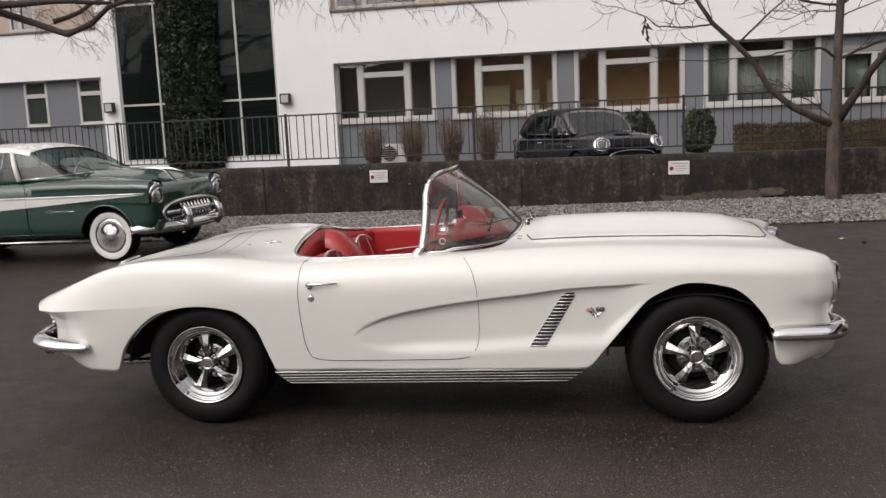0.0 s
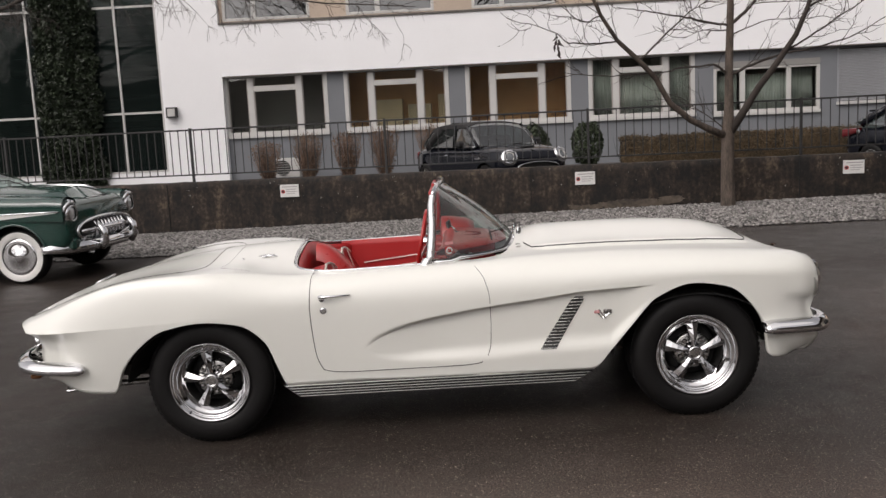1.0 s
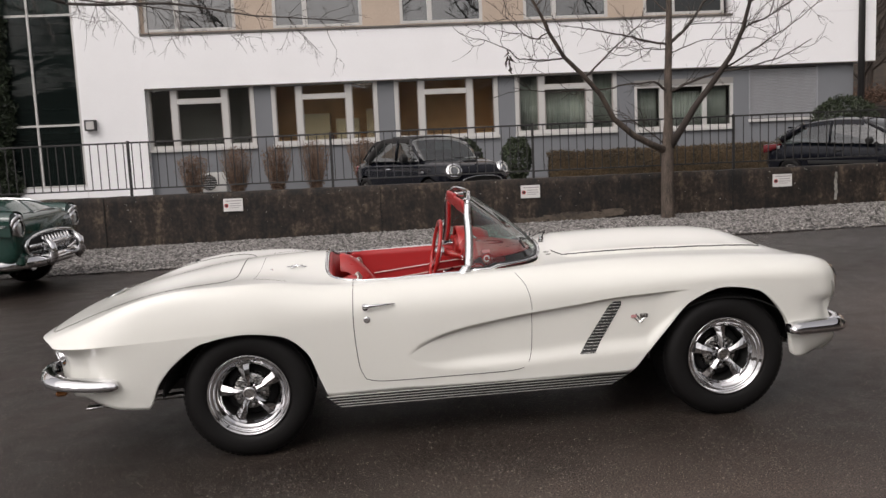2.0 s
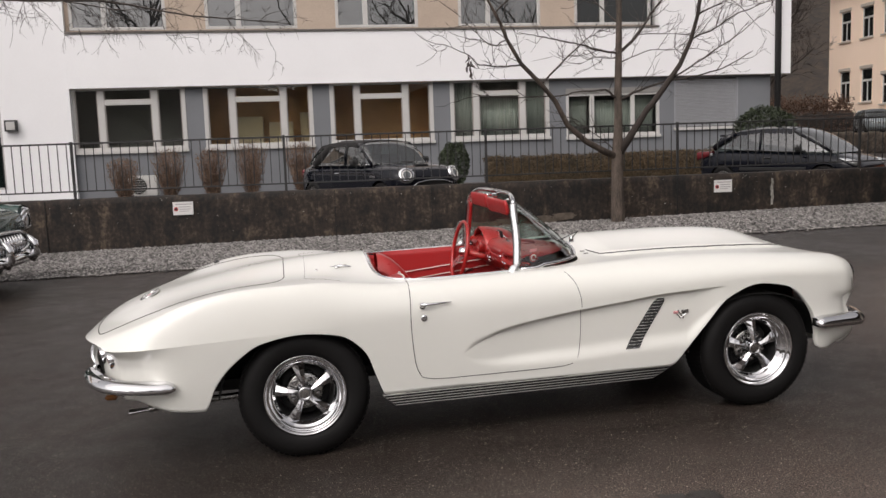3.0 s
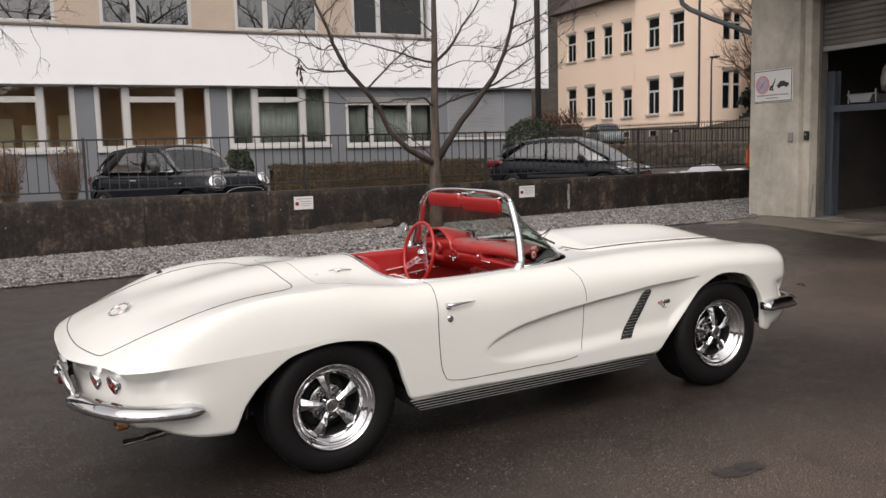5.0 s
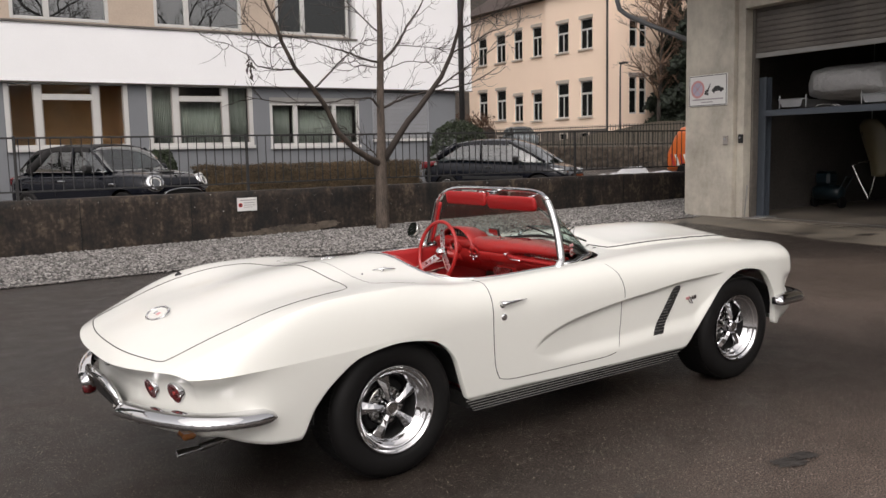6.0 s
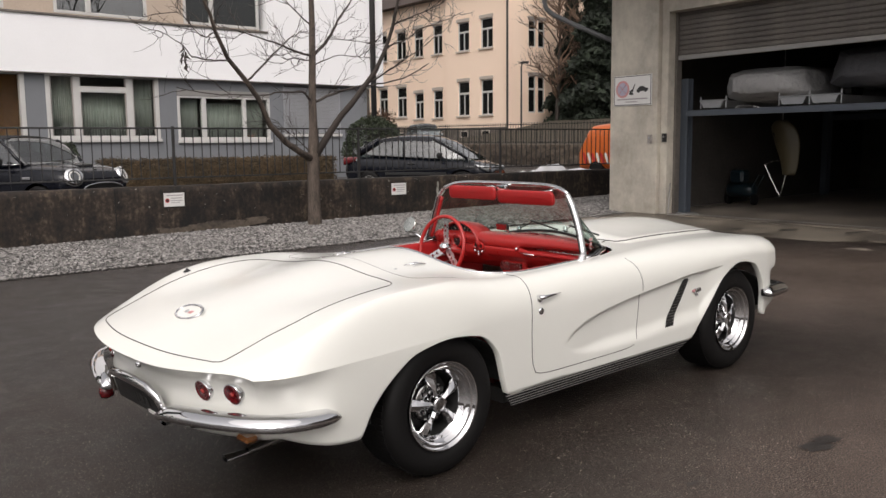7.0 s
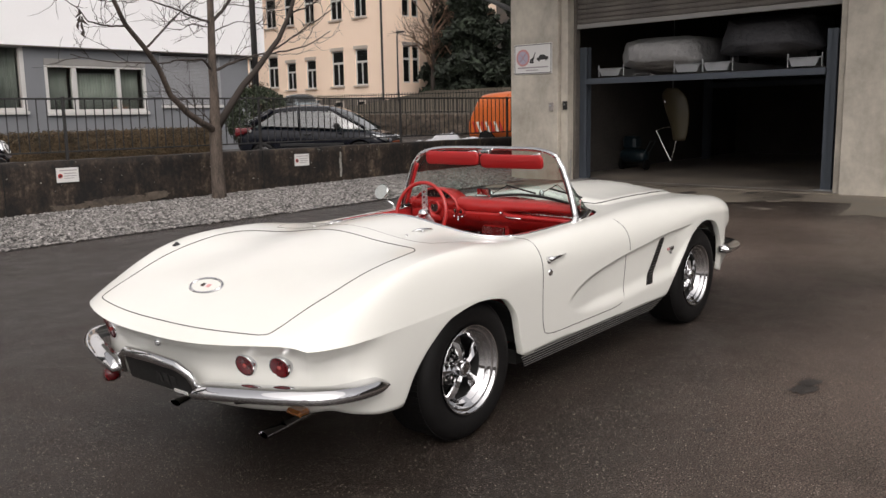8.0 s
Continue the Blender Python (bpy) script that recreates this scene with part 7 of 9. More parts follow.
def roadster_wheel(x, sg, turn, parent):
    w = thing("wheel", Matrix(), "", "")
    for key in list(w.keys()):
        del w[key]
    w.parent = parent
    w.matrix_basis = Matrix.Translation((x, sg * 0.665, 0.338)) @ (Matrix() if sg < 0 else Matrix.Rotation(math.pi, 4, "Z"))
    prof = [(0.205, 0.112), (0.232, 0.128), (0.276, 0.134), (0.310, 0.126), (0.332, 0.104), (0.340, 0.075), (0.340, -0.075), (0.332, -0.104), (0.310, -0.128), (0.276, -0.138), (0.240, -0.134), (0.216, -0.126), (0.205, -0.112)]
    bm = lathe(prof, 72)
    part("tyre", bm, TYRE, w, "fat black tyre", smooth=True)
    bm = bmesh.new()
    for k in range(72):                     # tread blocks
        a = math.tau * k / 72
        for j, y in enumerate((-0.075, -0.025, 0.025, 0.075)):
            b = a + (0.035 if j % 2 else 0)
            c = Vector((0.3395 * math.cos(b), y, 0.3395 * math.sin(b)))
            tdir, rdir = Vector((-math.sin(b), 0, math.cos(b))), Vector((math.cos(b), 0, math.sin(b)))
            q = [c + tdir * dx * 0.010 + Vector((0, dy * 0.021, 0)) + rdir * dz for dz in (-0.003, 0.0016) for dx, dy in ((-1, -1), (1, -1), (1, 1), (-1, 1))]
            vs = [bm.verts.new(p) for p in q]
            for f in ((4, 5, 6, 7), (0, 1, 5, 4), (1, 2, 6, 5), (2, 3, 7, 6), (3, 0, 4, 7)):
                bm.faces.new([vs[i] for i in f])
    tagged(part("tread", bm, TYRE, w, "shallow tread blocks"), kind="stuff")
    prof = [(0.200, -0.118), (0.209, -0.128), (0.214, -0.134), (0.213, -0.137), (0.206, -0.131), (0.200, -0.122), (0.196, -0.116), (0.192, -0.118), (0.186, -0.112), (0.180, -0.098), (0.172, -0.094), (0.167, -0.090), (0.163, -0.080), (0.158, -0.076), (0.153, -0.066)]
    part("barrel", lathe([(0.153, -0.067), (0.150, -0.02), (0.148, 0.05), (0.15, 0.1)], 48), BARREL, w, "dark inner barrel", smooth=True)
    part("rim", lathe(prof, 72), WHEEL_CHROME, w, "polished chrome rim", smooth=True)
    part("brake_drum", lathe([(0.0, -0.012), (0.10, -0.012), (0.135, 0.0), (0.14, 0.05)], 48), WELL, w, "dark brake drum", smooth=True)
    for k in range(5):
        a = math.tau * (k / 5) + turn
        rot = Matrix.Rotation(-a, 4, "Y")
        bm = bmesh.new()
        rows = []
        for r, half, y, thick in ((0.036, 0.014, -0.086, 0.034), (0.065, 0.0165, -0.086, 0.030), (0.095, 0.0225, -0.083, 0.026), (0.125, 0.0295, -0.076, 0.022), (0.153, 0.036, -0.068, 0.020)):
            rows.append([(r, y + thick, -half * 1.05), (r, y + 0.010, -half), (r, y + 0.002, -half * 0.86), (r, y - 0.010, 0), (r, y + 0.002, half * 0.86), (r, y + 0.010, half), (r, y + thick, half * 1.05)])
        grid(rows, bm)
        part("spoke", bm, WHEEL_CHROME, w, "flared chrome spoke with a ridge", m=rot)
        b = a + math.pi / 5
        part("wheel_nut", lathe([(0.0, -0.066), (0.009, -0.065), (0.0135, -0.058), (0.0135, -0.030)], 6, centre=(0.072 * math.cos(b), 0.0, 0.072 * math.sin(b))), WHEEL_CHROME, w)
    part("hub_plate", lathe([(0.0, -0.040), (0.088, -0.040), (0.096, -0.036), (0.100, -0.026), (0.102, 0.0)], 40), CHROME_DULL, w, "steel hub plate", smooth=True)
    part("hub_cap", lathe([(0.0, -0.104), (0.024, -0.104), (0.026, -0.108), (0.033, -0.108), (0.038, -0.102), (0.040, -0.09), (0.042, -0.075), (0.048, -0.068), (0.050, -0.02)], 40), WHEEL_CHROME, w, "ringed chrome hub cap", smooth=True)
    part("hub_badge", lathe([(0.0, -0.1065), (0.022, -0.1062), (0.023, -0.103)], 24), CHROME_DULL, w, "dull hub badge")
    part("valve", tube([(-0.12, -0.112, -0.155), (-0.115, -0.135, -0.15)], 0.004, 6), PLASTIC_BLACK, w)
    return w


roadster_wheel(-1.295, -1, radians(100), car)
roadster_wheel(1.28, -1, radians(92), car)
roadster_wheel(-1.295, 1, radians(70), car)
roadster_wheel(1.28, 1, radians(80), car)
part("axle", tube([(-1.295, -0.55, 0.33), (-1.295, 0.55, 0.33)], 0.04, 10), UNDER, car)
part("axle", tube([(1.28, -0.55, 0.33), (1.28, 0.55, 0.33)], 0.04, 10), UNDER, car)

# ribbed bright rocker panels
RIB_STEEL = surface("dull_rib_steel", (0.5, 0.49, 0.47), 0.48, metal=1.0, scale=9, fine=60, amount=0.3, bump=0.0)
for sg in (-1, 1):
    rk = part("rocker_panel", grid([[(x, sg * (y), z) for x in np.linspace(-0.90 + (0.302 - z) * 1.0, 0.755 - (0.302 - z) * 1.5, 20)] for y, z in ((0.808, 0.304), (0.806, 0.296), (0.795, 0.26), (0.775, 0.226))]), WELL, car, "dark ribbed sill panel")
    for k in range(5):
        z = 0.297 - 0.0165 * k
        y = 0.810 - 0.03 * ((0.304 - z) / 0.078) ** 1.3
        x0, x1 = -0.897 + (0.302 - z), 0.752 - (0.302 - z) * 1.5
        part("rib", tube([(x, sg * y, z) for x in np.linspace(x0, x1, 8)], 0.0019 if k else 0.0028, 6), RIB_STEEL, rk, "bright rib")

# slanted side vents with bars
for sg in (-1, 1):
    c0, c1 = Vector((0.505, 0, 0.42)), Vector((0.675, 0, 0.692))
    rows = []
    for t in np.linspace(0, 1, 14):
        p = c0.lerp(c1, t)
        half = 0.041 - 0.007 * t - (0.014 * max(0, (t - 0.9) / 0.1) ** 2)
        rows.append([on_side(p.x + half * e, p.z, sg) + Vector((0, sg * 0.0015, 0)) for e in (-1, -0.33, 0.33, 1)])
    vent = part("side_vent", grid(rows), PLASTIC_BLACK, car, "slanted dark side vent")
    for k in range(16):
        t = 0.02 + 0.94 * k / 15
        p = c0.lerp(c1, t)
        half = 0.040 - 0.007 * t
        a, b = on_side(p.x - half, p.z, sg), on_side(p.x + half, p.z, sg)
        part("vent_bar", tube([a + Vector((0, sg * 0.003, 0)), (a + b) / 2 + Vector((0, sg * 0.006, 0)), b + Vector((0, sg * 0.003, 0))], 0.0021, 6), CHROME_DULL, vent, "bright bar")

# crossed flag badges, door handles, locks
for sg in (-1, 1):
    b = on_side(0.79, 0.592, sg) + Vector((0, sg * 0.003, 0))
    badge = part("fender_badge", boxes([(b.x - 0.004, b.x + 0.004, b.y - 0.003, b.y + 0.003, b.z - 0.03, b.z + 0.03)]), CHROME, car, "small chrome badge of two crossed flags")
    badge.data.transform(Matrix.Translation(b) @ Matrix.Rotation(radians(-35), 4, "Y") @ Matrix.Translation(-b))
    part("badge_staff", tube([b + Vector((-0.035, 0, 0.02)), b + Vector((0.0, 0, -0.022)), b + Vector((0.045, 0, 0.008))], 0.0035, 6), CHROME, badge)
    bm = box(b.x - 0.042, b.x - 0.012, b.y - 0.004, b.y + 0.004, b.z + 0.004, b.z + 0.020, 0.003)
    part("flag", bm, SIGN_PINK, badge, "red enamel flag")
    bm = box(b.x + 0.006, b.x + 0.05, b.y - 0.004, b.y + 0.004, b.z + 0.0, b.z + 0.024, 0.003)
    part("flag", bm, CHROME_DULL, badge, "chequered metal flag")
    d = door_r if sg < 0 else door_l
    h = on_side(-0.645, 0.768, sg)
    y = h.y + sg * 0.022
    handle = part("door_handle", tube([(-0.665, h.y - sg * 0.004, 0.768), (-0.665, y, 0.770), (-0.635, y + sg * 0.004, 0.771), (-0.575, y - sg * 0.002, 0.772), (-0.507, y - sg * 0.012, 0.772)], [0.014, 0.013, 0.009, 0.006, 0.004], 10), CHROME, d, "slim chrome pull handle", smooth=True)
    part("push_button", lathe([(0.0, -0.012), (0.014, -0.01), (0.017, -0.002), (0.02, 0.006)], 20, "y", centre=(-0.660, h.y, 0.758)), CHROME, handle, smooth=True)
    lk = on_side(-0.655, 0.697, sg)
    part("door_lock", lathe([(0.0, sg * 0.005), (0.006, sg * 0.006), (0.014, sg * 0.006), (0.018, sg * 0.002), (0.019, -sg * 0.004)], 20, "y", centre=tuple(lk)), CHROME, d, "round chrome lock", smooth=True)

# belt trim round the cockpit
for sg in (-1, 1):
    pts = [on_top(x, sg * (cockpit_half(x) + 0.012)) for x in np.linspace(-0.72, -0.08, 26)]
    part("belt_trim", tube([p + Vector((0, 0, 0.003)) for p in pts], 0.0055, 8), CHROME, car, "chrome belt strip", smooth=True)
rear_edge = []
for k in range(60):
    a = math.pi * (k / 59)
    y = 0.63 * math.cos(a)
    x = -0.255 - 0.605 * max(0.0, 1 - abs(y / 0.645) ** 5.5) ** (1 / 5.5)
    rear_edge.append(on_top(x - 0.012, y) + Vector((0, 0, 0.002)))
part("rear_belt_trim", tube(rear_edge, 0.008, 8), CHROME, car, "curved chrome strip behind the seats", smooth=True)

# windscreen
POST_STEEL = surface("polished_post_steel", (0.80, 0.80, 0.80), 0.28, metal=0.9, scale=6, fine=50, amount=0.25, bump=0.0, rough_vary=0.05)


def ws_base(u):
    y = 0.655 * math.sin(u * math.pi / 2)
    x = 0.39 - 0.475 * abs(u) ** 2.4
    return Vector((x, y, 0))


def ws_low(u):
    p = ws_base(u)
    q = on_top(min(p.x, 0.45), p.y)
    z = q.z if q.z > 0.8 else 0.89
    return Vector((p.x, p.y, max(0.886, min(z, 0.965)) + 0.006))


def ws_high(u):
    return Vector((-0.012 - 0.052 * abs(u) ** 2.2, 0.545 * u, 1.280 - 0.070 * abs(u) ** 7))


us = np.linspace(-1, 1, 41)
rows = []
for t in np.linspace(0, 1, 15):
    row = []
    for u in us:
        a, b = ws_low(u), ws_high(u)
        p = a.lerp(b, t)
        p.x += 0.03 * math.sin(math.pi * t) * (1 - 0.7 * abs(u))
        p.y += 0.006 * math.sin(math.pi * t) * u
        row.append(p)
    rows.append(row)
wscreen = part("windscreen", grid(rows), WINDSCREEN, car, "clear wrap-around windscreen", smooth=True)
wscreen.visible_shadow = False
part("frame_header", tube([p + Vector((0, 0, 0.008)) for p in rows[-1][1:-1]], 0.013, 10, flat=1.0), CHROME, wscreen, "chrome top rail", smooth=True)
for j in (0, -1):
    pts = [rows[i][j] for i in range(15)]
    sgn = -1 if j == 0 else 1
    post = [pts[0] + Vector((-0.03, sgn * 0.012, -0.012)), pts[0] + Vector((-0.014, sgn * 0.008, 0.02))] + [p + Vector((-0.004, sgn * 0.004, 0)) for p in pts[1:-1]] + [rows[-1][1 if j == 0 else -2] + Vector((0, 0, 0.010))]
    bars = []
    for k, p in enumerate(post):
        w = 0.023 - 0.004 * k / (len(post) - 1) + (0.012 if k == 0 else 0.004 if k == 1 else 0)
        bars.append([p + Vector((-w, -sgn * 0.010, 0)), p + Vector((-w, sgn * 0.004, 0)), p + Vector((0, sgn * 0.013, 0.002)), p + Vector((w * 0.8, sgn * 0.004, 0)), p + Vector((w * 0.8, -sgn * 0.010, 0))])
    part("frame_post", weld(grid(bars, loop=True)), POST_STEEL, wscreen, "broad chrome windscreen post", smooth=True)
    part("post_seal", tube([p + Vector((-0.025, -sgn * 0.006, 0)) for p in pts[1:-1]], 0.0045, 6), PLASTIC_BLACK, wscreen, "black rubber seal", smooth=True)
    part("post_lining", tube([p + Vector((0.004, -sgn * 0.018, -0.002)) for p in pts[1:-1]], 0.012, 8), RED_VINYL, wscreen, "red padded inner face of the post", smooth=True)
part("frame_base", tube([p + Vector((0.004, 0, -0.004)) for p in rows[0]], 0.011, 8), CHROME, wscreen, "chrome base strip", smooth=True)
part("base_gasket", tube([p + Vector((-0.012, 0, 0.004)) for p in rows[0]], 0.009, 6), PLASTIC_BLACK, wscreen, "black rubber gasket", smooth=True)
# round sticker in the corner of the glass
sp = rows[2][1]
st = part("sticker", lathe([(0.0, -0.001), (0.026, -0.001)], 24, "y"), SIGN_RED, wscreen, "round red sticker inside the glass", m=Matrix.Translation(rows[2][2] + Vector((0, 0.006, 0))) @ Matrix.Rotation(radians(20), 4, "Z"))
part("sticker_ring", lathe([(0.012, -0.0022), (0.019, -0.0022)], 24, "y"), SIGN_WHITE, st)
part("sticker_bar", box(-0.024, 0.024, -0.002, 0.0, 0.032, 0.048), SIGN_PINK, st, "pale red printed bar")
for y0, y1 in ((-0.10, -0.40), (0.30, -0.02)):
    a = on_top(0.43, y0) + Vector((0, 0, 0.02))
    wiper = part("wiper", tube([a, a + Vector((0.0, (y1 - y0) * 0.4, 0.06)), Vector((0.325 - 0.2 * abs(y1), y1, 1.0))], 0.003, 6), PLASTIC_BLACK, car, "black wiper arm")
    part("pivot", lathe([(0.0, 0.02), (0.012, 0.018), (0.016, 0.0), (0.018, -0.02)], 14, "z", centre=tuple(a)), CHROME, wiper)
    part("blade", tube([Vector((0.33 - 0.2 * abs(y1), y1 - 0.10, 0.975)), Vector((0.325 - 0.2 * abs(y1), y1 + 0.12, 1.02))], 0.006, 5), PLASTIC_BLACK, wiper)

# sun visors
for y0, y1, z, tilt in ((-0.425, 0.02, 1.212, 12), (0.035, 0.45, 1.226, 6)):
    ring = []
    for cy, cz, a0 in ((y1 - 0.028, 0.014, 0), (y0 + 0.028, 0.014, 90), (y0 + 0.028, -0.014, 180), (y1 - 0.028, -0.014, 270)):
        ring += [(cy + 0.028 * math.cos(radians(a0 + 15 * k)), cz + 0.028 * math.sin(radians(a0 + 15 * k))) for k in range(7)]
    my = (y0 + y1) / 2
    rows = [[(x, my + (y - my) * (1 - q / (y1 - y0) * 2), zz * (1 - q / 0.042)) for y, zz in ring] for x, q in ((-0.011, 0.041), (-0.011, 0.008), (-0.006, 0.0), (0.006, 0.0), (0.011, 0.008), (0.011, 0.041))]
    part("sun_visor", weld(grid([row + row[:1] for row in rows])), RED_VINYL, car, "padded red sun visor", m=Matrix.Translation((-0.068, 0, z)) @ Matrix.Rotation(radians(-tilt), 4, "Y"), smooth=True)
    part("visor_clip", tube([(-0.05, y0 + 0.02, 1.262), (-0.066, y0 + 0.035, z + 0.045), (-0.066, y0 + 0.08, z + 0.038)], 0.006, 6), CHROME, car, smooth=True)
part("visor_bracket", box(-0.055, -0.015, -0.03, 0.05, 1.252, 1.278, 0.006), CHROME, car)

# interior
tub = part("interior_tub", boxes([(-0.80, 0.42, -0.63, 0.63, 0.305, 0.34)]), RED_CARPET, car, "dark red carpet floor")
for sg in (-1, 1):
    rows = []
    for z in (0.34, 0.5, 0.7, 0.84, 0.878):
        rows.append([(x, sg * (min(cockpit_half(x), 0.64) - 0.004 - (0.01 if z < 0.8 else 0)), z) for x in np.linspace(-0.74, 0.30, 30)])
    pan = part("door_panel", grid(rows), RED_VINYL, car, "red vinyl door panel with white piping", smooth=True)
    pan.modifiers.new("thickness", "SOLIDIFY").thickness = 0.012
    for z0, z1 in ((0.72, 0.79), (0.66, 0.74)):
        part("piping", tube([(x, sg * 0.618, z0 + (z1 - z0) * t) for t, x in ((t, -0.6 + 0.75 * t) for t in np.linspace(0, 1, 12))], 0.004, 6), PIPING, pan, "thin white piping")
    part("window_crank", tube([(-0.12, sg * 0.60, 0.70), (-0.05, sg * 0.59, 0.72)], 0.008, 8), CHROME, pan)
rows = []
for k in range(31):
    y = -0.62 + 1.24 * k / 30
    xr = -0.255 - 0.595 * max(0.0, 1 - abs(y / 0.645) ** 5.5) ** (1 / 5.5)
    rows.append([(xr + 0.0, y, on_top(xr - 0.02, y).z - 0.012), (xr + 0.02, y, 0.84), (xr + 0.03, y, 0.34)])
bulk = part("rear_bulkhead", grid(rows), RED_VINYL, car, "red trimmed bulkhead", smooth=True)
bulk.modifiers.new("thickness", "SOLIDIFY").thickness = 0.01
rows = []
for k in range(13):
    t = k / 12
    w = 0.10 + 0.02 * math.sin(math.pi * t)
    x, z = -0.80 + 0.34 * t, 0.955 - 0.42 * t ** 1.8
    rows.append([(x, -w, z - 0.10), (x, -w * 0.8, z - 0.015), (x, 0, z), (x, w * 0.8, z - 0.015), (x, w, z - 0.10)])
part("waterfall", grid(rows), RED_PAINT, car, "red painted fairing between the seats", smooth=True)


def bucket_seat(y0, parent):
    seat = part("seat", box(-0.62, -0.12, y0 - 0.23, y0 + 0.23, 0.36, 0.54, 0.05), RED_VINYL, parent, "red vinyl bucket seat")
    rows = []
    for j in range(15):
        t = j / 14
        row = []
        for k in range(17):
            a = -1 + 2 * k / 16
            wdt = 0.245 * (1 - 0.25 * t ** 3)
            z = 0.50 + 0.365 * t - 0.05 * abs(a) ** 3 * t
            x = -0.60 - 0.10 * t + 0.05 * a * a * (1 - 0.5 * t) - 0.02 * math.cos(a * 9) * (1 - abs(a)) * 0.3
            row.append((x, y0 + a * wdt, z))
        rows.append(row)
    back = part("backrest", grid(rows), RED_VINYL, seat, "curved red backrest with pleats", smooth=True)
    m = back.modifiers.new("thickness", "SOLIDIFY")
    m.thickness, m.offset = 0.08, -1
    part("piping", tube([Vector(p) for p in rows[-1]], 0.006, 6), PIPING, seat, "white seat piping")
    for a in (-0.5, 0.5):
        k = int(8 + a * 8)
        part("piping", tube([Vector(r[k]) + Vector((0.004, 0, 0)) for r in rows], 0.0035, 5), PIPING, seat, "white seat piping")


bucket_seat(-0.33, car)
bucket_seat(0.33, car)

# dashboard: padded top, gauges before the driver, a cove with a padded bar before the passenger
def dash_edge(y):
    return -0.020 - 0.035 * abs(y / 0.62) ** 3


rows = []
for k in range(97):
    y = -0.62 + 1.24 * k / 96
    xb = dash_edge(y)
    xf = max(0.36 - 0.47 * abs(y / 0.64) ** 2.4, xb + 0.10)
    c = smoothstep(-0.085, -0.17, y)
    w = max(0.0, min(1.0, (-0.09 - y) / 0.30)) ** 0.5
    d = smoothstep(0.17, 0.22, y)
    zm = 0.890
    rows.append([(xf, y, 0.925), (xb + 0.5 * (xf - xb), y, 0.948), (xb + 0.07, y, 0.956), (xb + 0.03, y, 0.952), (xb + 0.006, y, 0.940), (xb - 0.004, y, 0.924),
                 (xb + 0.004 * c + 0.016 * d, y, zm + 0.030 * w + 0.012 * (1 - c)), (xb + 0.045 * c + 0.022 * d, y, zm + 0.024 * w), (xb + 0.062 * c + 0.024 * d, y, zm),
                 (xb + 0.050 * c + 0.024 * d, y, zm - 0.016 * w), (xb + 0.004 + 0.02 * d, y, zm - 0.022), (xb + 0.006 + 0.02 * d, y, zm - 0.045), (xb + 0.03, y, 0.822), (xb + 0.08, y, 0.79), (xb + 0.12, y, 0.74)])
dash = part("dashboard", grid(rows), RED_PAINT, car, "red padded dashboard with a cove before the passenger", smooth=True)
dash.modifiers.new("thickness", "SOLIDIFY").thickness = 0.008
gauges = Matrix.Translation((0.0, 0.415, 0.876)) @ Matrix.Diagonal((1, 1, 0.80, 1))
bm = lathe([(0.172, -0.035), (0.182, -0.045), (0.190, -0.035), (0.188, 0.02), (0.165, 0.12), (0.135, 0.17)], 48, "x")
bmesh.ops.delete(bm, geom=[v for v in bm.verts if v.co.z < -0.02], context="VERTS")
hoodlet = part("instrument_hood", bm, RED_PAINT, dash, "arched red instrument hood", m=gauges, smooth=True)
hoodlet.modifiers.new("thickness", "SOLIDIFY").thickness = 0.008
bm = lathe([(0.0, 0.0), (0.172, 0.0)], 48, "x")
bmesh.ops.delete(bm, geom=[v for v in bm.verts if v.co.z < -0.03], context="VERTS")
part("speedometer", bm, DIAL, dash, "black half-round speedometer", m=gauges)
for k in range(13):
    a = math.pi * (0.06 + 0.88 * k / 12)
    cs, sn = math.cos(a), math.sin(a)
    part("dial_mark", tube([(-0.004, 0.126 * cs, 0.126 * sn), (-0.004, 0.150 * cs, 0.150 * sn)], 0.0028, 4), DIAL_INK, dash, m=gauges)
for y, z, r in ((0.422, 0.898, 0.040), (0.268, 0.879, 0.019), (0.224, 0.877, 0.019), (0.560, 0.879, 0.019), (0.602, 0.877, 0.017)):
    x = -0.035 if r > 0.03 else -0.012
    g = part("gauge", lathe([(0.0, 0.0), (r * 0.84, 0.0), (r * 0.87, -0.010), (r, -0.018), (r * 1.14, -0.014), (r * 1.20, 0.02), (r * 1.3, 0.05)], 28, "x"), RED_PAINT, dash, "red gauge bezel", m=Matrix.Translation((x, y, z)), smooth=True)
    part("dial", lathe([(0.0, -0.002), (r * 0.8, -0.002)], 24, "x"), DIAL, g, "black dial face")
    for a in range(0, 271, 45):
        cs, sn = math.cos(radians(a - 45)), math.sin(radians(a - 45))
        part("dial_tick", tube([(-0.003, r * 0.58 * cs, r * 0.58 * sn), (-0.003, r * 0.74 * cs, r * 0.74 * sn)], 0.0011, 4), DIAL_INK, g)
    part("needle", tube([(-0.004, 0, 0), (-0.004, r * 0.45, r * 0.40)], 0.0013, 4), DIAL_INK, g)
for y, z in ((0.275, 0.842), (0.243, 0.838), (0.212, 0.842), (0.243, 0.822)):
    part("dash_knob", lathe([(0.0, -0.022), (0.007, -0.021), (0.009, -0.012), (0.005, -0.006), (0.006, 0.02)], 14, "x", centre=(-0.005, y, z)), CHROME, dash, "small chrome pull knob", smooth=True)
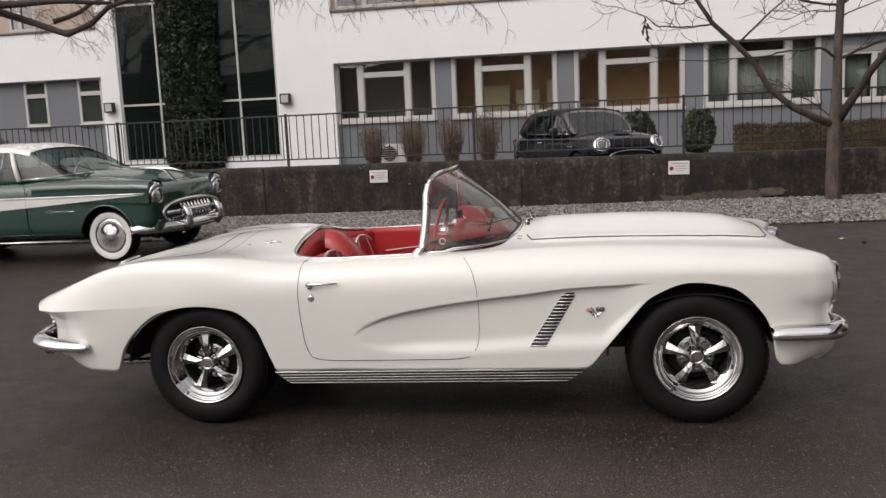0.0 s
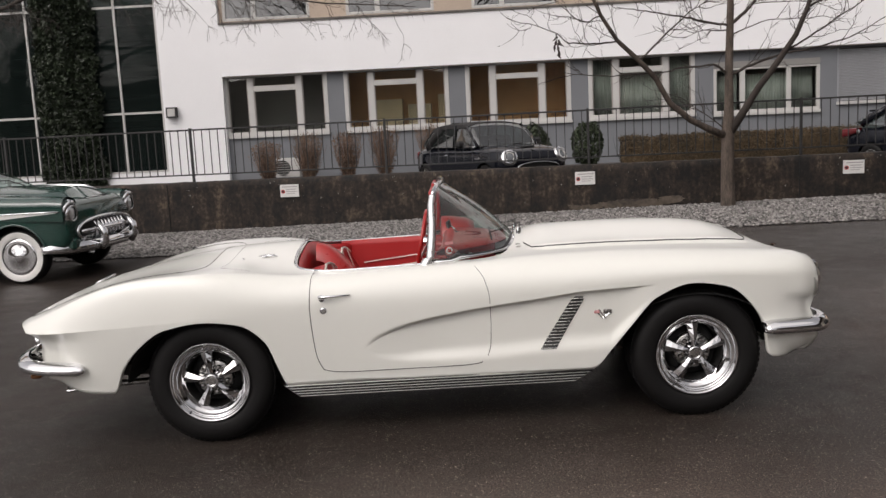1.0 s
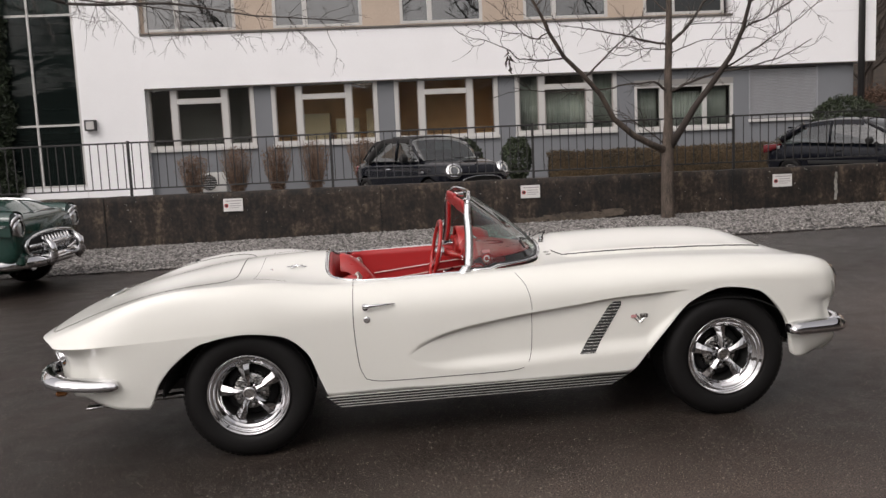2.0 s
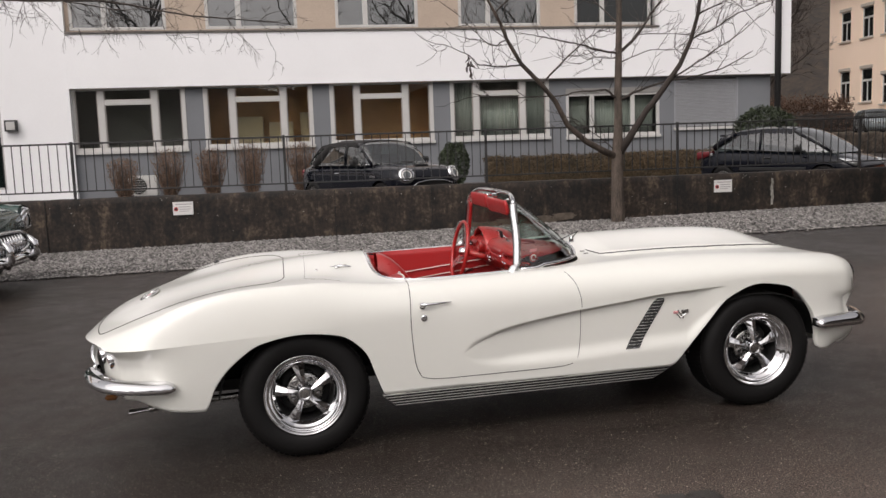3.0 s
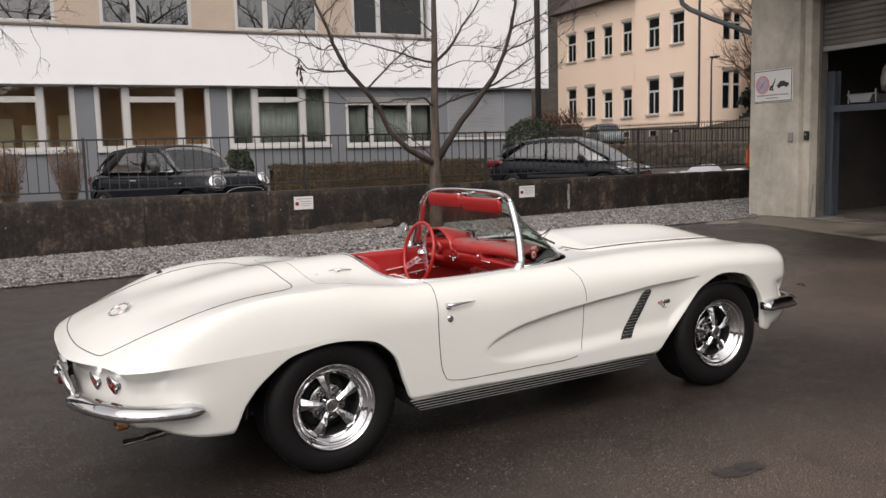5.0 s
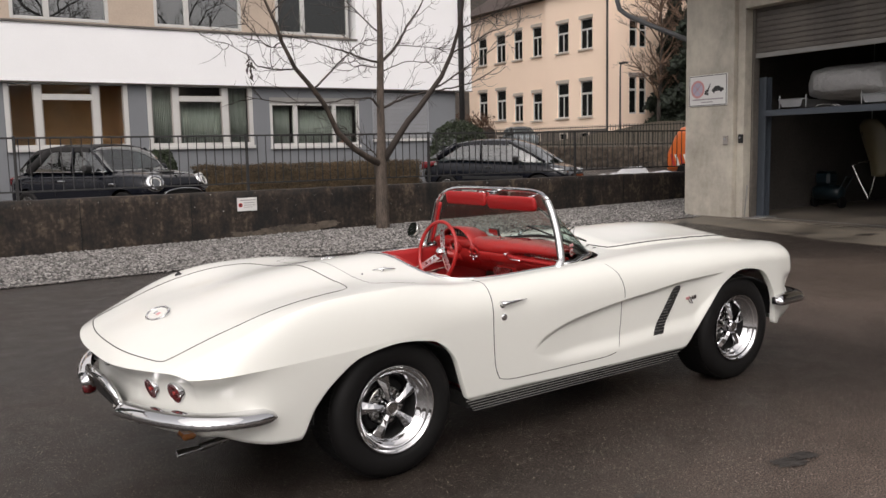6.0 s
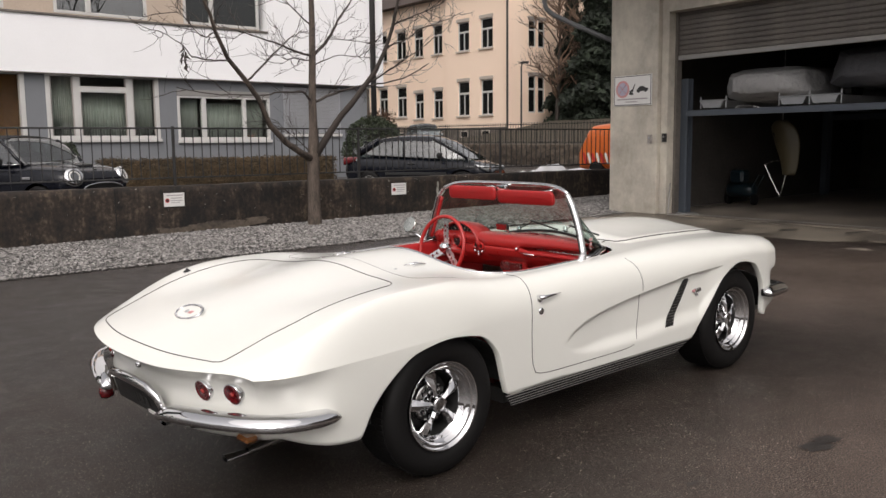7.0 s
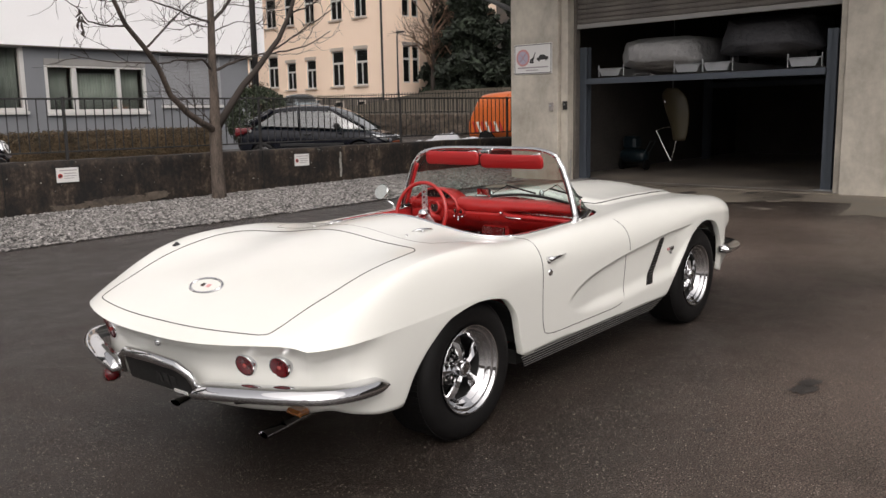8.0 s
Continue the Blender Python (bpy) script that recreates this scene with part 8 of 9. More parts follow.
# padded bar along the foot of the cove, with a chrome tip and a short strip
part("grab_bar", tube([(dash_edge(y) - 0.008 + (0.02 if k == 0 else 0), y, 0.868 + (0.016 if k == 0 else 0.006 if k == 1 else 0)) for k, y in enumerate((-0.10, -0.14, -0.22, -0.32, -0.42, -0.52, -0.60))], 0.0135, 10), RED_VINYL, dash, "padded red grab bar", smooth=True)
part("bar_tip", lathe([(0.0, -0.012), (0.008, -0.010), (0.011, 0.0), (0.008, 0.01)], 14, "x", centre=(-0.032, -0.098, 0.886)), CHROME, dash, "chrome tip of the bar", smooth=True)
part("dash_strip", tube([(-0.040, -0.135, 0.866), (-0.044, -0.17, 0.862), (-0.045, -0.25, 0.861)], 0.0055, 8), CHROME, dash, "short chrome strip", smooth=True)
part("cove_trim", tube([(dash_edge(y) + 0.046, y, 0.884) for y in (-0.20, -0.34, -0.48, -0.58)], 0.006, 6), POST_STEEL, dash, "brushed metal trim in the cove", smooth=True)
part("speaker_ring", tube([(0.115 + 0.085 * math.cos(a), -0.045 + 0.070 * math.sin(a), 0.957) for a in (math.tau * k / 40 for k in range(40))], 0.005, 6, closed=True), RED_CARPET, dash, "dark ring of the speaker")
console = part("console", box(0.03, 0.13, -0.10, 0.10, 0.40, 0.80, 0.02), RED_PAINT, dash, "centre console with radio")
part("radio", box(0.012, 0.034, -0.085, 0.085, 0.735, 0.785, 0.004), CHROME_DULL, console, "metal radio front")
for y in (-0.055, 0.0, 0.055):
    part("knob", lathe([(0.0, -0.014), (0.011, -0.012), (0.012, 0.01)], 12, "x", centre=(0.008, y, 0.70)), CHROME, console)
part("gear_lever", tube([(-0.08, 0.0, 0.36), (-0.10, 0.02, 0.62)], 0.008, 8), CHROME, car, "chrome gear lever")
part("gear_tunnel", box(-0.6, 0.06, -0.11, 0.11, 0.341, 0.46, 0.04), RED_CARPET, car)

# steering wheel
sm = Matrix.Translation((-0.180, 0.420, 0.868)) @ Matrix.Rotation(radians(12), 4, "Y")
swheel = part("steering_wheel", tube([(0, 0.203 * math.cos(a), 0.203 * math.sin(a)) for a in (math.tau * k / 64 for k in range(64))], 0.0125, 10, closed=True), RED_PAINT, car, "red rimmed steering wheel", m=sm, smooth=True)
for a in (90, 215, 325):
    a = radians(a)
    c, s_ = math.cos(a), math.sin(a)
    t = Vector((0, -s_, c)) * 0.021
    bm = bmesh.new()
    rows = []
    for r, x in ((0.03, 0.036), (0.09, 0.024), (0.15, 0.010), (0.199, 0.0)):
        p = Vector((x, r * c, r * s_))
        rows.append([p - t * 1.1, p + t * 1.1])
    sp_ = part("spoke", grid(rows, bm), POST_STEEL, swheel, "drilled metal spoke")
    sp_.modifiers.new("thickness", "SOLIDIFY").thickness = 0.004
    for r in (0.075, 0.11, 0.145):
        p = Vector((0.036 - 0.215 * (r - 0.03), r * c, r * s_))
        part("spoke_hole", lathe([(0.0, -0.0055), (0.0085, -0.0055)], 12, "x", centre=tuple(p)), RED_CARPET, swheel)
part("horn_button", lathe([(0.0, -0.008), (0.022, -0.004), (0.034, 0.01), (0.038, 0.035), (0.038, 0.05)], 28, "x"), CHROME, swheel, "chrome horn button", smooth=True)
part("steering_column", tube([(0.06, 0, 0), (0.32, 0, -0.02)], 0.024, 12), RED_PAINT, swheel, "red steering column", smooth=True)

# mirrors
MIRROR_GLASS = surface("mirror_glass", (0.55, 0.58, 0.56), 0.04, metal=1.0, amount=0.1, bump=0.0)
mir = part("door_mirror", lathe([(0.0, -0.045), (0.03, -0.042), (0.05, -0.028), (0.058, -0.005), (0.058, 0.0), (0.0, 0.002)], 32, "x"), CHROME_DULL, car, "round metal-backed door mirror", m=Matrix.Translation((-0.10, 0.83, 0.985)) @ Matrix.Rotation(math.pi, 4, "Z") @ Matrix.Rotation(radians(-22), 4, "Y"), smooth=True)
part("mirror_glass", lathe([(0.0, 0.004), (0.052, 0.004), (0.052, 0.0015)], 32, "x"), MIRROR_GLASS, mir, "dim mirror glass")
part("mirror_stalk", tube([(-0.095, 0.815, 0.94), (-0.07, 0.755, 0.90), (-0.07, 0.75, 0.875)], 0.009, 8), CHROME, car, smooth=True)
rm = part("rear_mirror", box(-0.010, 0.010, -0.052, 0.052, -0.024, 0.024, 0.008), PLASTIC_BLACK, car, "small dark rear-view mirror on the dashboard", m=Matrix.Translation((0.010, 0.056, 1.012)) @ Matrix.Rotation(radians(-4), 4, "Z") @ Matrix.Rotation(radians(-9), 4, "Y"))
part("mirror_glass", box(-0.0125, -0.0105, -0.046, 0.046, -0.019, 0.019), MIRROR_GLASS, rm)
part("mirror_stem", tube([(0.008, -0.005, -0.01), (0.03, -0.012, -0.035), (0.036, -0.014, -0.062)], 0.006, 8), CHROME, rm, smooth=True)
part("mirror_foot", lathe([(0.0, 0.008), (0.012, 0.006), (0.016, 0.0), (0.017, -0.01)], 16, "z", centre=(0.036, -0.014, -0.060)), CHROME, rm, smooth=True)

# deck details
q = on_top(-2.14, 0.0)
nrm = Matrix.Translation(q + Vector((0, 0, 0.002))) @ Matrix.Rotation(radians(-25), 4, "Y")
db = part("deck_badge", tube([(0.052 * math.cos(a), 0.098 * math.sin(a), 0.003) for a in (math.tau * k / 48 for k in range(48))], 0.007, 8, closed=True), CHROME, lid, "oval chrome ring badge", m=nrm, smooth=True)
bm = bmesh.new()
bm.faces.new([bm.verts.new((0.05 * math.cos(a), 0.095 * math.sin(a), 0.004)) for a in (math.tau * k / 40 for k in range(40))])
part("badge_plate", bm, CREAM, db, "white plate")
for sg, mt in ((-1, SIGN_PINK), (1, CHROME)):
    part("badge_flag", box(-0.011, 0.011, sg * 0.018 - 0.013, sg * 0.018 + 0.013, 0.0045, 0.007, 0.001), mt, db)
for sg in (-1, 1):
    q = on_top(-1.04, sg * 0.315)
    ft = part("deck_emblem", tube([q + Vector((-0.055, -0.02 * sg, 0.004)), q + Vector((0.0, 0, 0.010)), q + Vector((0.06, 0.02 * sg, 0.004))], [0.005, 0.011, 0.004], 8, flat=0.7), CHROME, car, "small chrome latch on the top cover", smooth=True)
    part("emblem_wing", tube([q + Vector((-0.03, 0.03 * sg, 0.003)), q + Vector((0.03, -0.03 * sg, 0.006))], 0.006, 8), CHROME, ft, smooth=True)
    q = on_top(-1.18, sg * 0.33)
    part("deck_button", lathe([(0.0, 0.006), (0.006, 0.004), (0.008, -0.003)], 12, "z", centre=tuple(q)), CHROME, car)
q = on_top(-1.80, 0.715)
part("aerial_base", lathe([(0.0, 0.016), (0.006, 0.015), (0.011, 0.008), (0.02, 0.003), (0.024, -0.01)], 16, "z", centre=tuple(q)), PLASTIC_BLACK, car, "short dark aerial base", smooth=True)

# tail lamps
LENS_BRIGHT = surface("pale_red_reflector", (0.40, 0.05, 0.045), 0.2, scale=40, fine=120, amount=0.4, bump=0.1)
for sg in (-1, 1):
    for y in (0.485, 0.62):
        c, n = on_rear(sg * y, 0.578)
        n = Vector((-1.0, (n.y if n.x < 0 else -n.y) * 0.5, -0.26)).normalized()      # the lamps look back and a little down
        c = c + n * 0.005
        m = Matrix.Translation(c) @ (-n).to_track_quat("Z", "Y").to_matrix().to_4x4()
        lamp = part("tail_lamp", lathe([(0.0425, -0.007), (0.045, -0.008), (0.0475, -0.003), (0.048, 0.025)], 32, "z"), CHROME, car, "round tail lamp with chrome ring", m=m, smooth=True)
        part("lens", lathe([(0.0, -0.006), (0.030, -0.006), (0.038, -0.008), (0.042, -0.009), (0.043, 0.004)], 32, "z"), LENS_RED, lamp, "dark red lens", smooth=True)
        part("reflector", lathe([(0.0, -0.011), (0.008, -0.010), (0.010, -0.004)], 20, "z"), LENS_BRIGHT, lamp, "paler red centre", smooth=True)


# bumpers: convex chrome blades
def blade(points, height, depth, out, name, parent, label):
    """A blade with a rounded face along a line; out gives which way it faces at each point."""
    rows = []
    n = len(points)
    for i, (p, o) in enumerate(zip(points, out)):
        t = i / (n - 1)
        k = min(1.0, math.sin(math.pi * min(1, max(0.0, t))) * 3.2 + 0.6)
        h = height * k
        p, o = Vector(p), Vector(o).normalized()
        up = Vector((0, 0, 1))
        rows.append([p - o * depth + up * h * 0.47, p - o * depth * 0.45 + up * h * 0.5, p + up * h * 0.38, p + o * depth * 0.35 + up * h * 0.14, p + o * depth * 0.5 - up * h * 0.14,
                     p + o * depth * 0.32 - up * h * 0.38, p - o * depth * 0.2 - up * h * 0.5, p - o * depth - up * h * 0.46])
    bm = grid(rows, loop=False)
    bm.verts.ensure_lookup_table()
    m = len(rows[0])
    bm.faces.new([bm.verts[i] for i in range(m)][::-1])
    bm.faces.new([bm.verts[(n - 1) * m + i] for i in range(m)])
    return part(name, weld(bm), CHROME, parent, label, smooth=True)


for sg in (-1, 1):
    line = [(-1.93, 0.850, 0.462), (-2.01, 0.866, 0.466), (-2.10, 0.872, 0.474), (-2.19, 0.858, 0.482), (-2.265, 0.815, 0.487), (-2.325, 0.735, 0.489), (-2.375, 0.63, 0.487), (-2.41, 0.52, 0.482), (-2.43, 0.43, 0.475), (-2.44, 0.35, 0.466), (-2.44, 0.285, 0.452)]
    fx = through_points(range(11), [p[0] for p in line])
    fy = through_points(range(11), [p[1] for p in line])
    fz = through_points(range(11), [p[2] for p in line])
    ts = np.linspace(0, 10, 44)
    pts = [Vector((fx(t), sg * fy(t), fz(t))) for t in ts]
    out = []
    for i in range(44):
        d = pts[min(43, i + 1)] - pts[max(0, i - 1)]
        o = Vector((d.y, -d.x, 0)) * sg
        out.append(o if o.x <= 0.3 else -o)
    bump = blade(pts, 0.066, 0.05, [(-sg * (-o.x) if False else o.x, o.y, 0) for o in out], "rear_bumper", car, "curved chrome rear bumper blade")
    part("bumper_bracket", tube([(-2.2, sg * 0.5, 0.40), (-2.40, sg * 0.5, 0.45)], 0.014, 6), UNDER, car)
# number plate surround between the blades
pl = part("plate_surround", tube([(-2.405, -0.275, 0.435), (-2.43, -0.25, 0.515), (-2.44, -0.18, 0.545), (-2.445, 0, 0.552), (-2.44, 0.18, 0.545), (-2.43, 0.25, 0.515), (-2.405, 0.275, 0.435)], [0.018, 0.022, 0.025, 0.026, 0.025, 0.022, 0.018], 10, flat=0.8), CHROME, car, "chrome arch over the number plate", smooth=True)
tilt = Matrix.Translation((-2.425, 0, 0.53)) @ Matrix.Rotation(radians(-14), 4, "Y")
part("number_plate", box(-0.005, 0.005, -0.235, 0.235, -0.125, 0.0, 0.004), PLASTIC_BLACK, pl, "dark number plate", m=tilt)
for y in (-0.13, -0.08, -0.03):
    part("plate_bar", box(-0.009, -0.0055, y, y + 0.03, -0.09, -0.045), UNDER, pl, "plain dark bar", m=tilt)
part("plate_tab", box(-0.010, -0.0055, -0.19, -0.10, -0.122, -0.108), SIGN_WHITE, pl, "white strip", m=tilt)
c, n = on_rear(0.02, 0.60)
part("trunk_lock", lathe([(0.0, -0.014), (0.012, -0.012), (0.016, -0.004), (0.017, 0.004)], 18, "x", centre=tuple(c)), CHROME, car, smooth=True)
part("rear_lamp", lathe([(0.0, -0.012), (0.028, -0.006), (0.036, 0.02), (0.030, 0.05), (0.02, 0.055)], 20, "x", centre=(-2.43, 0.39, 0.395)), LENS_RED, car, "red lamp hung under the bumper", smooth=True)
part("lamp_bracket", box(-2.39, -2.34, 0.37, 0.41, 0.41, 0.46), UNDER, car)
part("side_lamp", box(-2.29, -2.23, -0.740, -0.655, 0.396, 0.424, 0.010), LENS_AMBER, car, "amber lamp under the bumper")
for sg, y, back in ((-1, 0.45, -0.03), (1, 0.20, -0.02)):
    ex = part("exhaust_pipe", tube([(-1.5, sg * y * 0.9, 0.27), (-1.95 + back, sg * y, 0.265), (-2.10 + back, sg * y, 0.25)], 0.018, 14, caps=False), CHROME_DULL, car, "bright exhaust tip", smooth=True)
    part("exhaust_flare", tube([(-2.09 + back, sg * y, 0.25), (-2.20 + back, sg * y * 0.97, 0.24)], [0.020, 0.034], 14, caps=False, flat=0.45), CHROME, ex, smooth=True)

# front end
for sg in (-1, 1):
    pts, out = [], []
    for t in np.linspace(0, 1, 40):
        a = t * math.pi / 2
        x = 1.612 + 0.375 * math.sin(min(1, t * 1.6) * math.pi / 2) - 0.04 * max(0, t - 0.6) / 0.4
        y = 0.872 - 0.06 * t - 0.85 * max(0, t - 0.32) ** 1.3
        pts.append(Vector((x, sg * y, 0.474)))
    for i in range(40):
        d = pts[min(39, i + 1)] - pts[max(0, i - 1)]
        o = Vector((d.y, -d.x, 0))
        out.append(o if o.y * sg > 0 or o.x > 0 else -o)
    fb = blade(pts, 0.075, 0.05, out, "front_bumper", car, "wrap-around chrome front bumper blade")
    part("overrider", box(1.98, 2.03, sg * 0.40 - 0.03, sg * 0.40 + 0.03, 0.40, 0.55, 0.02), CHROME, fb)
    for y, zc, r in ((0.645, 0.70, 0.08), (0.46, 0.69, 0.08)):
        x = sweep(NOSE, y) + 0.02
        hd = part("headlamp", lathe([(r * 0.85, 0.035), (r, 0.03), (r * 1.08, 0.0), (r * 1.1, -0.09)], 36, "x", centre=(x, sg * y, zc)), CHROME, car, "round chrome headlamp bezel", smooth=True)
        part("lens", lathe([(0.0, 0.04), (r * 0.5, 0.034), (r * 0.86, 0.018)], 32, "x", centre=(x, sg * y, zc)), LENS_CLEAR, hd, "clear ribbed lens", smooth=True)
gr = part("grille", box(1.74, 1.76, -0.42, 0.42, 0.44, 0.60, 0.01), WELL, car, "dark mesh grille")
for k in range(9):
    part("grille_bar", box(1.765, 1.775, -0.40 + 0.1 * k - 0.004, -0.40 + 0.1 * k + 0.004, 0.45, 0.59), CHROME, gr)
# cowl vents
for y in (-0.42, -0.36, 0.36, 0.42):
    q = on_top(0.40, y)
    part("cowl_clip", tube([q + Vector((-0.012, 0, 0.004)), q + Vector((0.015, 0.004, 0.004))], 0.004, 6), CHROME_DULL, car)

SALOON_GLASS = glass("old_green_glass", tint=(0.62, 0.74, 0.70), see=0.92, base=(0.02, 0.03, 0.028), gloss=0.05)


# ---- parked vehicles ----
def hull(xs, low, high, half, power=4.5, n=40):
    """A rounded closed body: at each station a squared-off oval."""
    rows = []
    for x in xs:
        zl, zh, w = low(x), high(x), half(x)
        zc, r = (zl + zh) / 2, (zh - zl) / 2
        ring = []
        for k in range(n):
            a = math.tau * k / n
            c, s = math.cos(a), math.sin(a)
            ring.append((x, w * math.copysign(abs(c) ** (2 / power), c), zc + r * math.copysign(abs(s) ** (2 / power), s)))
        rows.append(ring)
    bm = grid(rows, loop=True)
    bm.verts.ensure_lookup_table()
    bm.faces.new([bm.verts[k] for k in range(n)][::-1])
    bm.faces.new([bm.verts[(len(rows) - 1) * n + k] for k in range(n)])
    return weld(bm)


def cut_arches(bm, centres, r, z):
    """Opens round wheel arches in the sides of a body."""
    kill = [f for f in bm.faces for c in [f.calc_center_median()] if abs(c.y) > 0.3 and any((c.x - x) ** 2 + (c.z - z) ** 2 < r * r for x in centres) and c.z < z + r]
    bmesh.ops.delete(bm, geom=kill, context="FACES")
    edge = {v for e in bm.edges if e.is_boundary for v in e.verts}
    for v in edge:
        x = min(centres, key=lambda q: abs(q - v.co.x))
        d = Vector((v.co.x - x, 0, v.co.z - z))
        if d.length > 1e-3 and abs(d.length - r) < 0.12:
            d = d.normalized() * r
            v.co.x, v.co.z = x + d.x, z + d.z
    return bm


def cabin(xs, base, top, half_base, half_top, lo=0.0, hi=1.0, grow=0.0, n=10):
    """The glasshouse: sides from base to top, then over the crown. lo, hi: the stretch of the side that is built."""
    rows = []
    for x in xs:
        zb, zt = base(x), max(top(x), base(x) + 0.01)
        wb, wt = half_base(x) + grow, half_top(x) + grow
        k = min(1.0, (zt - zb) / 0.35)
        wt = wb + (wt - wb) * k
        row = []
        for j in range(n + 1):
            t = lo + (hi - lo) * j / n
            row.append((x, wb + (wt - wb) * t ** 1.2, zb + (zt - zb) * t + grow))
        if hi >= 1:
            for j in range(1, 9):
                a = j / 8
                row.append((x, wt * (1 - a), zt + grow + 0.055 * k * (1 - (1 - a) ** 2.5)))
        rows.append(row)
    bm = grid(rows)
    for v in bm.verts:
        if abs(v.co.y) < 1e-5:
            v.co.y = 0
    return weld(mirrored(bm))


def plain_wheel(parent, x, y, r, w, kind="alloy", sg=-1):
    wh = new("wheel")
    wh.parent = parent
    wh.matrix_basis = Matrix.Translation((x, y, r)) @ (Matrix() if sg < 0 else Matrix.Rotation(math.pi, 4, "Z"))
    part("tyre", lathe([(r * 0.62, w * 0.4), (r * 0.72, w * 0.5), (r * 0.9, w * 0.5), (r * 0.985, w * 0.36), (r, w * 0.1), (r, -w * 0.1), (r * 0.985, -w * 0.36), (r * 0.9, -w * 0.5), (r * 0.72, -w * 0.5), (r * 0.62, -w * 0.42)], 48), TYRE, wh, smooth=True)
    if kind == "whitewall":
        part("whitewall", lathe([(r * 0.66, -w * 0.475), (r * 0.70, -w * 0.515), (r * 0.86, -w * 0.52), (r * 0.89, -w * 0.508)], 48), WHITE_PAINT, wh, "broad white tyre wall", smooth=True)
        part("hub_cap", lathe([(0.0, -w * 0.66), (r * 0.12, -w * 0.65), (r * 0.2, -w * 0.58), (r * 0.24, -w * 0.5), (r * 0.42, -w * 0.53), (r * 0.5, -w * 0.47), (r * 0.56, -w * 0.5), (r * 0.62, -w * 0.47), (r * 0.66, -w * 0.4)], 40), CHROME, wh, "domed chrome hub cap", smooth=True)
    else:
        part("rim", lathe([(0.0, -w * 0.3), (r * 0.15, -w * 0.32), (r * 0.5, -w * 0.28), (r * 0.58, -w * 0.36), (r * 0.63, -w * 0.44), (r * 0.64, -w * 0.3)], 36), CHROME_DULL, wh, "grey alloy rim", smooth=True)
        for k in range(5):
            part("spoke_gap", lathe([(0.0, -0.002), (r * 0.12, -0.002)], 10, "y", centre=(r * 0.36 * math.cos(math.tau * k / 5), -w * 0.325, r * 0.36 * math.sin(math.tau * k / 5))), WELL, wh)


# dark green and white saloon of the fifties
gm = Matrix.Rotation(radians(-4.5), 4, "Z") @ Matrix.Translation((-5.16, 5.9, 0.0))
saloon = thing("vintage_saloon", gm, "dark green vintage saloon with white roof and whitewall tyres", "car")
g_low = through_points([-5.5, -5.2, -0.5, -0.2, -0.1], [0.42, 0.28, 0.27, 0.34, 0.44])
g_high = through_points([-5.5, -5.2, -3.6, -2.1, -1.4, -0.9, -0.4, -0.16, -0.10], [0.85, 1.02, 1.14, 1.17, 1.15, 1.12, 1.07, 1.02, 0.96])
g_half = through_points([-5.5, -5.2, -4, -1.0, -0.5, -0.2, -0.10], [0.75, 0.90, 0.96, 0.96, 0.95, 0.92, 0.88])
bm = hull(list(np.linspace(-5.5, -0.10, 130)), g_low, g_high, g_half, 5.0, 64)
cut_arches(bm, [-0.80, -4.1], 0.40, 0.36)
part("body", bm, GREEN_PAINT, saloon, "dark green body", smooth=True)
part("wheel_housing", boxes([(-1.2, -0.4, -0.7, 0.7, 0.3, 0.34), (-1.25, -1.2, -0.7, 0.7, 0.26, 0.8), (-0.42, -0.36, -0.7, 0.7, 0.3, 0.8), (-1.2, -0.42, -0.6, 0.6, 0.34, 0.8)]), WELL, saloon)
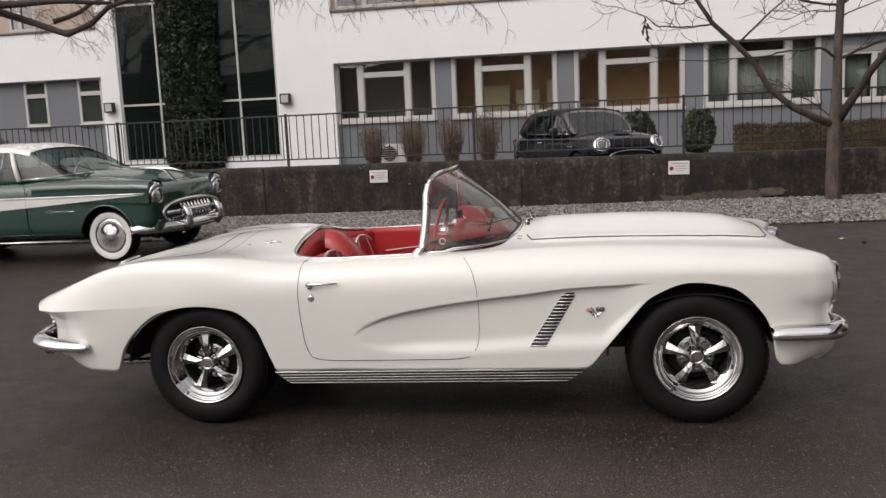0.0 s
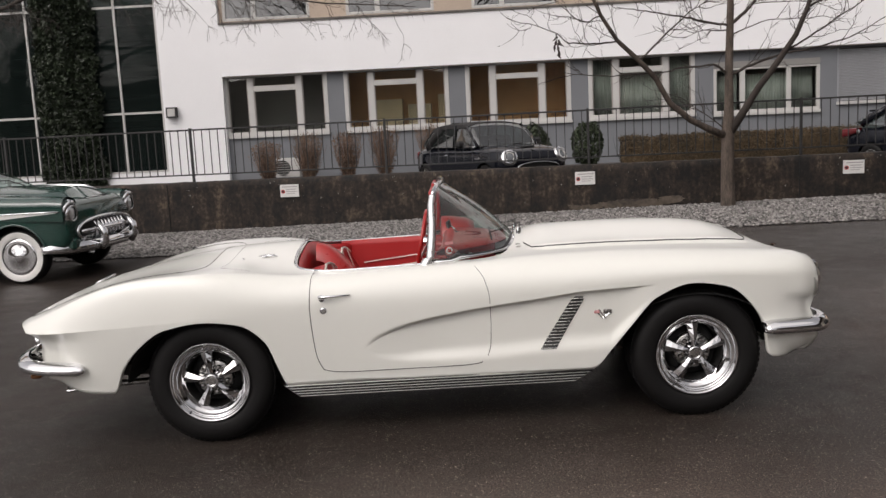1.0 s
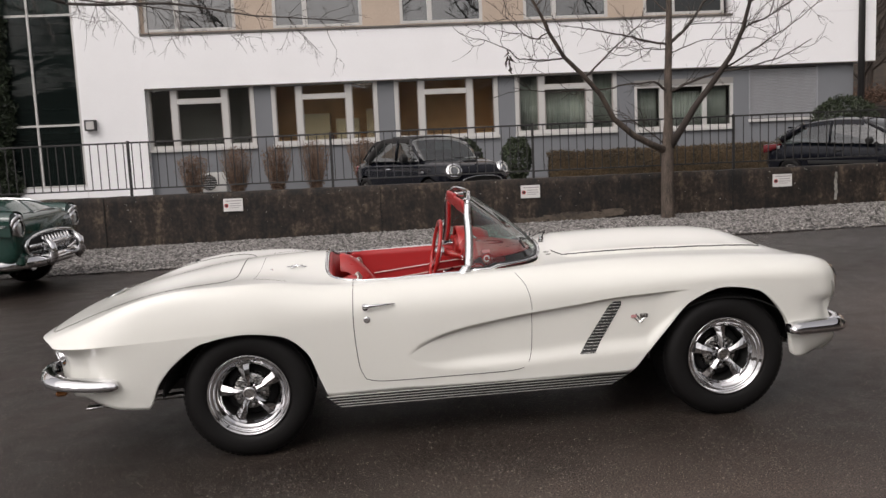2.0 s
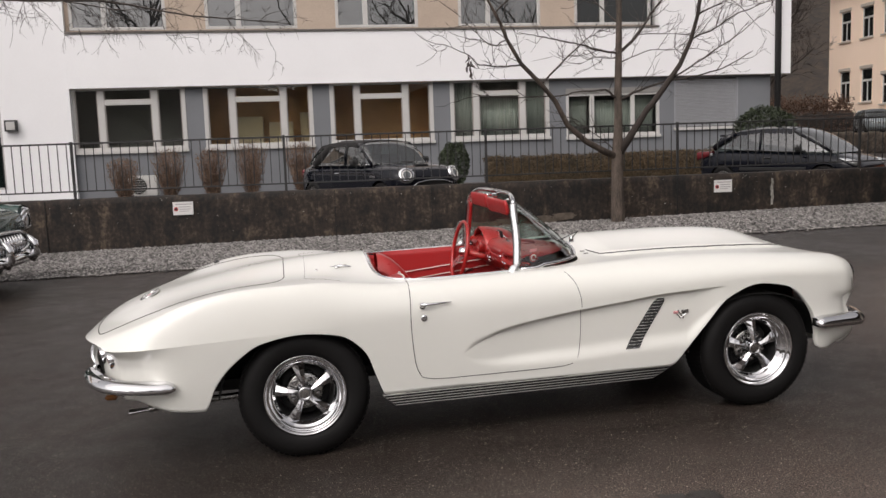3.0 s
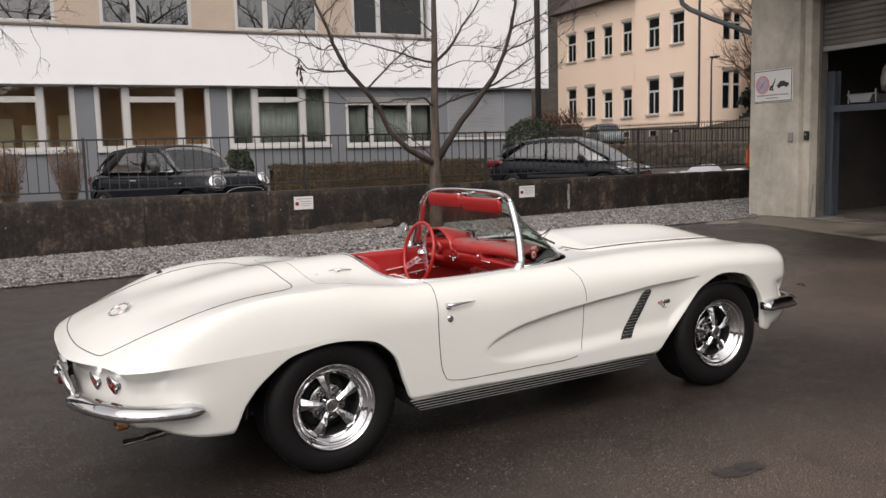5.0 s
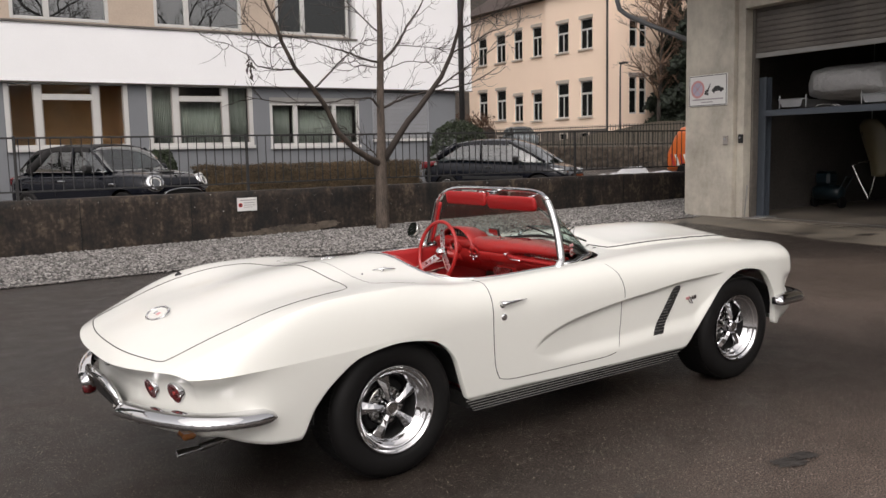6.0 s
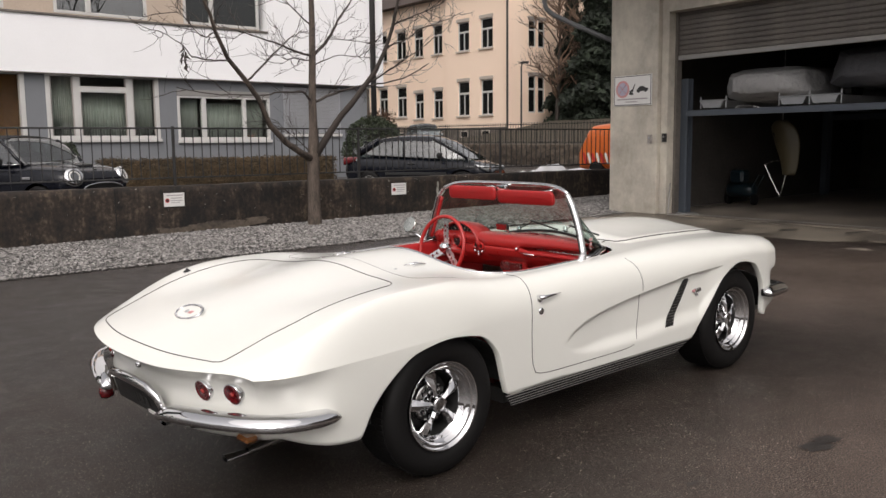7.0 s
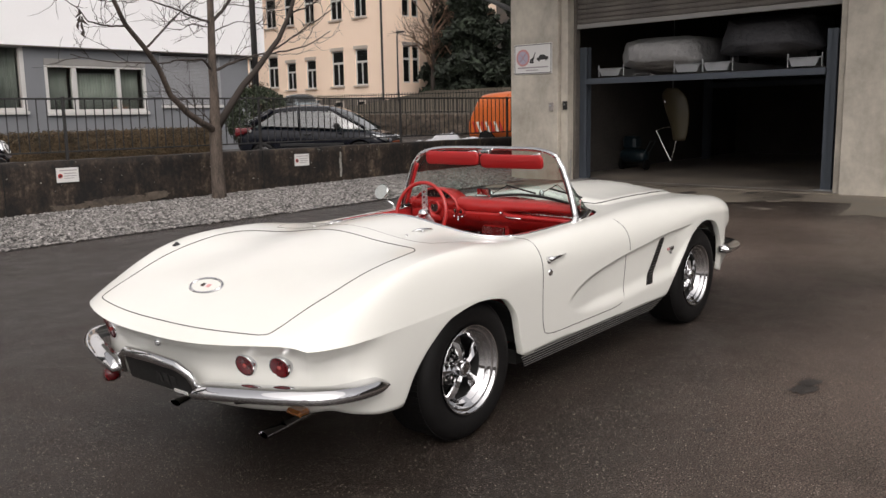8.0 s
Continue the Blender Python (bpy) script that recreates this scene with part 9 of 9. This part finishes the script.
# raised middle of the bonnet and fender crowns
rows = [[(x, y, 1.06 + 0.17 * math.cos(y / 0.62 * math.pi / 2) ** 0.7 * smoothstep(0.02, -0.5, x) * (0.82 + 0.18 * smoothstep(-0.4, -1.4, x)) - 0.06 * smoothstep(-0.6, -0.16, x)) for y in np.linspace(-0.6, 0.6, 25)] for x in np.linspace(-1.55, -0.17, 30)]
part("bonnet", grid(rows), GREEN_PAINT, saloon, "raised green bonnet", smooth=True)
for sg in (-1, 1):
    rows = []
    for x in np.linspace(-1.9, -0.12, 30):
        z = 1.115 - 0.03 * smoothstep(-1.2, -0.4, x) - 0.02 * smoothstep(-0.4, -0.12, x)
        rows.append([(x, sg * 0.962, z - 0.29), (x, sg * 0.966, z - 0.20)] + [(x, sg * (0.78 + 0.185 * math.cos(a)), z - 0.10 + 0.11 * math.sin(a)) for a in np.linspace(-0.1, math.pi, 14)])
    part("fender_crown", grid(rows), GREEN_PAINT, saloon, smooth=True)
    h = part("headlamp", lathe([(0.085, 0.05), (0.10, 0.06), (0.115, 0.02), (0.118, -0.12)], 32, "x", centre=(-0.12, sg * 0.80, 0.865)), CHROME, saloon, "hooded chrome headlamp", smooth=True)
    part("lens", lathe([(0.0, 0.055), (0.05, 0.05), (0.088, 0.03)], 28, "x", centre=(-0.12, sg * 0.80, 0.865)), LENS_CLEAR, h, smooth=True)
    part("lamp_pod", lathe([(0.0, 0.02), (0.10, 0.02), (0.145, 0.0), (0.168, -0.08), (0.172, -0.40)], 32, "x", centre=(-0.12, sg * 0.79, 0.905)), GREEN_PAINT, h, "green pod round the lamp", smooth=True)
    part("lamp_hood", tube([(-0.075 - 0.05 * math.cos(a) ** 2, sg * 0.80 + 0.128 * math.cos(a), 0.875 + 0.135 * math.sin(a)) for a in np.linspace(0.1, math.pi - 0.1, 18)], 0.024, 8), CHROME, h, "chrome hood over the lamp", smooth=True)
    part("fender_strip", tube([(-0.95, sg * 0.80, 1.095), (-0.5, sg * 0.80, 1.085), (-0.14, sg * 0.80, 1.045), (-0.06, sg * 0.80, 1.01)], 0.014, 8), CHROME, saloon, "chrome strip on the fender", smooth=True)
    st = part("side_strip", grid([[(x, sg * 0.972, 0.902 - (1 - t) * min(0.15, 0.014 + 0.062 * (-0.2 - x))) for x in np.linspace(-4.8, -0.2, 30)] for t in (0, 1)]), WHITE_PAINT, saloon, "white side band")
    part("strip_edge", tube([(x, sg * 0.975, 0.905 - 0.002 * x) for x in np.linspace(-4.8, -0.16, 20)], 0.009, 6), CHROME, st, "chrome edge of the band", smooth=True)
    part("sill_strip", tube([(-3.6, sg * 0.95, 0.30), (-1.35, sg * 0.95, 0.30)], 0.012, 6), CHROME, saloon, smooth=True)
    part("arch_lip", tube([(-0.80 + 0.41 * math.cos(a), sg * 0.955, 0.36 + 0.41 * math.sin(a)) for a in np.linspace(0.15, math.pi - 0.1, 20)], 0.014, 6), GREEN_PAINT, saloon, smooth=True)
    part("door_gap", tube([(-2.0, sg * 0.968, 1.10), (-2.02, sg * 0.968, 0.6), (-2.0, sg * 0.965, 0.36)], 0.005, 5), WELL, saloon)
    part("script_badge", tube([(-1.72 + 0.008 * k, sg * 0.975, 0.71 + 0.022 * math.sin(k * 0.75) * (0.5 + 0.5 * math.sin(k * 0.21))) for k in range(58)], 0.004, 5), CHROME_DULL, saloon, "thin chrome script shape")
for x in (-0.80, -4.1):
    plain_wheel(saloon, x, -0.80, 0.355, 0.19, "whitewall", -1)
    plain_wheel(saloon, x, 0.80, 0.355, 0.19, "whitewall", 1)
g_base = lambda x: 1.14
g_top = through_points([-4.9, -4.4, -3.6, -2.9, -2.4, -2.12, -1.42], [1.15, 1.38, 1.56, 1.60, 1.585, 1.53, 1.15])
g_hb, g_ht = (lambda x: 0.83), (lambda x: 0.68)
gl = part("glasshouse", cabin(list(np.linspace(-4.9, -1.42, 50)), g_base, g_top, g_hb, g_ht), SALOON_GLASS, saloon, "curved windscreen and side glass", smooth=True)
part("roof", cabin(list(np.linspace(-4.7, -2.06, 40)), g_base, g_top, g_hb, g_ht, 0.86, 1.0, 0.012), WHITE_PAINT, saloon, "white painted roof", smooth=True)
for sg in (-1, 1):
    for pts, r in (([(-2.17, sg * 0.845, 1.14), (-2.25, sg * 0.80, 1.30), (-2.34, sg * 0.715, 1.53)], 0.034), ([(-3.1, sg * 0.84, 1.15), (-3.15, sg * 0.70, 1.56)], 0.025), ([(-2.50, sg * 0.842, 1.15), (-2.47, sg * 0.705, 1.54)], 0.01)):
        part("pillar", tube(pts, r, 8), WHITE_PAINT if r > 0.02 else CHROME_DULL, saloon, smooth=True)
    part("screen_strip", tube([(-2.15, sg * 0.845, 1.15), (-1.8, sg * 0.80, 1.165), (-1.45, sg * 0.5, 1.19), (-1.40, 0, 1.215)], 0.016, 8), CHROME, saloon, "chrome windscreen strip", smooth=True)
part("seat_row", box(-3.6, -2.5, -0.65, 0.65, 0.9, 1.3, 0.05), CONCRETE_DARK, saloon, "dim seats behind the glass")
sw = part("steering_wheel", tube([(-2.05 + 0.06 * math.sin(a), 0.36 + 0.19 * math.cos(a), 1.2 + 0.17 * math.sin(a)) for a in (math.tau * k / 28 for k in range(28))], 0.012, 6, closed=True), WHITE_PAINT, saloon)
for y0 in (-0.2, 0.45):
    part("wiper", tube([(-1.42, y0, 1.21), (-1.52, y0 - 0.22, 1.30), (-1.56, y0 - 0.40, 1.31)], 0.008, 5), PLASTIC_BLACK, saloon)
part("bonnet_ornament", tube([(-1.0, 0, 1.225), (-0.6, 0, 1.205), (-0.3, 0, 1.175), (-0.15, 0, 1.13)], [0.008, 0.016, 0.022, 0.010], 8), CHROME, saloon, "chrome bonnet ornament", smooth=True)
part("bonnet_lip", tube([(-0.18 - 0.12 * abs(y) ** 2, y, 1.03 - 0.06 * abs(y)) for y in np.linspace(-0.55, 0.55, 15)], 0.016, 8), CHROME, saloon, smooth=True)
# toothy chrome grille and bumper
gr = part("grille_opening", hull(list(np.linspace(-0.3, -0.085, 6)), lambda x: 0.49, lambda x: 0.74, lambda x: 0.66, 3.5, 30), WELL, saloon, "dark grille opening")
part("grille_frame", tube([(-0.07, 0.73 * math.copysign(abs(math.cos(a)) ** 0.9, math.cos(a)), 0.615 + 0.15 * math.copysign(abs(math.sin(a)) ** 0.8, math.sin(a))) for a in (math.tau * k / 48 for k in range(48))], 0.025, 8, closed=True), CHROME, gr, "heavy chrome grille frame", smooth=True)
for k in range(9):
    y = -0.36 + 0.09 * k
    part("grille_tooth", tube([(-0.06, y, 0.50), (-0.01, y, 0.57), (0.0, y, 0.64), (-0.04, y, 0.72)], [0.012, 0.026, 0.028, 0.012], 8), CHROME, gr, "rounded chrome tooth", smooth=True)
part("grille_bar", tube([(-0.05, -0.68, 0.615), (0.0, -0.4, 0.62), (0.02, 0, 0.62), (0.0, 0.4, 0.62), (-0.05, 0.68, 0.615)], 0.026, 8), CHROME, gr, smooth=True)
pts, out = [], []
for k in range(40):
    t = -1 + 2 * k / 39
    pts.append(Vector((0.06 - 0.42 * abs(t) ** 5 - 0.06 * t * t, 0.98 * t, 0.43)))
    out.append(Vector((1, 0.9 * t * abs(t) ** 3, 0)))
blade(pts, 0.15, 0.07, out, "front_bumper", saloon, "massive chrome front bumper")
for y in (-0.42, 0.42):
    part("overrider", tube([(0.06, y, 0.37), (0.12, y, 0.46), (0.11, y, 0.60), (0.02, y, 0.69)], [0.05, 0.06, 0.055, 0.03], 10), CHROME, saloon, "chrome overrider", smooth=True)
part("front_apron", box(-0.25, -0.06, -0.85, 0.85, 0.40, 0.55, 0.03), GREEN_PAINT, saloon)


def modern_car(name, m, spec, label, paint, roof_mat, group=""):
    """A small modern car, from its side curves."""
    c = thing(name, m, label, "car", group)
    xs = list(np.linspace(spec["rear"], spec["nose"], 90))
    bm = hull(xs, spec["low"], spec["high"], spec["half"], 4.2, 52)
    cut_arches(bm, spec["wheels"], 0.345, 0.30)
    part("body", bm, paint, c, smooth=True)
    part("inner_body", boxes([(spec["rear"] + 0.3, spec["nose"] - 0.3, -0.55, 0.55, 0.22, 0.75)]), WELL, c)
    for x in spec["wheels"]:
        plain_wheel(c, x, -0.74, 0.30, 0.19, "alloy", -1)
        plain_wheel(c, x, 0.74, 0.30, 0.19, "alloy", 1)
    gx0, gx1 = spec["cabin"]
    g = part("glasshouse", cabin(list(np.linspace(gx0, gx1, 44)), spec["base"], spec["top"], spec["hb"], spec["ht"]), CAR_GLASS, c, "tinted window glass", smooth=True)
    rx0, rx1 = spec["roof"]
    part("roof", cabin(list(np.linspace(rx0, rx1, 30)), spec["base"], spec["top"], spec["hb"], spec["ht"], 0.82, 1.0, 0.010), roof_mat, c, smooth=True)
    for p, q, r in spec["pillars"]:
        for sg in (-1, 1):
            part("pillar", tube([(p[0], sg * p[1], p[2]), ((p[0] + q[0]) / 2, sg * ((p[1] + q[1]) / 2 + 0.012), (p[2] + q[2]) / 2 + 0.012), (q[0], sg * q[1], q[2])], r, 8), roof_mat if r > 0.05 else paint, c, smooth=True)
    for sg in (-1, 1):
        mr = part("door_mirror", box(-0.06, 0.06, -0.10, 0.10, -0.07, 0.07, 0.04), PLASTIC_BLACK, c, m=Matrix.Translation((spec["mirror"], sg * 0.92, spec["base"](0.3) + 0.06)))
        part("belt_strip", tube([(x, sg * (spec["hb"](x) + 0.012), spec["base"](x) + 0.004) for x in np.linspace(gx0 + 0.15, gx1 - 0.12, 20)], 0.008, 6), spec["belt"], c, smooth=True)
        for x in spec["gaps"]:
            part("door_gap", tube([(x, sg * (spec["half"](x) + 0.001), 0.85), (x, sg * (spec["half"](x) + 0.003), 0.6), (x + 0.03, sg * (spec["half"](x)), 0.3)], 0.004, 5), WELL, c)
        part("door_handle", box(-0.09, 0.09, -0.02, 0.02, -0.012, 0.012, 0.008), spec["belt"], c, m=Matrix.Translation((spec["gaps"][-1] + 0.2, sg * (spec["half"](0) + 0.005), 0.78)))
    part("seat", box(-0.3, 0.15, -0.6, 0.6, 0.6, 1.15, 0.08), PLASTIC_BLACK, c, "dark seats behind the glass")
    return c


K = lambda v: (lambda x: v)
mini_spec = dict(rear=-1.86, nose=1.86, low=through_points([-1.86, -1.75, 1.7, 1.86], [0.35, 0.22, 0.22, 0.34]),
                 high=through_points([-1.86, -1.78, -1.5, 0.9, 1.3, 1.62, 1.80, 1.86], [0.80, 0.93, 0.965, 0.965, 0.94, 0.885, 0.80, 0.70]),
                 half=through_points([-1.86, -1.7, -1.2, 1.2, 1.6, 1.78, 1.86], [0.66, 0.78, 0.84, 0.84, 0.80, 0.70, 0.60]),
                 wheels=(-1.25, 1.22), cabin=(-1.62, 0.88), base=K(0.945), top=through_points([-1.62, -1.45, -1.05, -0.5, 0.10, 0.34, 0.86], [0.96, 1.06, 1.35, 1.395, 1.39, 1.355, 0.955]),
                 hb=through_points([-1.62, -1.2, 0.5, 0.88], [0.66, 0.76, 0.76, 0.68]), ht=K(0.64), roof=(-1.62, 0.30),
                 pillars=(((0.82, 0.71, 0.95), (0.32, 0.65, 1.365), 0.030), ((-0.05, 0.775, 0.95), (-0.10, 0.66, 1.385), 0.022), ((-1.2, 0.755, 0.95), (-0.75, 0.62, 1.33), 0.085)),
                 mirror=0.5, gaps=(0.68, -0.45), belt=CHROME)
MINI_LENS = surface("dark_headlamp_glass", (0.16, 0.17, 0.18), 0.1, metal=0.5, scale=20, fine=80, amount=0.4, coat=0.5)
mini = modern_car("small_convertible", SITE @ Matrix.Translation((-0.33, 12.95, 0.30)) @ pose(0, 0, 0, 0, 0, -56.1), mini_spec, "black small convertible with closed cloth top behind the railing", BLACK_PAINT, FABRIC_BLACK)
part("screen_header", tube([(0.33, y, 1.372 - 0.02 * (y / 0.64) ** 2) for y in np.linspace(-0.64, 0.64, 9)], 0.028, 8), BLACK_PAINT, mini, "black windscreen frame", smooth=True)
part("cloth_top_folds", boxes([(-1.0, -0.86, -0.5, 0.5, 1.365, 1.41), (-0.5, -0.4, -0.55, 0.55, 1.42, 1.452)], 0.03), FABRIC_BLACK, mini)
for sg in (-1, 1):
    h = part("headlamp", lathe([(0.12, 0.035), (0.155, 0.03), (0.165, -0.02), (0.165, -0.1)], 36, "x"), CHROME, mini, "round chrome headlamp", m=Matrix.Translation((1.79, sg * 0.60, 0.735)) @ pose(0, 0, 0, 0, -24, sg * 20), smooth=True)
    part("lens", lathe([(0.0, 0.032), (0.08, 0.030), (0.127, 0.018)], 28, "x"), MINI_LENS, h, smooth=True)
    part("lamp_ring", tube([(0.032, 0.088 * math.cos(a), 0.088 * math.sin(a)) for a in (math.tau * q / 32 for q in range(32))], 0.012, 6, closed=True), SIGN_WHITE, h, "white daylight ring", smooth=True)
    part("side_scuttle", box(0.92, 1.10, sg * 0.848 - 0.01, sg * 0.848 + 0.01, 0.70, 0.74, 0.006), CHROME, mini)
    part("tail_lamp", box(-1.80, -1.70, sg * 0.70 - 0.06, sg * 0.70 + 0.06, 0.68, 0.86, 0.03), LENS_RED, mini)
    part("fuel_cap", lathe([(0.0, 0.01), (0.05, 0.008), (0.055, 0.0)], 20, "y", centre=(-1.45, sg * 0.80, 0.80)), CHROME_DULL, mini) if sg < 0 else None
gm_ = part("grille", hull([1.72, 1.80, 1.87], K(0.44), K(0.60), K(0.46), 3, 30), WELL, mini, "dark grille")
part("grille_trim", tube([(1.885, 0.48 * math.cos(a), 0.525 + 0.10 * math.sin(a)) for a in (math.tau * k / 36 for k in range(36))], 0.013, 6, closed=True), CHROME, gm_, "chrome grille surround", smooth=True)
part("bonnet_scoop", box(1.35, 1.55, -0.16, 0.16, 0.90, 0.935, 0.014), PLASTIC_BLACK, mini)
part("bonnet_badge", lathe([(0.0, 0.008), (0.04, 0.006), (0.045, 0.0)], 16, "z", centre=(1.70, 0, 0.86)), CHROME_DULL, mini)
part("windscreen_wiper", tube([(0.88, 0.3, 0.97), (0.78, -0.1, 1.0), (0.73, -0.35, 1.03)], 0.01, 5), PLASTIC_BLACK, mini)

hatch_spec = dict(rear=-1.92, nose=1.95, low=through_points([-1.92, -1.8, 1.7, 1.95], [0.40, 0.24, 0.22, 0.36]),
                  high=through_points([-1.92, -1.82, -1.5, 0.5, 1.2, 1.6, 1.85, 1.95], [0.78, 0.92, 1.00, 0.93, 0.89, 0.80, 0.68, 0.58]),
                  half=through_points([-1.92, -1.75, -1.2, 1.1, 1.6, 1.85, 1.95], [0.66, 0.78, 0.83, 0.83, 0.79, 0.66, 0.52]),
                  wheels=(-1.2, 1.24), cabin=(-1.78, 1.42), base=through_points([-1.78, -1.2, 0.6, 1.42], [1.02, 0.985, 0.90, 0.86]),
                  top=through_points([-1.78, -1.4, -0.95, -0.3, 0.3, 0.62, 1.42], [1.03, 1.24, 1.37, 1.42, 1.40, 1.32, 0.87]),
                  hb=through_points([-1.78, -1.2, 0.6, 1.42], [0.62, 0.74, 0.76, 0.60]), ht=K(0.56), roof=(-1.42, 0.40),
                  pillars=(((1.34, 0.64, 0.89), (0.42, 0.575, 1.38), 0.032), ((-0.28, 0.77, 0.95), (-0.35, 0.585, 1.41), 0.022), ((-1.5, 0.72, 1.02), (-1.0, 0.585, 1.36), 0.075)),
                  mirror=0.72, gaps=(0.85, -0.25), belt=PLASTIC_BLACK)
hatch = modern_car("black_hatchback", SITE @ Matrix.Translation((9.22, 13.57, 0.27)) @ pose(0, 0, 0, 0, 0, -57.4), hatch_spec, "black small hatchback parked behind the railing", BLACK_PAINT, BLACK_PAINT)
for sg in (-1, 1):
    t = part("tail_lamp", hull([-1.90, -1.78, -1.62, -1.5], through_points([-1.9, -1.5], [0.74, 0.86]), through_points([-1.9, -1.5], [0.95, 0.96]), K(0.07), 3, 16), LENS_RED, hatch, "red wrap-round tail lamp")
    t.matrix_basis = Matrix.Translation((0, sg * 0.765, 0))
    part("reverse_lens", box(-1.56, -1.48, sg * 0.81 - 0.03, sg * 0.81 + 0.03, 0.84, 0.92, 0.02), LENS_CLEAR, hatch)
    part("headlamp", hull([1.45, 1.6, 1.75, 1.88], through_points([1.45, 1.88], [0.72, 0.58]), through_points([1.45, 1.88], [0.79, 0.70]), K(0.13), 3, 16), LENS_CLEAR, hatch, "slanted clear headlamp", smooth=True).matrix_basis = Matrix.Translation((0, sg * 0.60, 0))
    part("side_moulding", box(-0.75, 0.85, sg * 0.835 - 0.012, sg * 0.835 + 0.012, 0.50, 0.57, 0.008), PLASTIC_BLACK, hatch)
part("rear_spoiler", box(-1.5, -1.3, -0.5, 0.5, 1.29, 1.33, 0.015), BLACK_PAINT, hatch)

grey_spec = dict(hatch_spec)
grey_spec["high"] = through_points([-1.92, -1.82, -1.5, 0.5, 1.2, 1.6, 1.85, 1.95], [0.85, 0.98, 1.02, 1.0, 0.97, 0.90, 0.78, 0.66])
greycar = modern_car("grey_hatchback", SITE @ Matrix.Translation((29.5, 41.5, 1.36)) @ pose(0, 0, 0, 0, 0, -110), grey_spec, "grey compact car parked before the cream house", GREY_PAINT, GREY_PAINT)
for sg in (-1, 1):
    part("headlamp", box(1.72, 1.9, sg * 0.58 - 0.14, sg * 0.58 + 0.14, 0.68, 0.80, 0.03), LENS_CLEAR, greycar)
part("grille", box(1.9, 1.96, -0.35, 0.35, 0.62, 0.70, 0.01), CHROME_DULL, greycar)

# orange municipal van
van = thing("orange_van", SITE @ Matrix.Translation((16.3, 12.72, 0.34)), "orange works van with striped warning panels", "van")
v_high = through_points([0, 0.12, 0.45, 2.2, 3.0, 3.3], [1.0, 1.25, 1.72, 1.80, 1.80, 1.70])
part("body", weld(hull(list(np.linspace(0, 3.3, 40)), K(0.30), v_high, K(0.85), 5, 40)), ORANGE_PAINT, van, "orange painted body", smooth=True, m=Matrix.Translation((0.85, 2.3, 0)) @ pose(0, 0, 0, 0, 0, -90))
part("windscreen", box(0.20, 1.5, 2.02, 2.06, 1.12, 1.52, 0.02), CAR_GLASS, van, m=Matrix.Translation((0, 0.1, 0)))
for k in range(7):
    bm = bmesh.new()
    y = 0.85 + 0.18 * k
    bm.faces.new([bm.verts.new(p) for p in ((-0.006, y, 0.52), (-0.006, y + 0.10, 0.52), (-0.006, y + 0.24, 0.86), (-0.006, y + 0.14, 0.86))])
    part("warning_stripe", bm, SIGN_WHITE if k % 2 else SIGN_RED, van, "red and white warning stripe")
for y in (1.6, -0.4):
    for x in (0.08, 1.62):
        part("wheel", lathe([(0.0, -0.09), (0.29, -0.09), (0.30, 0.0), (0.29, 0.09), (0.0, 0.09)], 28, "x", centre=(x, y, 0.30)), TYRE, van)
